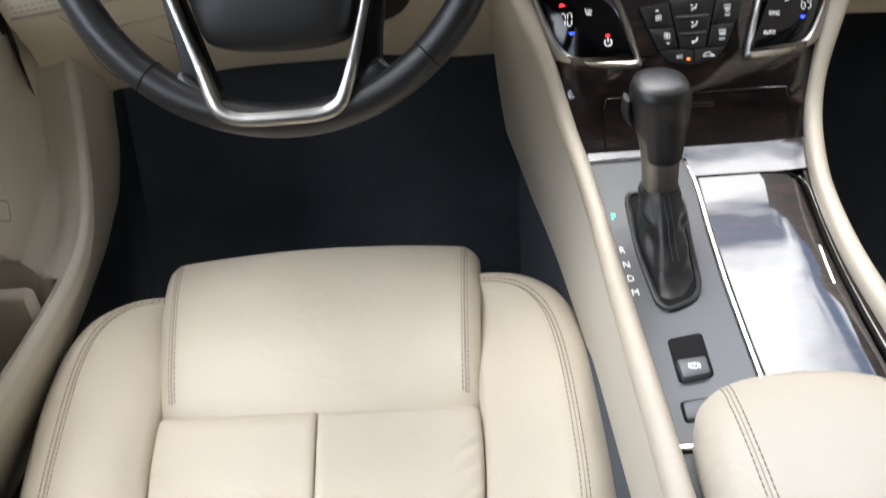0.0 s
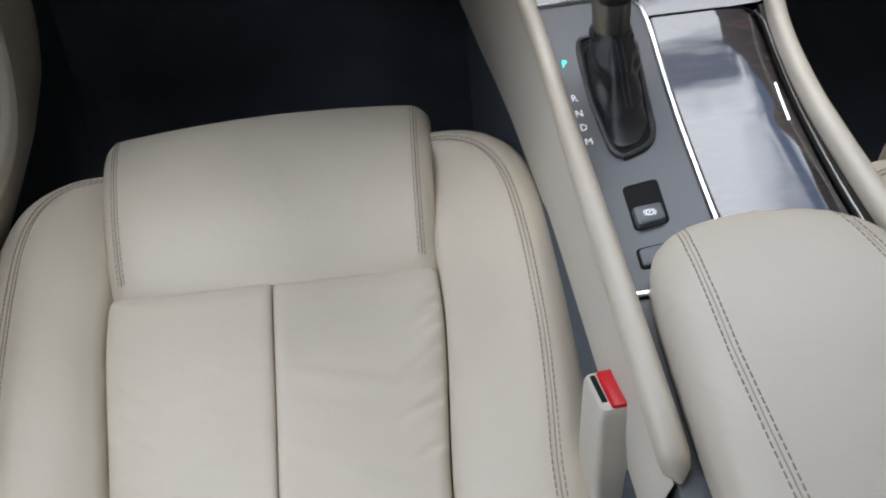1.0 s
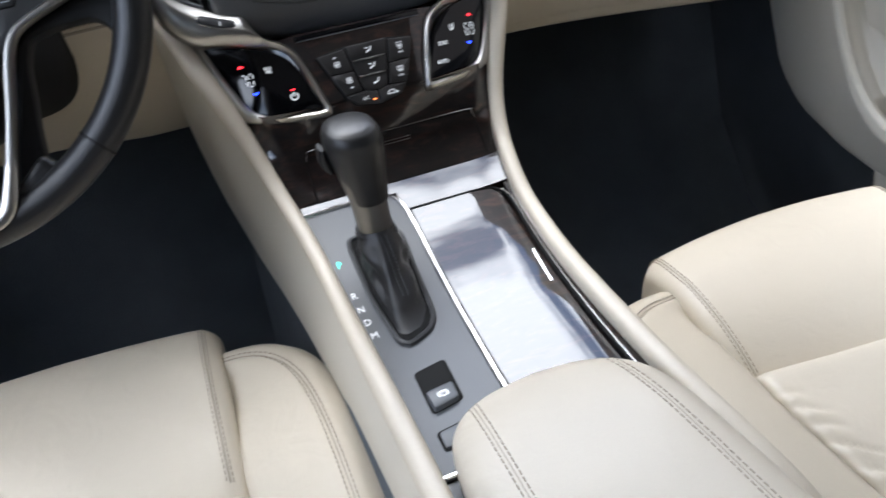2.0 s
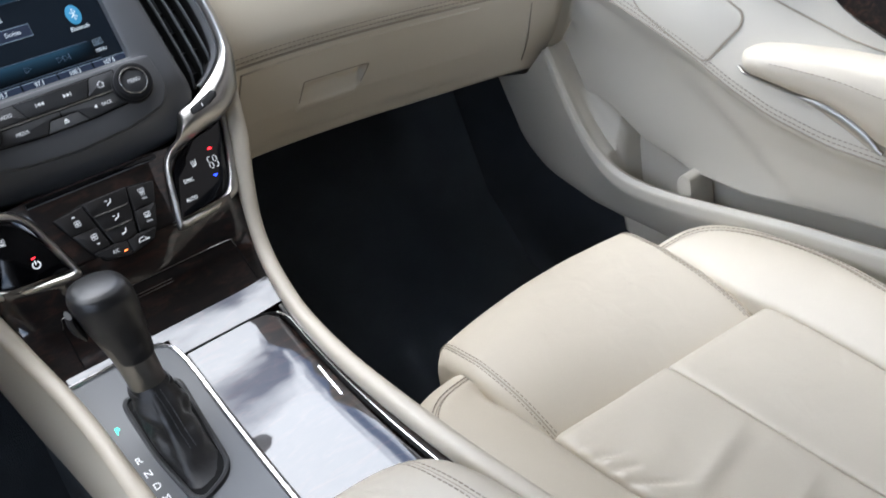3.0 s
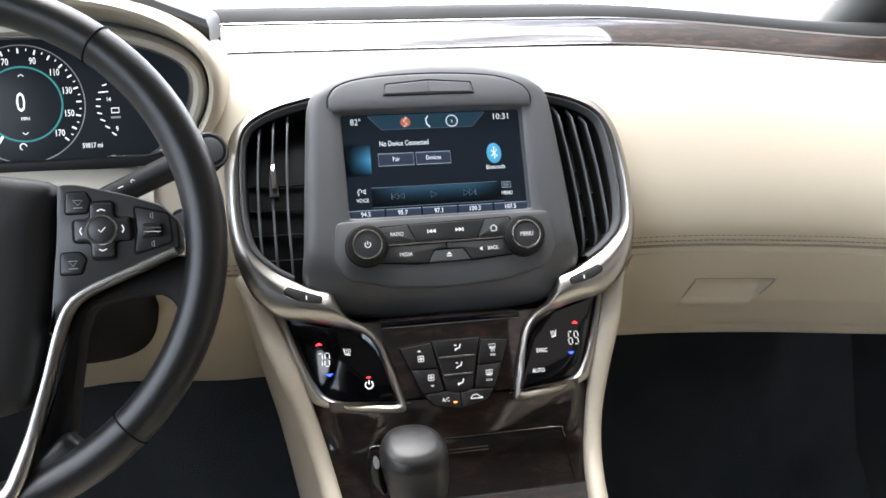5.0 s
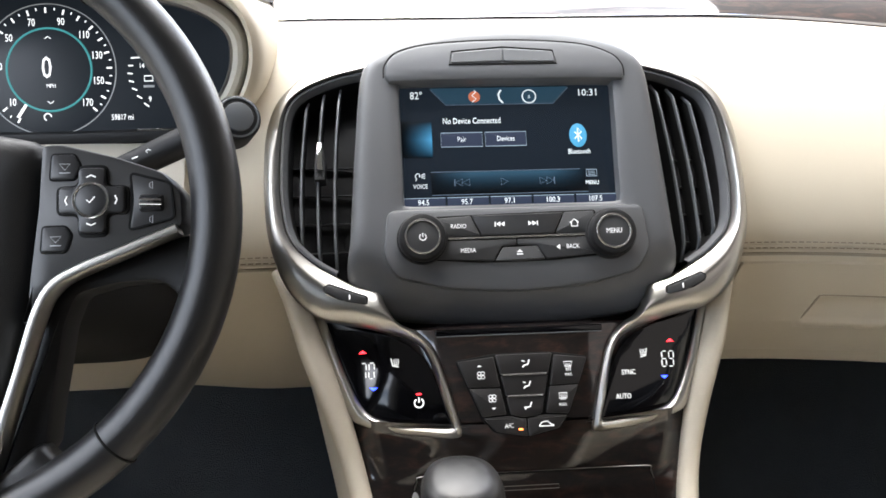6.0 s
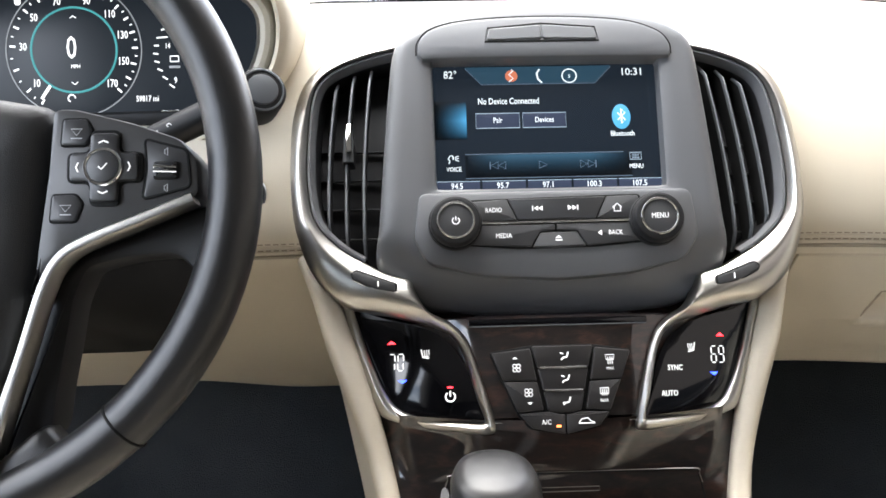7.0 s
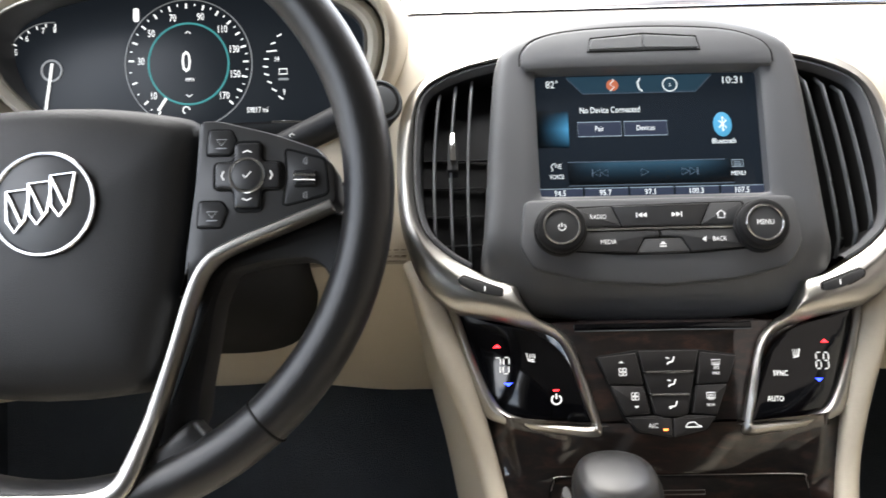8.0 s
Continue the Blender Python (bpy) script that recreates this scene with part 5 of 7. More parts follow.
def console():
    c = thing("centre_console", (0, 0.2, 0.0), "cream centre console with slate shifter plate and glossy burl tray lid", "console")
    ys = list(np.linspace(0.02, 0.512, 60))
    part("shifter_plate", console_strip([y for y in ys if y >= 0.178] + [0.5125], lambda y: -0.113, lambda y: -0.0175 + 0.012 * (y - 0.26) / 0.25 - corner(0, y, 0.5135, 0.022), 0.0, 0.02), GREY_PLATE, c, "slate grey satin plate")
    part("rear_plate", console_strip(np.linspace(-0.06, 0.172, 16), lambda y: -0.113, lambda y: 0.105, -0.002, 0.02), GREY_PLATE, c, "slate grey rear plate")
    # bright strip round the plate
    p = [(-0.113, 0.5145), (-0.07, 0.5150), (-0.032, 0.5145), (-0.0155, 0.509), (-0.0085, 0.494), (-0.0065, 0.46), (-0.0085, 0.40), (-0.0125, 0.32), (-0.0165, 0.24), (-0.0185, 0.19)]
    q = [on_console(a, b, 0.0008) for a, b in [(v.x, v.y) for v in spline([(*k, 0) for k in p], 6)]]
    part("bright_strip", sweep(q, [(-0.0024, -0.006), (0.0024, -0.006), (0.0024, 0.0004), (0.0012, 0.0014), (-0.0012, 0.0014), (-0.0024, 0.0004)], up=(0, 0, 1)), BRIGHT, c, "bright satin strip")
    q = [on_console(x, 0.1755, 0.0008) for x in np.linspace(-0.112, 0.1, 10)]
    part("bright_strip", sweep(q, [(-0.0024, -0.006), (0.0024, -0.006), (0.0024, 0.0004), (0.0012, 0.0014), (-0.0012, 0.0014), (-0.0024, 0.0004)], up=(0, 0, 1)), BRIGHT, c, "bright satin strip")
    # glossy burl: front band, side rail and sliding tray lid
    band = console_strip(np.linspace(0.4905, 0.5235, 18), lambda y: -0.011 - 0.100 * smooth01(0.512, 0.5165, y), lambda y: 0.121, 0.0, 0.02, 25)
    for q in band.verts:
        # it sweeps up into the fascia and towards the lip
        q.co.z += 0.0003 * max(0.0, (q.co.y - 0.4960) / 0.0275) ** 2 + 0.0030 * max(0.0, (q.co.x - 0.070) / 0.050) ** 2
    part("front_band", band, WOOD, c, "glossy burl band")
    part("side_rail", console_strip(np.linspace(0.178, 0.4895, 24), lambda y: 0.0935 + 0.010 * smooth01(0.25, 0.46, y), lambda y: 0.112, -0.001, 0.02, 4), WOOD, c, "glossy burl rail")
    lid_bm = console_strip(np.linspace(0.178, 0.4875, 40), lambda y: -0.0145 + 0.010 * smooth01(0.2, 0.48, y), lambda y: 0.0885 + 0.012 * smooth01(0.23, 0.46, y) - corner(0, y, 0.4885, 0.016), 0.0012, 0.02, 25, 0.002)
    for q in lid_bm.verts:
        q.co.z -= 0.0034 * max(0.0, (q.co.x - 0.059) / 0.031) ** 2
    lid = part("tray_lid", lid_bm, WOOD, c, "glossy burl sliding lid")
    e = [(-0.004, 0.4895), (0.04, 0.4893), (0.082, 0.4885), (0.0955, 0.483), (0.1015, 0.468), (0.100, 0.43), (0.096, 0.36), (0.0925, 0.28), (0.0905, 0.19)]
    q = [on_console(v.x, v.y, -0.0002 - 0.0022 * smooth01(0.07, 0.09, v.x)) for v in spline([(*k, 0) for k in e], 5)]
    part("lid_joint", sweep(q, oval(0.0013, 0.0018, 6), up=(0, 0, 1)), RUBBER, c, "dark joint round the lid")
    q = [on_console(v.x + 0.0022, v.y, -0.0008) for v in spline([(*k, 0) for k in e[3:]], 5)]
    part("bright_edge", sweep(q, oval(0.0009, 0.0014, 6), up=(0, 0, 1)), CHROME, c, "fine bright edge")
    q = [on_console(x, y, 0.0016 - 0.0034 * ((x - 0.059) / 0.031) ** 2) for x, y in ((0.0895, 0.396), (0.0865, 0.372), (0.0835, 0.346))]
    part("lid_mark", sweep(q, [(-0.0010, -0.001), (0.0010, -0.001), (0.0010, 0.0006), (-0.0010, 0.0006)], up=(0, 0, 1)), BRIGHT, lid, "bright grip mark")
    # padded cream lips and skirts
    for s in (-1, 1):
        path = resample(spline([(s * x, y, z) for x, y, z in LIP], 6), 90)

        def prof(t):
            k = min(1.0, (1 - t) * 60 + 0.02) ** 0.5 * min(1.0, 0.6 + 4 * t)
            w = 0.0118 - 0.0032 * smooth01(0.05, 0.27, t) + 0.0016 * smooth01(0.42, 0.75, t)
            return [(w * k * a, 0.0105 * k * b) for a, b in oval(1, 1, 14, 0.75)]

        lip = part("padded_lip", sweep(path, prof, up=(0, -0.35, 1)), LEATHER, c, "cream padded lip")
        if s < 0:
            for x, y, d in ((-0.1105, 0.452, 0.004), (-0.1125, 0.446, 0.003), (-0.1110, 0.437, 0.005), (-0.1135, 0.430, 0.003)):
                z = interp(sorted((q.y, q.z) for q in path), y) + 0.0088
                part("wear_mark", sweep([(x - d, y - 0.001, z - 0.0016), (x, y, z), (x + d, y + 0.0016, z - 0.0014)], oval(0.0006, 0.0004, 6), up=(0, 0, 1)), THREAD, lip, "small scuff in the leather")
        rows = []
        for p in path[::2] + path[-1:]:
            x, y, z = abs(p.x) + 0.0045, p.y, p.z
            fx, fy, fz = (interp([(q[0], q[1][i]) for q in SKIRT], y) for i in range(3))
            rows.append([Vector((s * (x + (fx - x) * t + 0.005 * math.sin(math.pi * t)), y + (fy - y) * t, z + (fz - z) * t)) for t in (0, 0.08, 0.2, 0.4, 0.6, 0.8, 0.95, 1.0)] + [Vector((s * (fx - 0.006), fy, fz - 0.002))])
        part("side_skirt", skin(rows, closed=False), CREAM, c, "cream side skirt of the console")
        rows = [[Vector((s * (0.112 + 0.010 * t), y, 0.400 + (0.0 - 0.400) * t)) for t in (0, 0.3, 0.6, 1)] for y in np.linspace(-0.35, 0.98, 20)]
        part("carpet_side", skin(rows, closed=False), CARPET, c, "black carpet side below the skirt")
    for i, (t, y) in enumerate((("P", 0.449), ("R", 0.406), ("N", 0.3865), ("D", 0.3685), ("M", 0.350))):
        word(t, 0.0118, on_console, -0.0955 + 0.0015 * i * 0.3, y, 0.0004, LED_GREEN if t == "P" else WHITE_INK, c, squeeze=0.8, name="gear_letter")
    return c


console_thing = console()


def gear_shifter():
    g = thing("gear_shifter", (-0.055, 0.40, 0.465), "dark gear lever with satin collar and pleated leather boot", "gear lever")
    o = [(-0.0790, 0.476), (-0.0235, 0.470), (-0.0350, 0.352), (-0.0440, 0.335), (-0.0700, 0.323), (-0.0770, 0.332), (-0.0810, 0.40)]
    loop = [(p.x, p.y) for p in rounded([Vector(p) for p in o], 0.012, 5)]
    q = [on_console(a, b, 0.001) for a, b in [(v.x, v.y) for v in resample([(*p, 0) for p in loop], 64, True)]]
    part("boot_rim", sweep(q, [(-0.0026, -0.004), (0.0026, -0.004), (0.0022, 0.0022), (0.0, 0.0034), (-0.0022, 0.0022)], True, up=(0, 0, 1)), GREY_BTN, g, "raised grey rim round the boot")
    ax0, ax1 = Vector((-0.0555, 0.4360, 0.512)), Vector((-0.0640, 0.4290, 0.628))
    rings = []
    base = [Vector((v.x, v.y)) for v in resample([(*p, 0) for p in loop], 64, True)]
    n = len(base)
    mid = Vector((-0.055, 0.405))
    for k, t in enumerate(np.linspace(0, 1, 30)):
        ring = []
        for i, b in enumerate(base):
            b = mid + (b - mid) * (0.86 - 0.04 * smooth01(0, 0.25, t))
            start = on_console(b.x, b.y, 0.0018 + 0.001 * math.sin(7 * i * 2 * math.pi / n))
            a = math.atan2(b.y - 0.40, b.x + 0.055)
            end = ax0 + Vector((0.0170 * math.cos(a), 0.0180 * math.sin(a), 0.006))
            e = t ** 0.95
            p = start.lerp(end, e)
            p.z = start.z + (end.z - start.z) * (t ** 1.2)
            swell = math.sin(3.6 * math.pi * t + 1.2 * math.sin(a + 0.8) + 0.8 * math.sin(2 * a))
            pinch = math.sin(5 * a + 3.0 * t + 2.0 * noise.noise(Vector((math.cos(a), math.sin(a), t * 2))))
            fold = math.sin(math.pi * min(1, t * 1.02)) * (0.0010 * pinch + 0.0019 * swell + 0.0045 * noise.noise(Vector((math.cos(a) * 1.1, math.sin(a) * 1.1, t * 3.4))) + 0.002)
            side = Vector((math.cos(a), math.sin(a), 0.2))
            ring.append(p + side * fold)
        rings.append(ring)
    part("boot_well", plate([(p.x, p.y) for p in base], -0.006, 0.0012, 0.0004, on_console), RUBBER, g, "dark gap round the boot")
    boot = part("boot", skin(rings), BOOT, g, "pleated black leather boot", angle=60)
    for off in (-0.0025, 0.0025):
        pts = []
        for r in rings[10:29]:
            j = min(range(n), key=lambda i: abs(math.atan2(base[i].y - 0.40, base[i].x + 0.055) + math.pi / 2))
            pts.append(r[j] + Vector((off, -0.0006, 0.0012)))
        dashes(pts, GREY_PLATE, boot, "boot_stitching", 0.0022, 0.0012, 0.00035, (0, -1, 0))

    def lathe(table, sq=0.85, nn=28, shift=0.0):
        out = []
        for t, a, b, dx, dy in table:
            cpt = ax0.lerp(ax1, t) + Vector((dx, dy, 0))
            out.append([cpt + Vector((a * x, b * y * 0.95, b * y * 0.10)) for x, y in oval(1, 1, nn, sq)])
        return out

    stem = [(-0.02, 0.0165, 0.0180, 0, 0), (0.10, 0.0164, 0.0180, 0, 0), (0.26, 0.0172, 0.0190, 0, 0), (0.36, 0.0176, 0.0194, -0.0004, 0), (0.485, 0.0192, 0.0210, -0.0012, 0), (0.69, 0.0222, 0.0240, -0.0022, 0.001), (0.81, 0.0238, 0.0255, -0.0028, 0.002), (0.88, 0.0222, 0.0240, -0.0028, 0.003), (0.92, 0.0175, 0.0190, -0.0020, 0.003)]
    part("collar", skin(lathe(stem, 0.9, 36), cap0=True, cap1=True), GUNMETAL, g, "dark satin collar and stem")
    part("collar_band", skin(lathe([(-0.06, 0.0190, 0.0200, 0, 0), (-0.02, 0.0200, 0.0210, 0, 0), (0.02, 0.0190, 0.0200, 0, 0)]), cap0=True, cap1=True), BLACK, g)
    tb = [(0.325, 0.0176, 0.0197, 0.0008, 0), (0.345, 0.0187, 0.0209, 0.0008, 0), (0.41, 0.0196, 0.0220, 0.0008, 0), (0.50, 0.0212, 0.0238, 0.0006, 0.001), (0.62, 0.0236, 0.0266, 0.0004, 0.001), (0.74, 0.0258, 0.0295, 0.0, 0.002), (0.84, 0.0268, 0.0314, 0, 0.003), (0.90, 0.0264, 0.0312, 0, 0.003), (0.955, 0.0236, 0.0282, 0, 0.003), (0.985, 0.0180, 0.0215, 0, 0.003), (1.0, 0.0085, 0.0105, 0, 0.003)]
    tb = [tuple(float(np.interp(x, np.linspace(0, 1, len(tb)), [r[i] for r in tb])) for i in range(5)) for x in np.linspace(0, 1, 37)]
    shell = lathe(tb, 0.88, 40)
    for j, ring in enumerate(shell):
        # the leather's lower edge climbs on the driver's side
        lift = 0.020 * (1 - smooth01(0, 14, j))
        mx = sum((q.x for q in ring), 0.0) / len(ring)
        for q in ring:
            q.z += lift * smooth01(-0.0135, -0.0215, q.x - mx)
    knob = part("knob", skin(shell, cap0=True, cap1=True), WHEEL_LEATHER, g, "smooth dark knob")
    btn = [ax0.lerp(ax1, t) + Vector((-r, d, 0)) for t, r, d in ((0.62, 0.0265, 0.006), (0.72, 0.0295, 0.005), (0.84, 0.0300, 0.004))]
    part("release_button", sweep(spline(btn, 4), lambda t: oval(0.0085, 0.0035 * (0.4 + math.sin(math.pi * (0.1 + 0.8 * t))), 10), up=(-1, 0, 0)), BLACK, knob, "black release button")


gear_shifter()


def brake_switch():
    b = thing("parking_brake_switch", (-0.065, 0.262, 0.446), "slate parking brake switch in a dark recess", "switch")
    F = on_console
    part("recess", plate(rounded([(-0.0797, 0.2900), (-0.0487, 0.2955), (-0.0515, 0.2450), (-0.0815, 0.2390)], 0.005, 4), -0.004, 0.0006, 0.0004, F), RUBBER, b, "black recess")
    sw = part("paddle", plate(rounded([(-0.0790, 0.2610), (-0.0545, 0.2635), (-0.0555, 0.2445), (-0.0790, 0.2400)], 0.003, 3), -0.002, 0.0062, 0.0018, F), GREY_PLATE, b, "slate paddle")
    part("brake_sign", hoop(F, -0.0668, 0.2525, 0.0030, 0.0065, 0.0005, 20), WHITE_INK, sw)
    word("P", 0.0046, F, -0.0668, 0.2525, 0.0065, WHITE_INK, sw)
    for s in (-1, 1):
        part("brake_arc", hoop(F, -0.0668, 0.2525, 0.0046, 0.0065, 0.0004, 10, 90 - 90 * s - 45, 90 - 90 * s + 45), WHITE_INK, sw)
    k = thing("console_switch", (-0.076, 0.208, 0.443), "small slate push switch on the console", "switch")
    part("switch_rim", plate(rounded([(-0.0865, 0.2200), (-0.0600, 0.2235), (-0.0605, 0.2020), (-0.0875, 0.1985)], 0.004, 3), -0.004, 0.0010, 0.0005, F), RUBBER, k, "black rim")
    part("switch_face", plate(rounded([(-0.0845, 0.2180), (-0.0620, 0.2210), (-0.0625, 0.2040), (-0.0855, 0.2005)], 0.003, 3), -0.002, 0.0026, 0.0010, F), GREY_PLATE, k, "slate key")


brake_switch()


def armrest(c):
    out = [(0.0, 0.2245), (0.040, 0.2200), (0.068, 0.2070), (0.084, 0.1850), (0.091, 0.150), (0.0945, 0.09), (0.0975, 0.0), (0.099, -0.12), (0.098, -0.30)]
    half = [Vector((p.x, p.y)) for p in spline([(*p, 0) for p in out], 6)]
    loop = half + [Vector((-p.x, p.y)) for p in reversed(half[1:])]

    def top(x, y):
        return 0.487 - 0.30 * x * x - 0.010 * smooth01(0.12, 0.23, y) + 0.006 * smooth01(0.1, -0.2, y)

    rings = []
    core = Vector((0, -0.02))
    for k, dz in ((1.0, -0.045), (1.01, -0.030), (1.01, -0.019), (0.985, -0.0115), (0.945, -0.0062), (0.88, -0.0024), (0.78, -0.0004), (0.6, 0.0), (0.4, 0.0), (0.2, 0.0), (0.02, 0.0)):
        ring = [Vector((p.x * k, core.y + (p.y - core.y) * (1 - (1 - k) * 0.55 if k > 0.5 else k * 1.45))) for p in loop]
        rings.append([Vector((p.x, p.y, top(p.x, p.y) + dz)) for p in ring])
    shell = skin(rings, cap1=True)
    shell.faces.ensure_lookup_table()
    tree = BVHTree.FromBMesh(shell)
    a = part("armrest", shell, LEATHER, c, "padded cream leather armrest lid with double stitching", angle=70)

    def laid(s, o, lift):
        out = []
        for y in np.linspace(0.226, -0.2, 90):
            x = s * (interp([(-0.2, 0.071), (0.0, 0.070), (0.08, 0.069), (0.14, 0.0665), (0.18, 0.064), (0.206, 0.0615), (0.23, 0.058)], y) - o)
            hit = tree.ray_cast(Vector((x, y, 0.6)), Vector((0, 0, -1)))[0]
            if hit is not None and hit.z > top(x, y) - 0.017:
                out.append(hit + Vector((0, 0, lift)))
        return out

    for s in (-1, 1):
        for o in (0.0, 0.0065):
            dashes(laid(s, o, 0.0002), THREAD, a, r=0.0006)
        part("seam", sweep(laid(s, 0.0033, -0.0003), oval(0.0007, 0.0006, 6), up=(0, 0, 1)), SEAM, a)
    part("base", plate([(p.x * 0.96, p.y * 0.98 - 0.002) for p in loop], 0.425, 0.452, 0.001), CREAM_SHADED, a, "armrest base in shade-toned cream")



armrest(console_thing)


def buckle():
    b = thing("seat_belt_buckle", (-0.1345, 0.098, 0.25), "cream seat belt buckle with red release button", "seat belt")
    o, up = Vector((-0.1325, 0.092, 0.314)), Vector((0.10, 0.30, 0.95)).normalized()
    sx = Vector((1, 0.05, 0)).normalized()
    sy = up.cross(sx).normalized()
    f = lambda u, v, w: o + sx * u + sy * v + up * w
    rings = []
    for w, k in ((-0.06, 0.8), (0.0, 0.92), (0.045, 1.0), (0.088, 1.0), (0.094, 0.97), (0.0965, 0.92)):
        rings.append([f(p.x * k, p.y * k, w) for p in rounded([Vector(q) for q in ((-0.0200, -0.0250), (0.0200, -0.0250), (0.0200, 0.0245), (-0.0200, 0.0245))], 0.006, 4)])
    part("housing", skin(rings, cap0=True, cap1=True), CREAM, b, "cream plastic housing")
    part("release_button", plate(rounded([(-0.0108, -0.0230), (0.0180, -0.0230), (0.0180, 0.0210), (-0.0108, 0.0210)], 0.0025, 3), 0.088, 0.0995, 0.0018, f), RED, b, "red release button")
    part("tongue_slot", plate([(-0.0158, -0.014), (-0.0118, -0.014), (-0.0118, 0.019), (-0.0158, 0.019)], 0.09, 0.0972, 0.0003, f), RUBBER, b, "dark tongue slot")


buckle()


# ---- seats ----
def front_seat(cx, yf, zf, slope, turn, wf, wr, long, skew, slim, label):
    s = thing("front_seat", (cx, yf - 0.3, 0.0), label, "car seat", "front seats")

    def at(x, y, z):
        shift = skew * x / wr * smooth01(-0.05, -long, y)
        return Vector((cx + x - (y + 0.27) * math.tan(radians(turn)), yf + y + shift, zf + slope * y + z))

    def panel_edge(y):
        return wr - 0.002 - 0.030 * smooth01(-long, -0.56, y)

    def crumple(p, amount):
        return amount * (noise.noise(p * 9) + 0.5 * noise.noise(p * 23))

    # thigh pad: a rounded roll in front, soft edges at the sides
    prof = spline([(0, *p) for p in [(-0.022, -0.13), (-0.005, -0.085), (0.003, -0.050), (0.003, -0.026), (-0.004, -0.010), (-0.020, -0.001), (-0.054, 0.005), (-0.36 * long, 0.0075), (-0.60 * long, 0.0045), (-0.77 * long, -0.0025), (-0.89 * long, -0.0115), (-0.965 * long, -0.0205), (-0.002 - long, -0.031)]], 4)
    rows = []
    for p in prof:
        t = min(1.0, max(0.0, -p.y / long))
        hw = wf + (wr - wf) * t
        row = []
        for q in np.concatenate(([-1.0, -1.0, -0.995, -0.975, -0.94, -0.9], np.linspace(-0.84, 0.84, 19), [0.9, 0.94, 0.975, 0.995, 1.0, 1.0])):
            e = max(0.0, (abs(q) - 0.87) / 0.13)
            dz = -0.019 * (1 - math.sqrt(max(0.0, 1 - e * e)))
            row.append([q * hw, p.y + 0.019 * (1 - q * q) * (1 - t) - 0.006 * e * e * (1 - t), p.z + dz])
        row[0][2] -= 0.075
        row[-1][2] -= 0.075
        rows.append([at(*r) + Vector((0, 0, crumple(Vector((r[0], r[1], cx)), 0.0007))) for r in row])
    part("thigh_pad", skin(rows, closed=False), LEATHER, s, "cream leather thigh pad", angle=75)
    for side in (-1, 1):
        for o in (0.0, 0.0031, 0.0062):
            pts = []
            for p in prof[12:-6]:
                t = min(1.0, max(0.0, -p.y / long))
                x = (wf + (wr - wf) * t) * 0.925 - o
                q = x / (wf + (wr - wf) * t)
                e = max(0.0, (q - 0.87) / 0.13)
                pts.append(at(side * x, p.y + 0.019 * (1 - q * q) * (1 - t), p.z + 0.0004 - 0.019 * (1 - math.sqrt(1 - e * e))))
            if o == 0.0031:
                part("seam", sweep(pts, oval(0.0009, 0.0006, 6), up=(0, 0, 1)), SEAM, s)
            else:
                dashes(pts, THREAD, s, r=0.0006)
    # two seat panels behind it, wrinkled beside the seam
    CREASES = ((0.07, 0.30, 0.16, 0.0022), (0.115, 0.42, 0.22, 0.0030), (0.17, 0.36, 0.18, 0.0026), (0.225, 0.5, 0.30, 0.0032), (0.30, 0.45, 0.20, 0.0024), (0.36, 0.30, 0.34, 0.0028), (0.46, 0.38, 0.26, 0.0024), (0.60, 0.25, 0.30, 0.0020))
    for side in (-1, 1):
        deep = 1.5 if side * cx < 0 else 0.4
        rows = []
        for v in np.concatenate(([0.0, 0.0, 0.008, 0.025, 0.05], np.linspace(0.06, 0.7, 100), np.linspace(0.72, 1, 12))):
            row = []
            for u in np.concatenate(([0.0, 0.0, 0.006, 0.015, 0.035, 0.07], np.linspace(0.12, 0.90, 34), [0.93, 0.97, 0.99, 1.0, 1.0])):
                y = 0.0015 - long - 0.42 * v
                x = side * (0.0005 + (panel_edge(y) - 0.001) * u)
                eu = max(0.0, 1 - u / 0.035) * 0.8 if u < 0.5 else max(0.0, 1 - (1 - u) / 0.07)
                ev = max(0.0, 1 - v / 0.05)
                z = -0.010 - 0.0075 * (1 - math.sqrt(max(0, 1 - eu * eu))) - 0.007 * (1 - math.sqrt(max(0, 1 - ev * ev)))
                fold = 0.0
                for v0, lean, reach, depth in CREASES:
                    r = (1 - u) / reach
                    if r < 1:
                        off = v - v0 - lean * (1 - u) * 0.6 + 0.006 * noise.noise(Vector((u * 9, v0 * 30, cx)))
                        fold -= deep * depth * (1 - r) ** 0.7 * (math.exp(-(off / 0.009) ** 2) - 0.55 * math.exp(-((off - 0.022) / 0.016) ** 2))
                for v0, slope, rise in ((0.27, 0.10, 0.0020), (0.45, 0.12, 0.0026), (0.62, 0.08, 0.0016)):
                    off = v - v0 - slope * (u - 0.1) + 0.010 * noise.noise(Vector((u * 4, v0 * 20, cx)))
                    fold += 0.6 * deep * rise * math.sin(math.pi * min(1.0, max(0.0, (u - 0.04) / 0.86))) * (math.exp(-(off / 0.020) ** 2) - 0.6 * math.exp(-((off - 0.045) / 0.03) ** 2))
                row.append(at(x, y, z + fold * (1 - eu) + crumple(Vector((x, y, cx + side)), 0.0016)))
            row[0].z -= 0.02
            row[-1].z -= 0.02
            rows.append(row)
        for q in rows[0]:
            q.z -= 0.02
        part("seat_panel", skin(rows, closed=False), LEATHER, s, "cream leather seat panel with soft creases", angle=75)
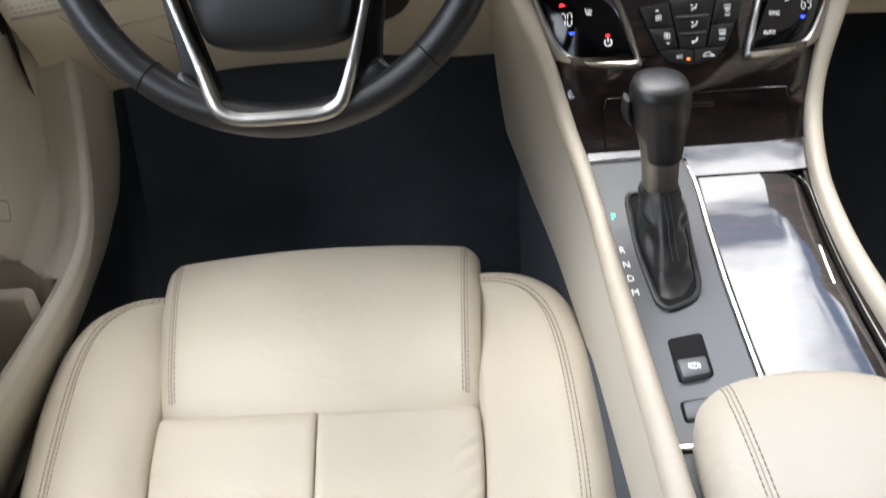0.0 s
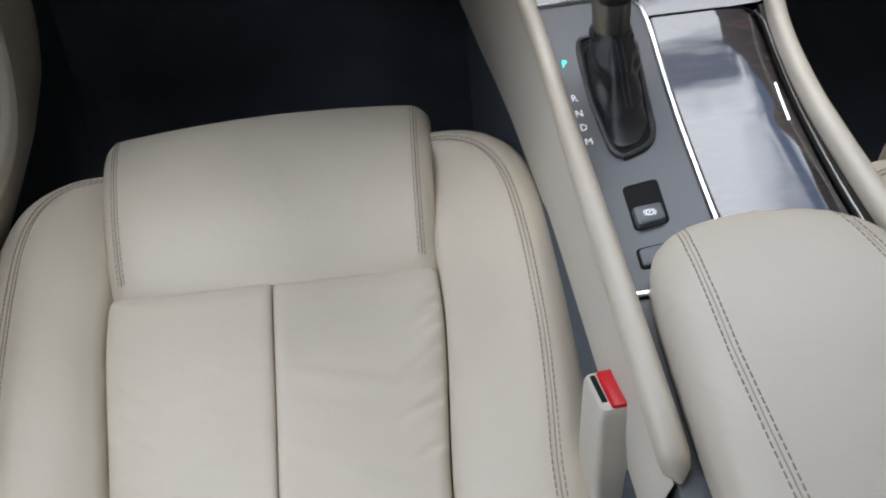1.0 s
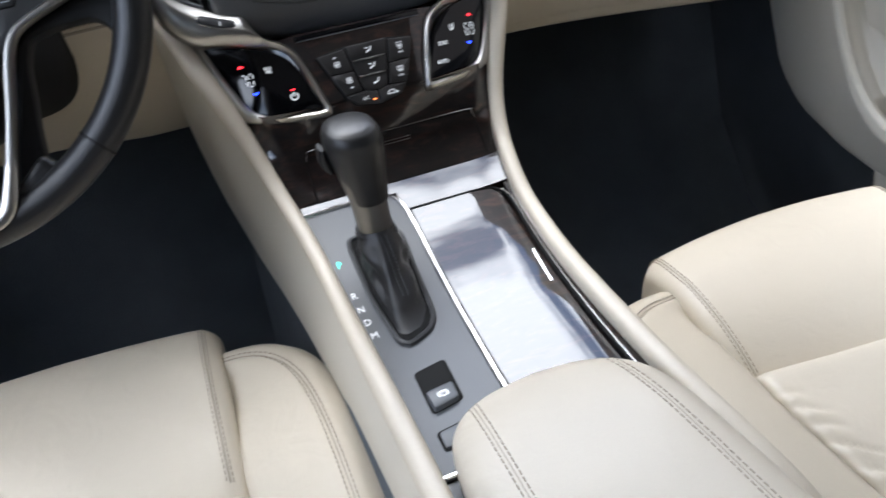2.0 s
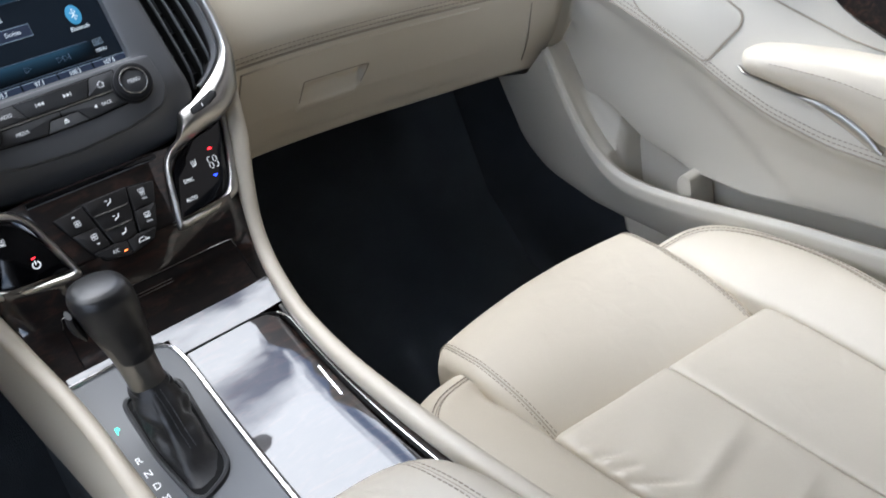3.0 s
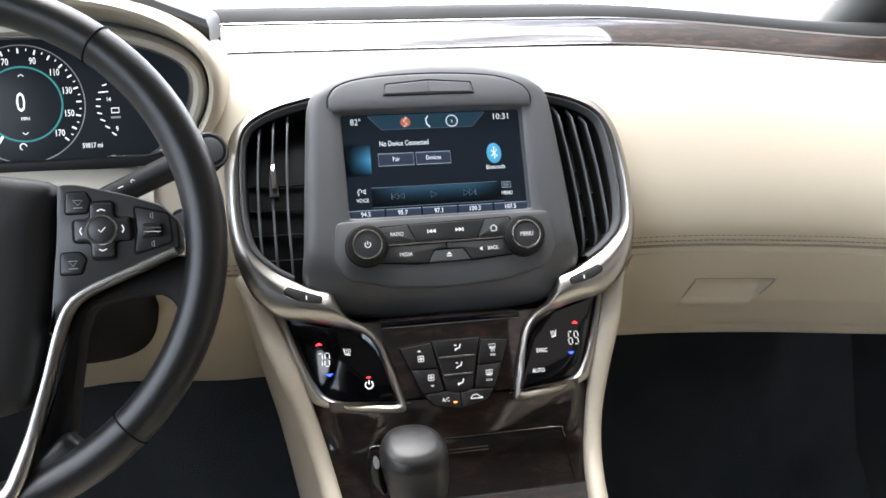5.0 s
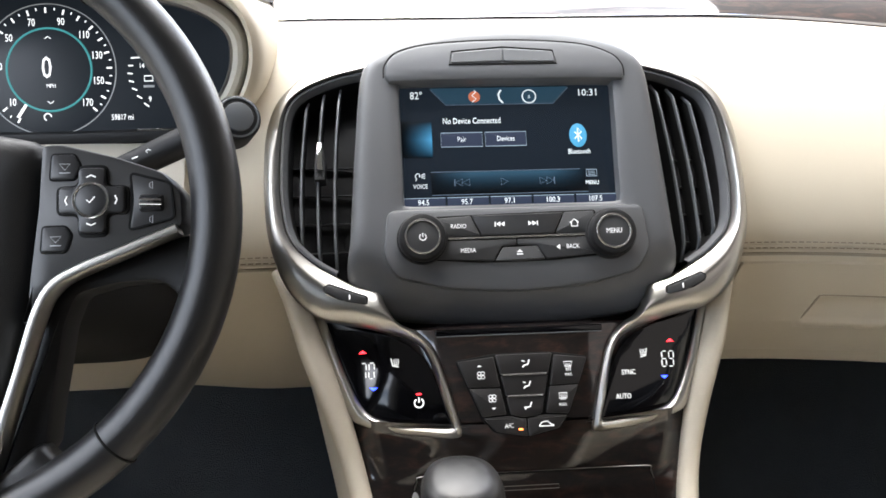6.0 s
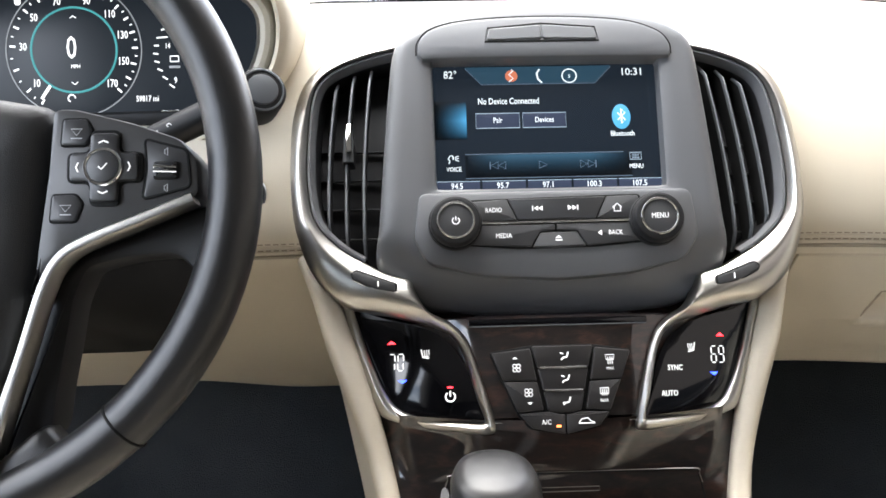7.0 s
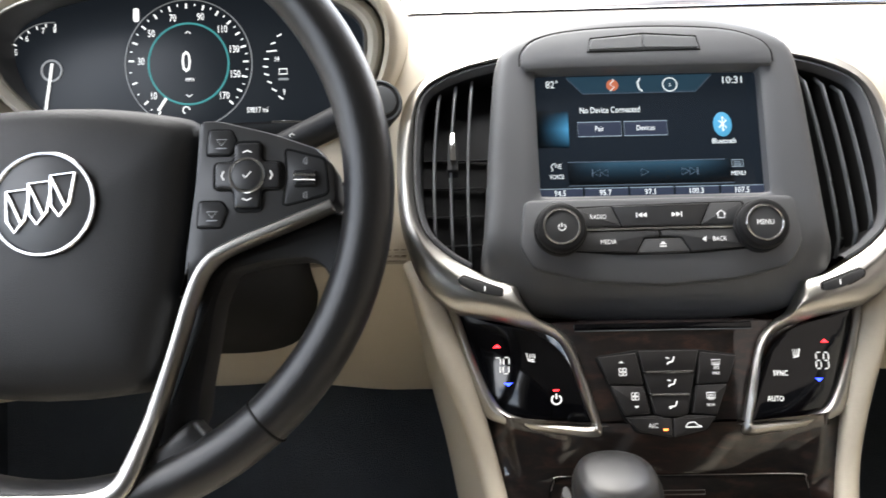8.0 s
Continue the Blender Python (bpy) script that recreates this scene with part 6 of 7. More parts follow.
    # side bolsters that wrap round the front corners
    outer = [(-0.036, 0.165), (-0.047, 0.219), (-0.062, 0.252), (-0.090, 0.278), (-0.132, 0.292), (-0.19, 0.297), (-0.25, 0.294), (-0.33, 0.284), (-0.43, 0.270), (-0.56, 0.258), (-0.70, 0.252)]
    stitch = [(-0.066, 0.170), (-0.079, 0.210), (-0.101, 0.234), (-0.136, 0.248), (-0.18, 0.2525), (-0.235, 0.251), (-0.30, 0.246), (-0.36, 0.240), (-0.43, 0.229), (-0.51, 0.216), (-0.70, 0.200)]
    for side in (-1, 1):
        # the bolster beside the console reaches further forward
        ahead = 0.015 if side * cx < 0 else 0.004
        ed = resample(spline([(x - slim * (smooth01(-0.05, -0.15, y) + 0.6 * smooth01(-0.22, -0.42, y)) + 0.2 * ahead * smooth01(-0.20, -0.06, y), y + ahead * smooth01(-0.20, -0.06, y), 0) for y, x in outer], 6), 56)
        inn = []
        for i, p in enumerate(ed):
            t = i / (len(ed) - 1)
            yy = -0.095 - 0.593 * t ** 1.2
            inn.append(Vector((panel_edge(yy) + (wf - wr - 0.008) * smooth01(-long, -0.06, yy) + 0.0005, yy, 0)))
        st = resample(spline([(x - 0.9 * slim * smooth01(-0.20, -0.36, y), y, 0) for y, x in stitch], 6), 56)

        def across(i, k):
            a, c, b = inn[i], st[i], ed[i]
            q = a.lerp(c, k / 0.63) if k < 0.63 else c.lerp(b, (k - 0.63) / 0.37)
            return q.x, q.y

        rows = []
        ks = [(0.0, -0.040), (0.0, -0.020), (0.015, -0.0125), (0.06, -0.0085), (0.18, -0.001), (0.34, 0.005), (0.5, 0.0085), (0.60, 0.0092), (0.63, 0.0076), (0.67, 0.0090), (0.75, 0.0060), (0.85, -0.0020), (0.93, -0.014), (0.98, -0.030), (1.0, -0.050), (0.995, -0.09), (0.96, -0.15), (0.93, -0.22)]
        for i, (a, b) in enumerate(zip(inn, ed)):
            t = i / (len(ed) - 1)
            soft = math.exp(-t * 9) * 0.020
            rows.append([at(side * across(i, k)[0], across(i, k)[1], z - soft + crumple(Vector((a.x + k, a.y, side + cx)), 0.0009)) for k, z in ks])
        part("bolster", skin(rows, closed=False), LEATHER, s, "cream leather side bolster", angle=75)
        for k, z in ((0.600, 0.0095), (0.660, 0.0095)):
            pts = []
            for i, (a, b) in enumerate(zip(inn, ed)):
                soft = math.exp(-i / (len(ed) - 1) * 9) * 0.020
                pts.append(at(side * across(i, k)[0], across(i, k)[1], z - soft + 0.0002))
            dashes(pts, THREAD, s, r=0.0006)
        pts = []
        for i, (a, b) in enumerate(zip(inn, ed)):
            soft = math.exp(-i / (len(ed) - 1) * 9) * 0.020
            pts.append(at(side * across(i, 0.63)[0], across(i, 0.63)[1], 0.0078 - soft))
        part("seam", sweep(pts, oval(0.0009, 0.0007, 6), up=(0, 0, 1)), SEAM, s)
    part("seat_base", plate(rounded([(cx - 0.24, yf - 0.66), (cx + 0.24, yf - 0.66), (cx + 0.24, yf - 0.13), (cx + 0.17, yf - 0.07), (cx - 0.17, yf - 0.07), (cx - 0.24, yf - 0.13)], 0.04, 5), 0.06, zf - 0.075, 0.01), CREAM_SHADED, s, "seat base in shade-toned cream")
    for x in (-0.2, 0.2):
        part("seat_rail", box(ident, cx + x - 0.02, cx + x + 0.02, yf - 0.6, yf - 0.1, 0.0, 0.062, 0.003), BLACK, s, "black floor rail")
    return s


front_seat(-0.401, 0.600, 0.366, 0.07, 3.6, 0.1920, 0.1640, 0.247, -0.0045, 0.0, "cream leather driver's seat cushion with thigh pad and stitched bolsters")
front_seat(0.392, 0.432, 0.381, 0.16, -4.5, 0.1740, 0.1570, 0.212, -0.020, 0.018, "cream leather passenger seat cushion with thigh pad, set further back")


# ---- steering wheel ----
def steering_wheel():
    W = on_wheel
    up = W(0, 0, 1) - W(0, 0, 0)
    s = thing("steering_wheel", W(0, 0, 0), "black leather steering wheel with satin spoke trim and round badge", "steering wheel")
    R = 0.1785
    T = lambda u, v, w: on_wheel(u + 0.006, v + 0.007, w - 0.012)
    H = lambda u, v, w: on_wheel(u, v, w - 0.020)
    pts = [T(R * math.cos(2 * math.pi * i / 96), R * math.sin(2 * math.pi * i / 96), 0.004) for i in range(96)]
    rim = part("rim", sweep(pts, oval(0.0148, 0.0172, 20), True, up=up), WHEEL_LEATHER, s, "smooth black leather rim")
    for a in (-48, 229, 52, 128):
        c, d = math.cos(radians(a)), math.sin(radians(a))
        ring = [T((R + 0.0151 * math.cos(t)) * c, (R + 0.0151 * math.cos(t)) * d, 0.004 + 0.0175 * math.sin(t)) for t in np.linspace(0, 2 * math.pi, 25)[:-1]]
        part("leather_joint", sweep(ring, oval(0.0007, 0.0008, 6), True), RUBBER, rim)
    # padded hub cover
    half = [(0.0, 0.0605), (0.03, 0.0595), (0.06, 0.0555), (0.0845, 0.0475), (0.0825, 0.02), (0.0775, -0.03), (0.0700, -0.07), (0.0615, -0.100), (0.048, -0.1085), (0.025, -0.1125), (0.0, -0.1135)]
    h = [Vector((p.x, p.y)) for p in resample(spline([(*p, 0) for p in half], 6), 40)]
    loop = h + [Vector((-p.x, p.y)) for p in reversed(h[1:-1])]
    ctr = Vector((0, -0.022))
    rings = []
    for k, w in ((1.0, -0.045), (1.0, 0.004), (0.985, 0.0095), (0.95, 0.0140), (0.88, 0.0180), (0.75, 0.0215), (0.55, 0.0240), (0.3, 0.0255), (0.08, 0.026)):
        rings.append([H(*(ctr + (p - ctr) * k), w) for p in loop])
    part("hub_cover", skin(rings, cap0=True, cap1=True), AIRBAG, s, "grained black padded hub cover", angle=60)
    for u, v in ((0.047, 0.030), (-0.047, 0.030), (0.030, -0.085), (-0.030, -0.085)):
        part("cover_mark", box(H, u - 0.008, u + 0.008, v, v + 0.001, 0.012, 0.0216 if v > 0 else 0.0170, 0.0002), RUBBER, s)
    b = part("badge", disc(H, 0, -0.0015, 0.0292, 0.020, 0.0275, 0.002, 44), GREY_BTN, s, "round badge with three slanted shields")
    part("badge_ring", hoop(H, 0, -0.0015, 0.0292, 0.0278, 0.0013, 56), DARK_CHROME, b, "chrome ring")
    for i in range(3):
        u, v = -0.0150 + 0.0125 * i, -0.0055 + 0.0045 * i
        o = [(u - 0.0055, v + 0.0110), (u + 0.0085, v + 0.0125), (u + 0.0060, v - 0.0050), (u + 0.0005, v - 0.0125), (u - 0.0045, v - 0.0060)]
        bm = wire(H, o, 0.0288, 0.0010, closed=True)
        wire(H, [(u - 0.0055, v + 0.0110), (u + 0.0040, v - 0.0075)], 0.0288, 0.0010, bm)
        part("shield", bm, CHROME, b, "chrome shield outline")
    for k in (-1, 1):
        m = (lambda p: p) if k > 0 else mirror
        # switch pod and the web below it
        P = lambda u, v, w: on_wheel(u, v, w - 0.008)
        pod = m([(0.0865, 0.0470), (0.098, 0.0470), (0.130, 0.0385), (0.156, 0.0290), (0.1655, 0.0180), (0.1665, -0.0030), (0.130, -0.0175), (0.098, -0.0300), (0.086, -0.042), (0.0780, -0.0600), (0.0800, -0.030), (0.0845, 0.010)])
        pd = part("switch_pod", plate(rounded(pod, 0.004, 3), -0.022, 0.0085, 0.0028, P), POD, s, "charcoal switch pod")
        lower = m([(0.166, -0.005), (0.130, -0.0195), (0.098, -0.032), (0.084, -0.047), (0.0745, -0.08), (0.0640, -0.118), (0.0560, -0.145), (0.0700, -0.141), (0.0850, -0.128), (0.0872, -0.106), (0.0915, -0.080), (0.0945, -0.058), (0.1015, -0.040), (0.1240, -0.0345), (0.1490, -0.0330), (0.1590, -0.040), (0.1630, -0.056), (0.1740, -0.056), (0.1780, -0.010)])
        part("spoke_web", plate(rounded(lower, 0.005, 3), -0.030, -0.006, 0.004, P), BLACK, s, "black spoke behind the trim")
        hi = spline([(0.0575, -0.1460, 0), (0.0700, -0.1350, 0), (0.0830, -0.1250, 0), (0.0935, -0.1325, 0), (0.1125, -0.1295, 0)], 5)
        lo = spline([(0.0440, -0.1690, 0), (0.0560, -0.1700, 0), (0.0700, -0.1660, 0), (0.0860, -0.1580, 0), (0.1000, -0.1490, 0)], 5)
        grid = []
        for j, (p, q) in enumerate(zip(hi, lo)):
            t = j / (len(hi) - 1)
            top = 0.0035 - 0.0045 * t - 0.0030 * math.sin(math.pi * t)
            sec = [(0.0, -0.022), (0.0, top - 0.009), (0.03, top - 0.0045), (0.10, top - 0.0012), (0.25, top), (0.45, top + 0.0015), (0.7, top + 0.0030), (1.0, top + 0.0030), (1.0, -0.02)]
            grid.append([W(k * p.lerp(q, f).x, p.lerp(q, f).y, w) for f, w in sec])
        part("rim_web", skin(grid, closed=False), WHEEL_LEATHER, s, "leather web at the foot of the rim", angle=75)
        # keys
        cu, cv = k * 0.1160, 0.0130
        cr = [(0.0075, 0.0190), (0.0075, 0.0080), (0.0185, 0.0080), (0.0185, -0.0075), (0.0075, -0.0075), (0.0075, -0.0190), (-0.0075, -0.0190), (-0.0075, -0.0075), (-0.0185, -0.0075), (-0.0185, 0.0080), (-0.0075, 0.0080), (-0.0075, 0.0190)]
        part("key_gap", plate(rounded([(cu + a * 1.11, cv + c * 1.11) for a, c in cr], 0.004, 3), 0.004, 0.0098, 0.0003, P), RUBBER, pd)
        part("rocker_cross", plate(rounded([(cu + a, cv + c) for a, c in cr], 0.003, 3), 0.004, 0.0125, 0.0016, P), POD_KEY, pd, "cross-shaped rocker")
        part("ok_ring", hoop(P, cu, cv, 0.0096, 0.0134, 0.0010, 32), CHROME, pd, "chrome ring round the centre key")
        part("ok_key", disc(P, cu, cv, 0.0088, 0.010, 0.0140, 0.001, 28), POD_KEY, pd)
        bm = wire(P, [(cu - 0.002, cv), (cu - 0.0004, cv - 0.0016), (cu + 0.0026, cv + 0.0018)], 0.0142, 0.00035)
        for du, dv, px, py in ((0, 0.0145, 1, 0), (0, -0.0145, -1, 0), (0.0145, 0, 0, 1), (-0.0145, 0, 0, -1)):
            q = 0.0026
            wire(P, [(cu + du - q * px - (0.0012 if du > 0 else -0.0012 if du < 0 else 0), cv + dv - q * py * 1.0 - (0.0012 if dv > 0 else -0.0012 if dv < 0 else 0)), (cu + du, cv + dv), (cu + du + q * px - (0.0012 if du > 0 else -0.0012 if du < 0 else 0), cv + dv + q * py - (0.0012 if dv > 0 else -0.0012 if dv < 0 else 0))], 0.0127, 0.0004, bm)
        part("key_sign", bm, KEY_INK, pd)
        for v0, tag in ((0.0330, 0), (-0.0090, 1)):
            u0 = 0.1005 - 0.005 * tag
            o = m([(u0 - 0.0075, v0 + 0.0075), (u0 + 0.0050, v0 + 0.0075), (u0 + 0.0085, v0 + 0.0005 + 0.002 * tag), (u0 + 0.0050, v0 - 0.0070), (u0 - 0.0085, v0 - 0.0070)])
            part("corner_key", plate(rounded(o, 0.0015, 2), 0.005, 0.0102, 0.0010, P), POD_KEY, pd, "small dark corner key")
            part("key_gap", wire(P, [(p.x, p.y) for p in rounded(o, 0.0015, 2)], 0.0088, 0.0010, closed=True), RUBBER, pd)
            bm = wire(P, [(k * (u0 - 0.003), v0 + 0.0018), (k * u0, v0 - 0.0018), (k * (u0 + 0.003), v0 + 0.0018)], 0.0104, 0.0003, closed=True)
            wire(P, [(k * (u0 - 0.003), v0 - 0.0034), (k * (u0 + 0.003), v0 - 0.0034)], 0.0104, 0.0003, bm)
            part("key_sign", bm, GREY_INK, pd)
        o = m([(0.1370, 0.0290), (0.1600, 0.0225), (0.1620, 0.0020), (0.1360, -0.0045), (0.1385, 0.0120)])
        part("volume_well", plate(rounded(o, 0.003, 3), 0.004, 0.0093, 0.0004, P), POD_KEY, pd, "recess of the volume wheel")
        part("key_gap", wire(P, [(p.x, p.y) for p in rounded(o, 0.003, 3)], 0.0090, 0.0009, closed=True), RUBBER, pd)
        part("volume_wheel", box(P, *sorted((k * 0.1420, k * 0.1560)), 0.0060, 0.0160, 0.006, 0.0125, 0.003, 0.002), BLACK, pd, "black volume wheel")
        for dv in (0.0215, 0.0015):
            bm = wire(P, [(k * 0.1480, dv - 0.0010), (k * 0.1480, dv + 0.0010), (k * 0.1496, dv + 0.0022), (k * 0.1496, dv - 0.0022)], 0.0096, 0.00025, closed=True)
            part("volume_sign", bm, GREY_INK, pd)
        for dv in (0.0105, 0.0128):
            part("wheel_stripe", wire(P, [(k * 0.1428, dv), (k * 0.1552, dv - 0.0005)], 0.0127, 0.0007), CHROME, pd, "chrome stripe")
    # U-shaped satin trim
    half = [(0.1640, -0.0045), (0.135, -0.0160), (0.108, -0.0268), (0.0935, -0.0360), (0.0850, -0.052), (0.0755, -0.085), (0.0655, -0.118), (0.0560, -0.148), (0.0490, -0.1605), (0.0360, -0.1665), (0.015, -0.1680), (0.0, -0.1680)]
    full = half + [(-a, b) for a, b in reversed(half[:-1])]
    path = [W(p.x, p.y, 0.0035 + 0.0075 * smooth01(-0.12, -0.16, p.y)) for p in resample(spline([(*p, 0) for p in full], 6), 120)]
    part("spoke_trim", sweep(path, lambda t: [(x * (0.7 + 0.5 * smooth01(0.25, 0.42, min(t, 1 - t))), y) for x, y in ((-0.0046, -0.012), (0.0046, -0.012), (0.0046, 0.0), (0.0030, 0.0018), (0.0, 0.0024), (-0.0030, 0.0018), (-0.0046, 0.0))], up=up), SILVER, s, "satin nickel U-shaped spoke trim")
    return s


steering_wheel()


# ---- instruments ----
def instruments():
    K = on_cluster
    c = thing("instrument_cluster", K(0, -0.05, 0), "lit instrument cluster with round speed dial", "instrument panel")
    o = rounded([(-0.165, -0.062), (0.165, -0.062), (0.175, 0.02), (0.13, 0.082), (-0.13, 0.082), (-0.175, 0.02)], 0.03, 6)
    part("face", plate(o, -0.03, -0.006, 0.001, K), DIAL_FACE, c, "dark display face")
    part("lower_bezel", sweep([K(u, -0.058 - 0.002 * math.cos(u * 12), 0.002) for u in np.linspace(-0.15, 0.16, 30)], oval(0.004, 0.006, 8)), BLACK, c, "black lower edge")
    part("bright_line", wire(K, [(0.075, -0.054), (0.11, -0.0545), (0.135, -0.050), (0.15, -0.042)], 0.006, 0.0009), CHROME, c)
    w = -0.0056
    DIAL = [(0, 238), (10, 221), (30, 176), (50, 140), (70, 108), (90, 74), (110, 44), (130, 16), (150, -14), (170, -43)]
    d = part("speed_dial", disc(K, 0, 0, 0.0545, -0.008, w, 0.0004, 60), DIAL_FACE, c, "round speed dial from 0 to 170")
    part("dial_ring", hoop(K, 0, 0, 0.0562, w, 0.0005, 72), GREY_INK, d, "thin grey outer ring")
    part("inner_ring", hoop(K, 0, 0, 0.0355, w, 0.0009, 64), DIAL_TEAL, d, "teal inner ring")
    for i in range(35):
        a = radians(interp(DIAL, 5 * i))
        r0 = 0.0485 if i % 2 == 0 else 0.0510
        wire(K, [(r0 * math.cos(a), r0 * math.sin(a)), (0.0530 * math.cos(a), 0.0530 * math.sin(a))], w + 0.0002, 0.0008 if i % 2 == 0 else 0.0005, bm := bmesh.new())
        part("tick", bm, DIAL_WHITE, d)
    for v in (10, 30, 50, 70, 90, 110, 130, 150, 170):
        a = radians(interp(DIAL, v))
        word(str(v), 0.0092, K, 0.0422 * math.cos(a), 0.0422 * math.sin(a), w + 0.0002, DIAL_WHITE, d, squeeze=0.7)
    a = radians(236)
    part("needle", wire(K, [(0.036 * math.cos(a), 0.036 * math.sin(a)), (0.049 * math.cos(a), 0.049 * math.sin(a))], w + 0.0012, 0.0013), DIAL_WHITE, d, "white pointer at zero")
    word("0", 0.027, K, -0.002, 0.0010, w + 0.0002, DIAL_WHITE, d, squeeze=0.68)
    word("MPH", 0.0046, K, 0.001, -0.0140, w + 0.0002, DIAL_WHITE, d)
    bm = wire(K, [(-0.0025, 0.0265), (0, 0.0285), (0.0025, 0.0265)], w + 0.0002, 0.0004)
    wire(K, [(-0.0025, -0.0270), (0, -0.0290), (0.0025, -0.0270)], w + 0.0002, 0.0004, bm)
    part("arrow_mark", bm, DIAL_WHITE, d)
    part("mode_sign", hoop(K, -0.003, -0.0405, 0.0030, w + 0.0002, 0.0005, 16, 0, 250), DIAL_WHITE, c)
    word("59817 mi", 0.0070, K, 0.060, -0.0420, w + 0.0002, DIAL_WHITE, c, squeeze=0.72)
    # engine speed dial
    u, v = -0.1218, -0.003
    t = part("engine_dial", disc(K, u, v, 0.044, -0.009, w - 0.0006, 0.0004, 48), DIAL_FACE, c, "engine speed dial")
    part("dial_arc", hoop(K, u, v, 0.0425, w, 0.0005, 48, 85, 250), GREY_INK, t)
    for n, ang in ((8, 84), (7, 101), (6, 127), (5, 152), (4, 176), (3, 201), (2, 226)):
        a = radians(ang)
        word(str(n), 0.0075, K, u + 0.0358 * math.cos(a), v + 0.0358 * math.sin(a), w + 0.0002, DIAL_WHITE, t, squeeze=0.75)
    for i in range(15):
        a = radians(84 + 12 * i)
        wire(K, [(u + 0.0385 * math.cos(a), v + 0.0385 * math.sin(a)), (u + 0.0415 * math.cos(a), v + 0.0415 * math.sin(a))], w + 0.0002, 0.0006, bm := bmesh.new())
        part("tick", bm, DIAL_WHITE, t)
    part("hub_ring", hoop(K, u, v, 0.0090, w + 0.0004, 0.0010, 24), GREY_INK, t)
    part("needle", wire(K, [(u + 0.001, v + 0.006), (u - 0.006, v - 0.036)], w + 0.0014, 0.0013), DIAL_WHITE, t, "white pointer")
    # small gauge with figures
    u = 0.076
    g = part("small_gauge", box(K, u - 0.014, u + 0.02, -0.036, 0.03, -0.009, w - 0.0006, 0.0004, 0.004), DIAL_FACE, c, "small upright gauge")
    for i in range(9):
        v = 0.022 - 0.0065 * i
        q = u - 0.010 + 0.0008 * (i - 4) ** 2
        wire(K, [(q, v), (q + (0.009 if i == 2 else 0.004), v - 0.0006 * (i - 3))], w + 0.0002, 0.0006, bm := bmesh.new())
        part("tick", bm, DIAL_WHITE, g)
    word("14", 0.0062, K, u + 0.002, 0.0020, w + 0.0002, DIAL_WHITE, g, squeeze=0.75)
    word("9", 0.0072, K, u + 0.008, -0.0270, w + 0.0002, DIAL_WHITE, g, squeeze=0.75)
    part("battery_sign", wire(K, [(u + 0.004, -0.011), (u + 0.011, -0.011), (u + 0.011, -0.0065), (u + 0.004, -0.0065)], w + 0.0002, 0.0005, closed=True), DIAL_WHITE, g)
    part("unit_mark", box(K, u + 0.003, u + 0.012, -0.0165, -0.0145, w - 0.0002, w + 0.0002, 0.0001), GREY_INK, g)
    part("car_sign", box(K, -0.048, -0.043, 0.038, 0.050, w - 0.0002, w + 0.0002, 0.0001, 0.002), DIAL_WHITE, c)


instruments()


# ---- glove box and side vent ----
def pad_y(z, prof):
    return interp(sorted((b, a) for a, b in prof), z)


def on_low(x, z, o):
    p = dash_row([(pad_y(z, LOW[1:6]), z)], x)[0]
    return p + Vector((0, -o, -o * 0.15))


def on_pad(x, z, o):
    q = x
    for _ in range(8):
        q = x - flare(q, z)
    p = dash_row([(pad_y(z, PAD[1:-2]), z)], q)[0]
    k = smooth01(0.45, 0.70, x)
    return p + Vector((-0.45 * k, -0.8, 0.55 * smooth01(0.74, 0.86, z))).normalized() * o


def glove_box():
    g = thing("glove_box", on_low(0.33, 0.60, 0), "closed cream glove box with moulded pull", "glove box")
    zt, zb = 0.652, 0.617

    def dent(x, z):
        """Depth of the hollow behind the pull, with a ledge below it."""
        q = (zt - z) / (zt - zb)
        a, b = 0.302 - 0.010 * q, 0.398 - 0.016 * q - 0.006 * q * q
        if q < -0.05 or q > 1.2:
            return 0.0
        inside = smooth01(a - 0.002, a + 0.002, x) * (1 - smooth01(b - 0.002, b + 0.002, x))
        deep = 0.013 * smooth01(-0.04, 0.10, q) * (1 - smooth01(0.30, 0.92, q))
        return inside * (deep - 0.0035 * smooth01(0.75, 0.95, q) * (1 - smooth01(1.04, 1.16, q)))

    rows = []
    xs = np.concatenate((np.linspace(0.218, 0.285, 12), np.linspace(0.288, 0.405, 60), np.linspace(0.41, 0.575, 24)))
    zs = [0.690, 0.688, 0.675] + list(np.linspace(0.656, 0.609, 44)) + [0.60, 0.592, 0.582, 0.578]
    for x in xs:
        rows.append([on_low(x - 0.22 * (0.69 - z) * smooth01(0.3, 0.21, x) + 0.10 * (0.64 - z) * smooth01(0.5, 0.58, x), z, 0.0022 - dent(x, z) if 0 < i < len(zs) - 1 else 0.0) for i, z in enumerate(zs)])
    part("lid", skin(rows, closed=False), LEATHER_DASH, g, "cream glove box lid")
    for r in (0,):
        part("lid_gap", sweep([p + Vector((-0.001, 0.0012, 0)) for p in rows[r]], oval(0.0013, 0.001, 6), up=(0, -1, 0)), SEAM, g, "dark gap beside the lid")
    # shadow line drawn as a dark cord round the upper edge of the hollow
    edge = [on_low(x, z, 0.0014) for x, z in ((0.2925, 0.619), (0.2975, 0.636), (0.3012, 0.6495), (0.3040, 0.6525), (0.335, 0.6528), (0.37, 0.6528), (0.3950, 0.6524), (0.3978, 0.650), (0.3930, 0.638), (0.3870, 0.628))]
    part("pull", sweep(resample(spline(edge, 5), 60), oval(0.0011, 0.0009, 6), up=(0, -1, 0)), SEAM, g, "shadow line drawn round the moulded pull")


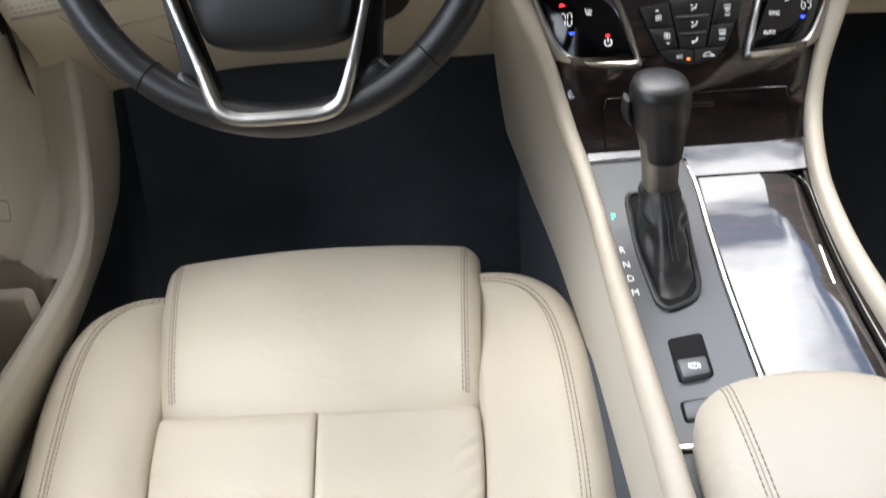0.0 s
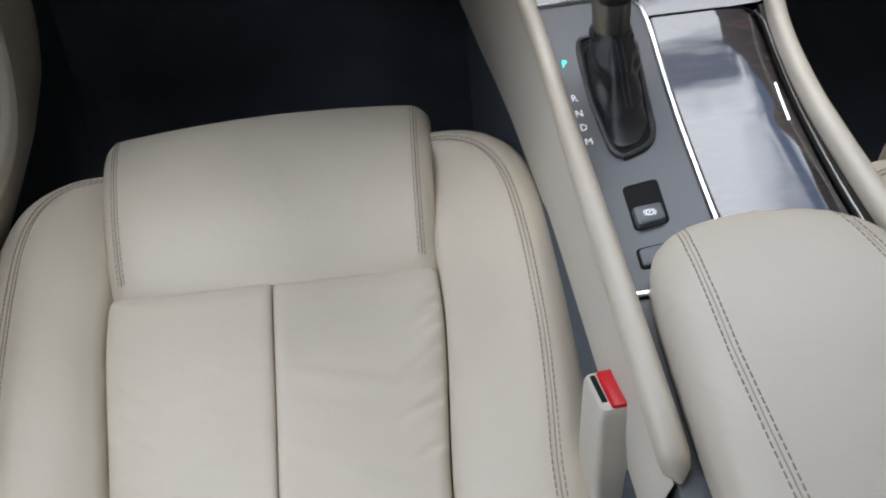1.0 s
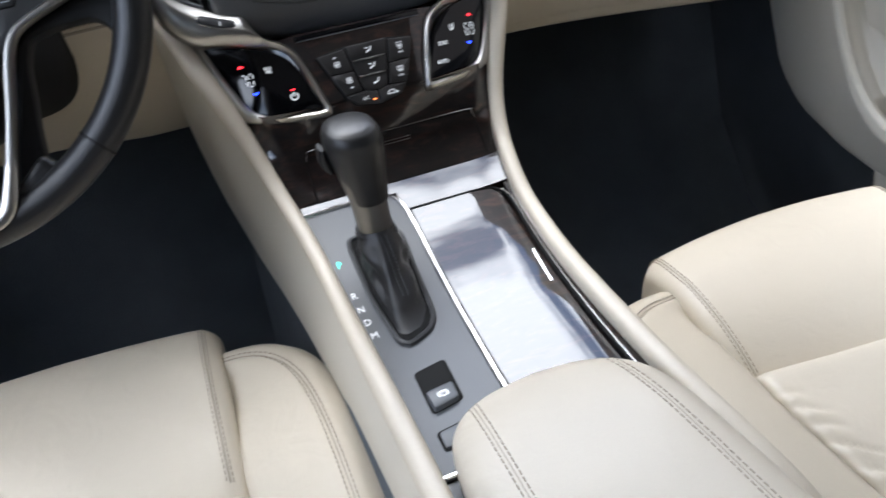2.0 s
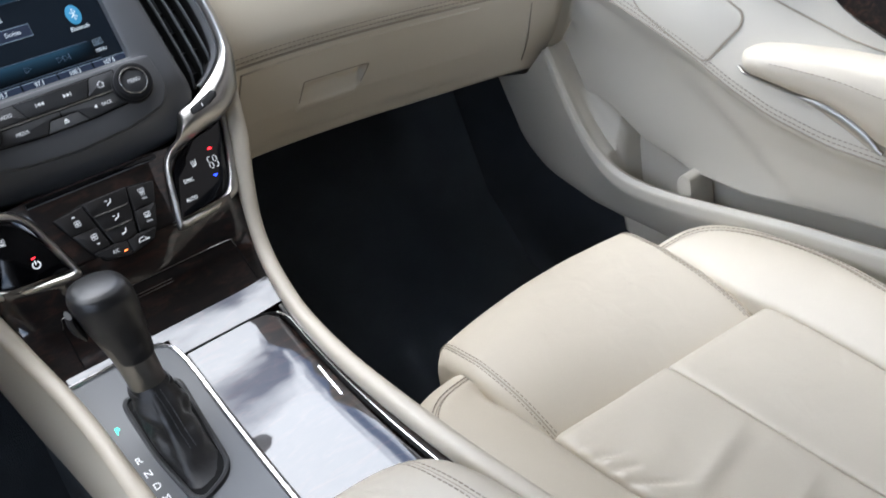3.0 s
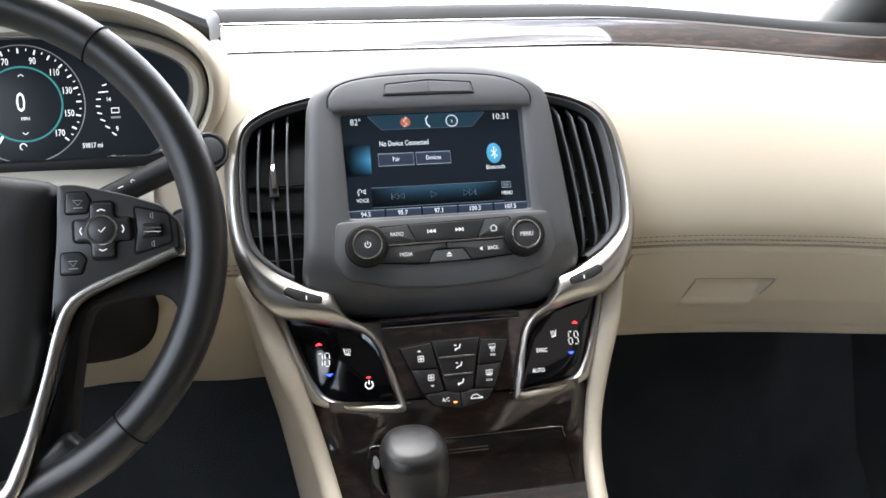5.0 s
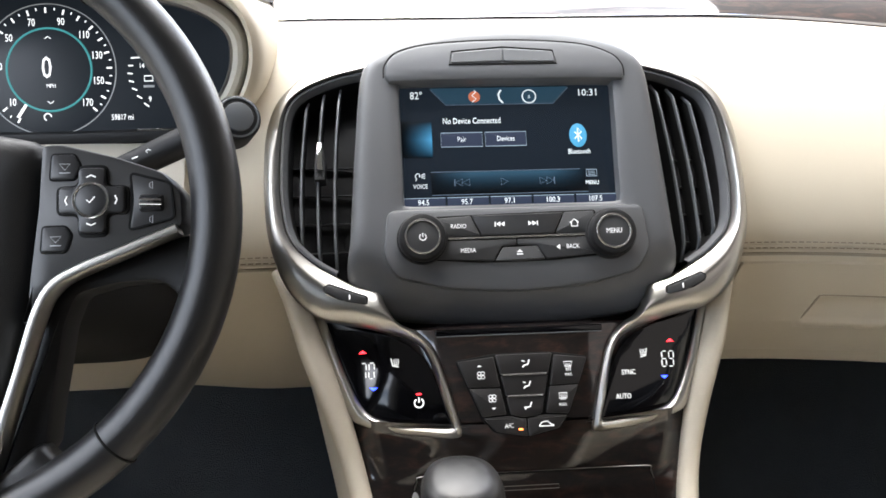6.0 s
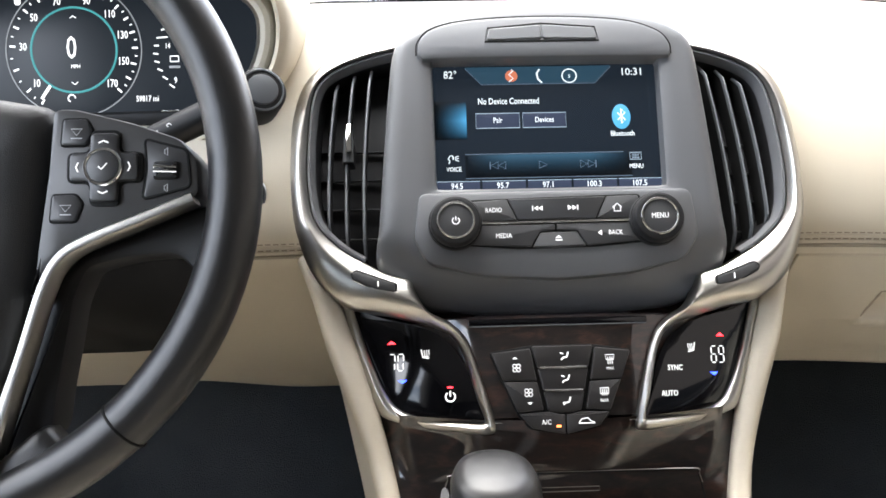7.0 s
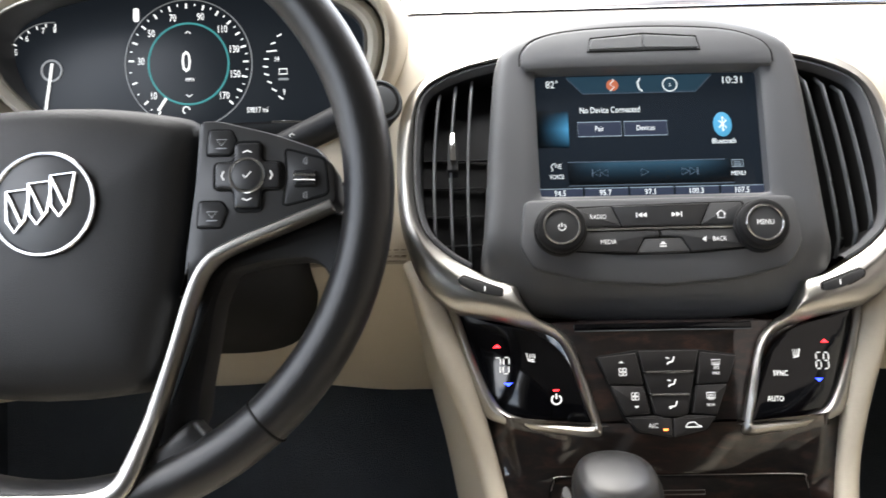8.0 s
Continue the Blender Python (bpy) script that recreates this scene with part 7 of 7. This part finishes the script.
def side_vent():
    v = thing("side_air_vent", on_pad(0.65, 0.80, 0), "round-cornered dash end vent with level slats", "air vent")
    out = resample(spline([(*p, 0) for p in [(0.642, 0.893), (0.628, 0.883), (0.618, 0.868), (0.616, 0.855), (0.619, 0.841), (0.628, 0.831), (0.646, 0.820), (0.676, 0.812), (0.712, 0.806), (0.739, 0.801), (0.750, 0.815), (0.756, 0.845), (0.752, 0.866), (0.70, 0.881)]], 5, True), 64, True)
    hole = resample(spline([(*p, 0) for p in [(0.648, 0.886), (0.636, 0.876), (0.6295, 0.866), (0.629, 0.856), (0.632, 0.846), (0.641, 0.836), (0.656, 0.829), (0.682, 0.822), (0.703, 0.817), (0.710, 0.816), (0.7155, 0.824), (0.729, 0.845), (0.738, 0.862), (0.70, 0.874)]], 5, True), 64, True)
    rows = [[on_pad(p.x, p.y, -0.001) for p in out], [on_pad(p.x, p.y, 0.003) for p in out], [on_pad(*p.lerp(q, 0.15).xy, 0.0048) for p, q in zip(out, hole)], [on_pad(*p.lerp(q, 0.85).xy, 0.0052) for p, q in zip(out, hole)], [on_pad(p.x, p.y, 0.0040) for p in hole], [on_pad(p.x, p.y, 0.0012) for p in hole]]
    part("frame", skin(rows), CREAM, v, "cream frame")
    part("frame_gap", sweep([on_pad(p.x, p.y, 0.0006) for p in out[:40]], oval(0.0010, 0.0010, 6), up=(-0.3, -0.8, 0.4)), SEAM, v)
    bm = bmesh.new()
    vs = [bm.verts.new(on_pad(p.x, p.y, 0.0018)) for p in hole]
    c = bm.verts.new(on_pad(0.675, 0.85, 0.0018))
    for i in range(len(vs)):
        bm.faces.new((vs[i], vs[(i + 1) % len(vs)], c))
    part("cavity", bm, RUBBER, v, "black cavity")
    for a, b in (((0.641, 0.8785), (0.7335, 0.853)), ((0.630, 0.863), (0.7255, 0.839)), ((0.636, 0.844), (0.717, 0.8265))):
        part("slat", sweep([on_pad(a[0] + (b[0] - a[0]) * t, a[1] + (b[1] - a[1]) * t, 0.0045) for t in np.linspace(0, 1, 9)], [(-0.0012, -0.004), (0.0012, -0.004), (0.0012, 0.0012), (0.0, 0.0018), (-0.0012, 0.0012)], up=(-0.3, -0.8, 0.4)), BRIGHT, v, "satin silver slat")
    part("vent_tab", sweep([on_pad(x, 0.8575 - 0.22 * (x - 0.668), 0.0075) for x in np.linspace(0.664, 0.698, 7)], lambda t: oval(0.0045 * (0.35 + 0.65 * math.sin(math.pi * t)), 0.003, 10)), CHROME, v, "chrome tab")
    part("flow_wheel", sweep([on_pad(0.7455 - 0.55 * (0.843 - z), z, 0.0052) for z in np.linspace(0.843, 0.817, 7)], lambda t: oval(0.0042, 0.0005 + 0.0030 * math.sin(math.pi * t), 10), up=(-0.3, -0.8, 0.4)), CREAM, v, "cream thumb wheel")


glove_box()
side_vent()


# ---- doors ----
GAP = [(0.573, 0.732), (0.586, 0.681), (0.629, 0.603), (0.662, 0.564), (0.697, 0.531), (0.777, 0.518)]
D_BELT = [(-0.51, 0.627), (0.013, 0.648), (0.154, 0.683), (0.259, 0.743), (0.358, 0.794), (0.452, 0.831), (0.599, 0.868)]
D_MID = [(-0.51, 0.543), (0.013, 0.564), (0.17, 0.589), (0.274, 0.637), (0.358, 0.69), (0.452, 0.734), (0.599, 0.784)]
D_SEAM = [(-0.51, 0.433), (0.013, 0.453), (0.135, 0.474), (0.212, 0.489), (0.283, 0.514), (0.337, 0.543), (0.4, 0.585), (0.484, 0.63), (0.583, 0.679), (0.641, 0.711)]
D_RIM = [(-0.51, 0.35), (0.013, 0.363), (0.135, 0.371), (0.252, 0.377), (0.358, 0.376), (0.426, 0.376), (0.484, 0.38), (0.527, 0.389), (0.559, 0.407), (0.587, 0.437), (0.615, 0.486), (0.638, 0.548), (0.662, 0.606)]
D_INNER = [(-0.51, 0.352), (0.013, 0.364), (0.193, 0.373), (0.334, 0.382), (0.437, 0.397), (0.516, 0.428), (0.588, 0.484), (0.694, 0.545)]
D_LOW = [(-0.51, 0.24), (0.222, 0.259), (0.411, 0.274), (0.531, 0.294), (0.62, 0.313), (0.708, 0.347), (0.751, 0.388), (0.773, 0.43), (0.781, 0.48)]


def soft(table, y, r=0.012):
    return sum(interp(table, y + d) for d in (-r, -r / 2, 0, r / 2, r)) / 5


D_INNER_W = [(-0.51, 0.40), (0.20, 0.455), (0.30, 0.485), (0.36, 0.490), (0.405, 0.472), (0.44, 0.448), (0.462, 0.425), (0.477, 0.398), (0.56, 0.43), (0.694, 0.545)]


def door_column(y, side=1):
    """Heights and depths of the door's face at y, from the belt down."""
    g = interp(GAP, y) if y > 0.575 else 9.0
    seam, rim, low = soft(D_SEAM, y), soft(D_RIM, y, 0.016), soft(D_LOW, y)
    belt, mid = soft(D_BELT, y), soft(D_MID, y)
    mid, belt = max(mid, seam + 0.02), max(belt, seam + 0.04)
    inner = max(min(soft(D_INNER if side > 0 else D_INNER_W, y), seam - 0.035), rim + 0.006)
    e = (seam + inner) / 2
    deep = 1 - (smooth01(0.550, 0.560, y) if side > 0 else smooth01(0.474, 0.484, y))
    near = 1 - 0.72 * smooth01(0.40, 0.56, y)
    rows = [(belt, 0.050 * near), (belt * 0.6 + mid * 0.4, 0.044 * near), (mid, 0.030 * near), (mid * 0.5 + seam * 0.5, 0.010 * near), (seam + 0.008, -0.006), (seam, -0.007), (seam - 0.008, -0.003), (seam * 0.75 + e * 0.25 - 0.004, 0.012), (e, 0.024), (inner + 0.004, 0.024), (inner, 0.0255), (inner - 0.003, 0.027 + 0.035 * deep), (rim - 0.002 - 0.12 * deep, 0.018 + 0.040 * deep), (rim - 0.002 - 0.12 * deep, 0.010), (rim - 0.004, 0.000), (rim, -0.009), (rim - 0.006, -0.016), (rim - 0.022, -0.018), ((rim + low) / 2, -0.008), (low + 0.01, 0.006), (low, 0.014)]
    return [(min(z, g), x) for z, x in rows]


CREASE = [(0.388, 0.269), (0.459, 0.335), (0.516, 0.387), (0.58, 0.454), (0.624, 0.572)]


def door(side, nominal, shift, rise, label):
    d = thing("car_door", (side * nominal, 0.2 + shift, 0.25), label, "car door", "front doors")
    rows = []
    cup = [Vector((p.x, p.y)) for p in spline([(*p, 0) for p in [(0.364, 0.772), (0.3585, 0.724), (0.343, 0.706), (0.306, 0.682), (0.284, 0.672), (0.2745, 0.680), (0.277, 0.702), (0.291, 0.722), (0.312, 0.742), (0.336, 0.764)]], 5, True)]

    def inside(y, z, poly):
        odd = False
        for p, q in zip(poly, poly[1:] + poly[:1]):
            if (p.y > z) != (q.y > z) and y < p.x + (q.x - p.x) * (z - p.y) / (q.y - p.y):
                odd = not odd
        return odd

    hole = inset(cup, 0.003)
    gy = list(np.linspace(0.779, -0.5, 230))
    bm = bmesh.new()
    grid = []
    for y in gy:
        edge = [Vector((x, z)) for z, x in door_column(y, side)]
        col = [p.lerp(q, k / 4) for p, q in zip(edge, edge[1:]) for k in range(4)] + [edge[-1]]
        line = []
        for p in col:
            ahead = smooth01(-0.004, 0.018, y - interp(CREASE, p.y)) * (1 - smooth01(0.55, 0.62, p.y)) * smooth01(soft(D_RIM, y) + 0.004, soft(D_RIM, y) + 0.03, p.y) if p.x > -0.004 else 0.0
            line.append((y, p.y, bm.verts.new((side * (nominal + p.x + 0.010 * ahead * (1 - smooth01(0.56, 0.66, y))), y + shift, p.y + rise))))
        grid.append(line)
    for a, b in zip(grid, grid[1:]):
        for j in range(len(a) - 1):
            if not inside((a[j][0] + b[j][0]) / 2, (a[j][1] + a[j + 1][1]) / 2, hole) or a[j][1] < 0.6:
                bm.faces.new((a[j][2], a[j + 1][2], b[j + 1][2], b[j][2]))
    part("trim_panel", bm, CREAM, d, "cream moulded door trim", angle=60)

    def on_door(y, z, o):
        col = sorted((a, b) for a, b in door_column(y, side)[:11])
        return Vector((side * (nominal + interp(col, z) - o), y + shift, z + rise))

    n = Vector((-side, 0, 0.2))
    for dz in (0.007, 0.0125):
        pts = [on_door(y, soft(D_SEAM, y) + dz, 0.0012) for y in np.linspace(0.56, 0.0, 60)]
        dashes(pts, THREAD, d, up=n, r=0.0006)
    part("seam", sweep([on_door(y, soft(D_SEAM, y) + 0.001, 0.0004) for y in np.linspace(0.56, -0.1, 60)], oval(0.0011, 0.0009, 6), up=n), SEAM, d)
    # dark sill above a glossy burl spear and its bright line
    rows = []
    for y in np.linspace(0.56, -0.5, 50):
        b = soft(D_BELT, y)
        rows.append([Vector((side * (nominal + 0.048), y + shift, rise + b - 0.004)), Vector((side * (nominal + 0.043), y + shift, rise + b + 0.004)), Vector((side * (nominal + 0.052), y + shift, rise + b + 0.03)), Vector((side * (nominal + 0.08), y + shift, rise + b + 0.055)), Vector((side * (nominal + 0.13), y + shift, rise + b + 0.06))])
    part("window_sill", skin(rows, closed=False), BLACK, d, "black padded window sill")
    part("sill_line", sweep([Vector((side * (nominal + 0.042), y + shift, rise + soft(D_BELT, y))) for y in np.linspace(0.42, -0.5, 50)], oval(0.0022, 0.0028, 8), up=n), CHROME, d, "bright line below the sill")
    rows = []
    for y in np.linspace(0.358, -0.5, 50):
        hi = soft(D_BELT, y) - 0.004
        lo = hi - 0.082 * smooth01(0.358, 0.197, y) ** 0.8
        rows.append([on_door(y, hi + (lo - hi) * t, 0.0045 * math.sin(math.pi * min(1, max(0.06, t))) ** 0.4 + 0.001) for t in (0, 0.05, 0.3, 0.6, 0.95, 1.0)])
    part("burl_spear", skin(rows, closed=False), WOOD, d, "glossy dark burl spear")
    # moulded line round the handle
    line = [(0.423, 0.784), (0.403, 0.744), (0.379, 0.702), (0.342, 0.673), (0.29, 0.643), (0.233, 0.617), (0.197, 0.602), (0.138, 0.585), (0.013, 0.556)]
    part("panel_groove", sweep([on_door(p.x, p.y, 0.0008) for p in spline([(*p, 0) for p in line], 5)], oval(0.0013, 0.0009, 6), up=n), SEAM, d)
    # inner handle in its cup
    bowl = []
    for k, w in ((0.0, 0.0022), (0.003, 0.0024), (0.006, -0.002), (0.009, -0.014), (0.014, -0.024)):
        bowl.append([on_door(p.x, p.y, w) for p in inset(cup, k)])
    wide = [on_door(p.x, p.y, -0.001) for p in inset(cup, -0.006)]
    h = part("handle_cup", skin([wide, [on_door(p.x, p.y, 0.0016) for p in inset(cup, -0.004)]] + bowl, cap1=True), CREAM, d, "hollow cream cup behind the handle", angle=50)
    lever = [(0.350, 0.7235), (0.314, 0.7030), (0.285, 0.6865), (0.277, 0.6865), (0.2655, 0.6770), (0.2612, 0.6520), (0.2660, 0.6500), (0.277, 0.6705), (0.286, 0.6785), (0.305, 0.6910), (0.329, 0.7070), (0.348, 0.7195)]
    part("lever", plate(rounded([Vector(p) for p in lever], 0.0025, 3), -0.003, 0.012, 0.0030, on_door), DARK_CHROME, h, "chrome inside door lever")
    part("lock_key", plate(rounded([(0.392, 0.734), (0.379, 0.735), (0.37, 0.702), (0.379, 0.695)], 0.004, 3), -0.004, 0.0012, 0.0008, on_door), CREAM, d, "small cream lock key")
    # switch plate
    sp = rounded([(0.461, 0.709), (0.429, 0.698), (0.332, 0.633), (0.331, 0.619), (0.372, 0.575), (0.387, 0.582), (0.473, 0.637), (0.486, 0.656)], 0.012, 4)
    part("plate_groove", wire(on_door, [(p.x, p.y) for p in sp], 0.0010, 0.0012, closed=True), SEAM, d)
    pl = part("switch_plate", plate([(p.x, p.y) for p in inset(sp, 0.0015)], -0.004, 0.0014, 0.0010, on_door), CREAM, d, "cream switch plate")
    part("window_switch", plate(rounded([(0.457, 0.679), (0.443, 0.687), (0.409, 0.659), (0.422, 0.65)], 0.002, 2), 0.0, 0.0040, 0.0012, on_door), GREY_BTN, pl, "dark window switch")
    part("switch_face", plate(rounded([(0.453, 0.678), (0.443, 0.683), (0.429, 0.672), (0.439, 0.666)], 0.002, 2), 0.003, 0.0050, 0.0008, on_door), GREY_PLATE, pl, "satin switch tip")
    part("switch_mark", disc(on_door, 0.4240, 0.6600, 0.0016, 0.003, 0.0045, 0.0002, 10), WHITE_INK, pl)
    # padded pull with a bright underline
    def on_pull(y, z, o):
        return Vector((side * (nominal - 0.004 - o), y + shift, z + rise))

    top = [(-0.301, 0.55), (0.013, 0.572), (0.133, 0.584), (0.20, 0.592), (0.263, 0.598), (0.300, 0.599), (0.313, 0.597), (0.328, 0.589)]
    bot = [(-0.301, 0.47), (0.013, 0.486), (0.13, 0.492), (0.151, 0.499), (0.167, 0.515), (0.189, 0.530), (0.215, 0.541), (0.253, 0.551), (0.292, 0.563), (0.318, 0.5705), (0.328, 0.577)]
    rows = []
    for y in list(np.linspace(0.3285, 0.30, 8)) + list(np.linspace(0.295, -0.3, 60)):
        a, b = soft(top, y, 0.006), soft(bot, y, 0.006)
        e = math.sqrt(min(1.0, max(0.01, (0.3288 - y) / 0.024)))
        rows.append([on_pull(y, a + (b - a) * t, -0.022 + (0.022 + o) * e) for t, o in ((-0.03, -0.03), (0, 0.0), (0.12, 0.012), (0.4, 0.019), (0.7, 0.018), (0.92, 0.010), (1.0, -0.002), (1.1, -0.03))])
    arm = part("armrest", skin(rows, closed=False), LEATHER, d, "cream padded armrest", angle=70)
    part("underline", sweep([on_pull(y, soft(bot, y, 0.006) - 0.0015 - 0.004 * smooth01(0.24, 0.18, y), 0.006 - 0.006 * smooth01(0.315, 0.326, y)) for y in np.linspace(0.326, 0.146, 40)], lambda t: oval(0.0020 + 0.0050 * smooth01(0.4, 0.75, t) * (1 - 0.8 * smooth01(0.88, 1, t)), 0.003, 10), up=n), SILVER, arm, "satin underline of the pull")
    dashes([on_pull(y, soft(top, y) * 0.72 + soft(bot, y) * 0.28, 0.0172) for y in np.linspace(0.275, 0.0, 30)], THREAD, arm, up=n, r=0.0006)
    # divider in the pocket
    dv = [(0.442, 0.30), (0.441, 0.392), (0.430, 0.402), (0.418, 0.396), (0.414, 0.30)]
    part("pocket_divider", plate(rounded(dv, 0.004, 3), -0.055, -0.006, 0.002, lambda y, z, o: Vector((side * (nominal - o), y + shift, z + rise))), CREAM, d, "cream divider in the door pocket")
    if side < 0:
        o = rounded([Vector(p) for p in ((0.469, 0.488), (0.502, 0.468), (0.493, 0.448), (0.458, 0.469))], 0.006, 3)
        flush = lambda y, z, w: on_door(y, z, w - 0.0098)
        part("blank_cover", plate([(p.x, p.y) for p in o], -0.006, 0.0012, 0.0008, flush), CREAM, d, "small square cover")
        part("cover_groove", wire(flush, [(p.x, p.y) for p in o], 0.0008, 0.0010, closed=True), SEAM, d)
    return d


door(1, 0.700, 0.0, 0.0, "cream passenger door trim with burl spear and chrome lever")
door(-1, 0.702, 0.035, 0.028, "cream driver's door trim with deep pocket")
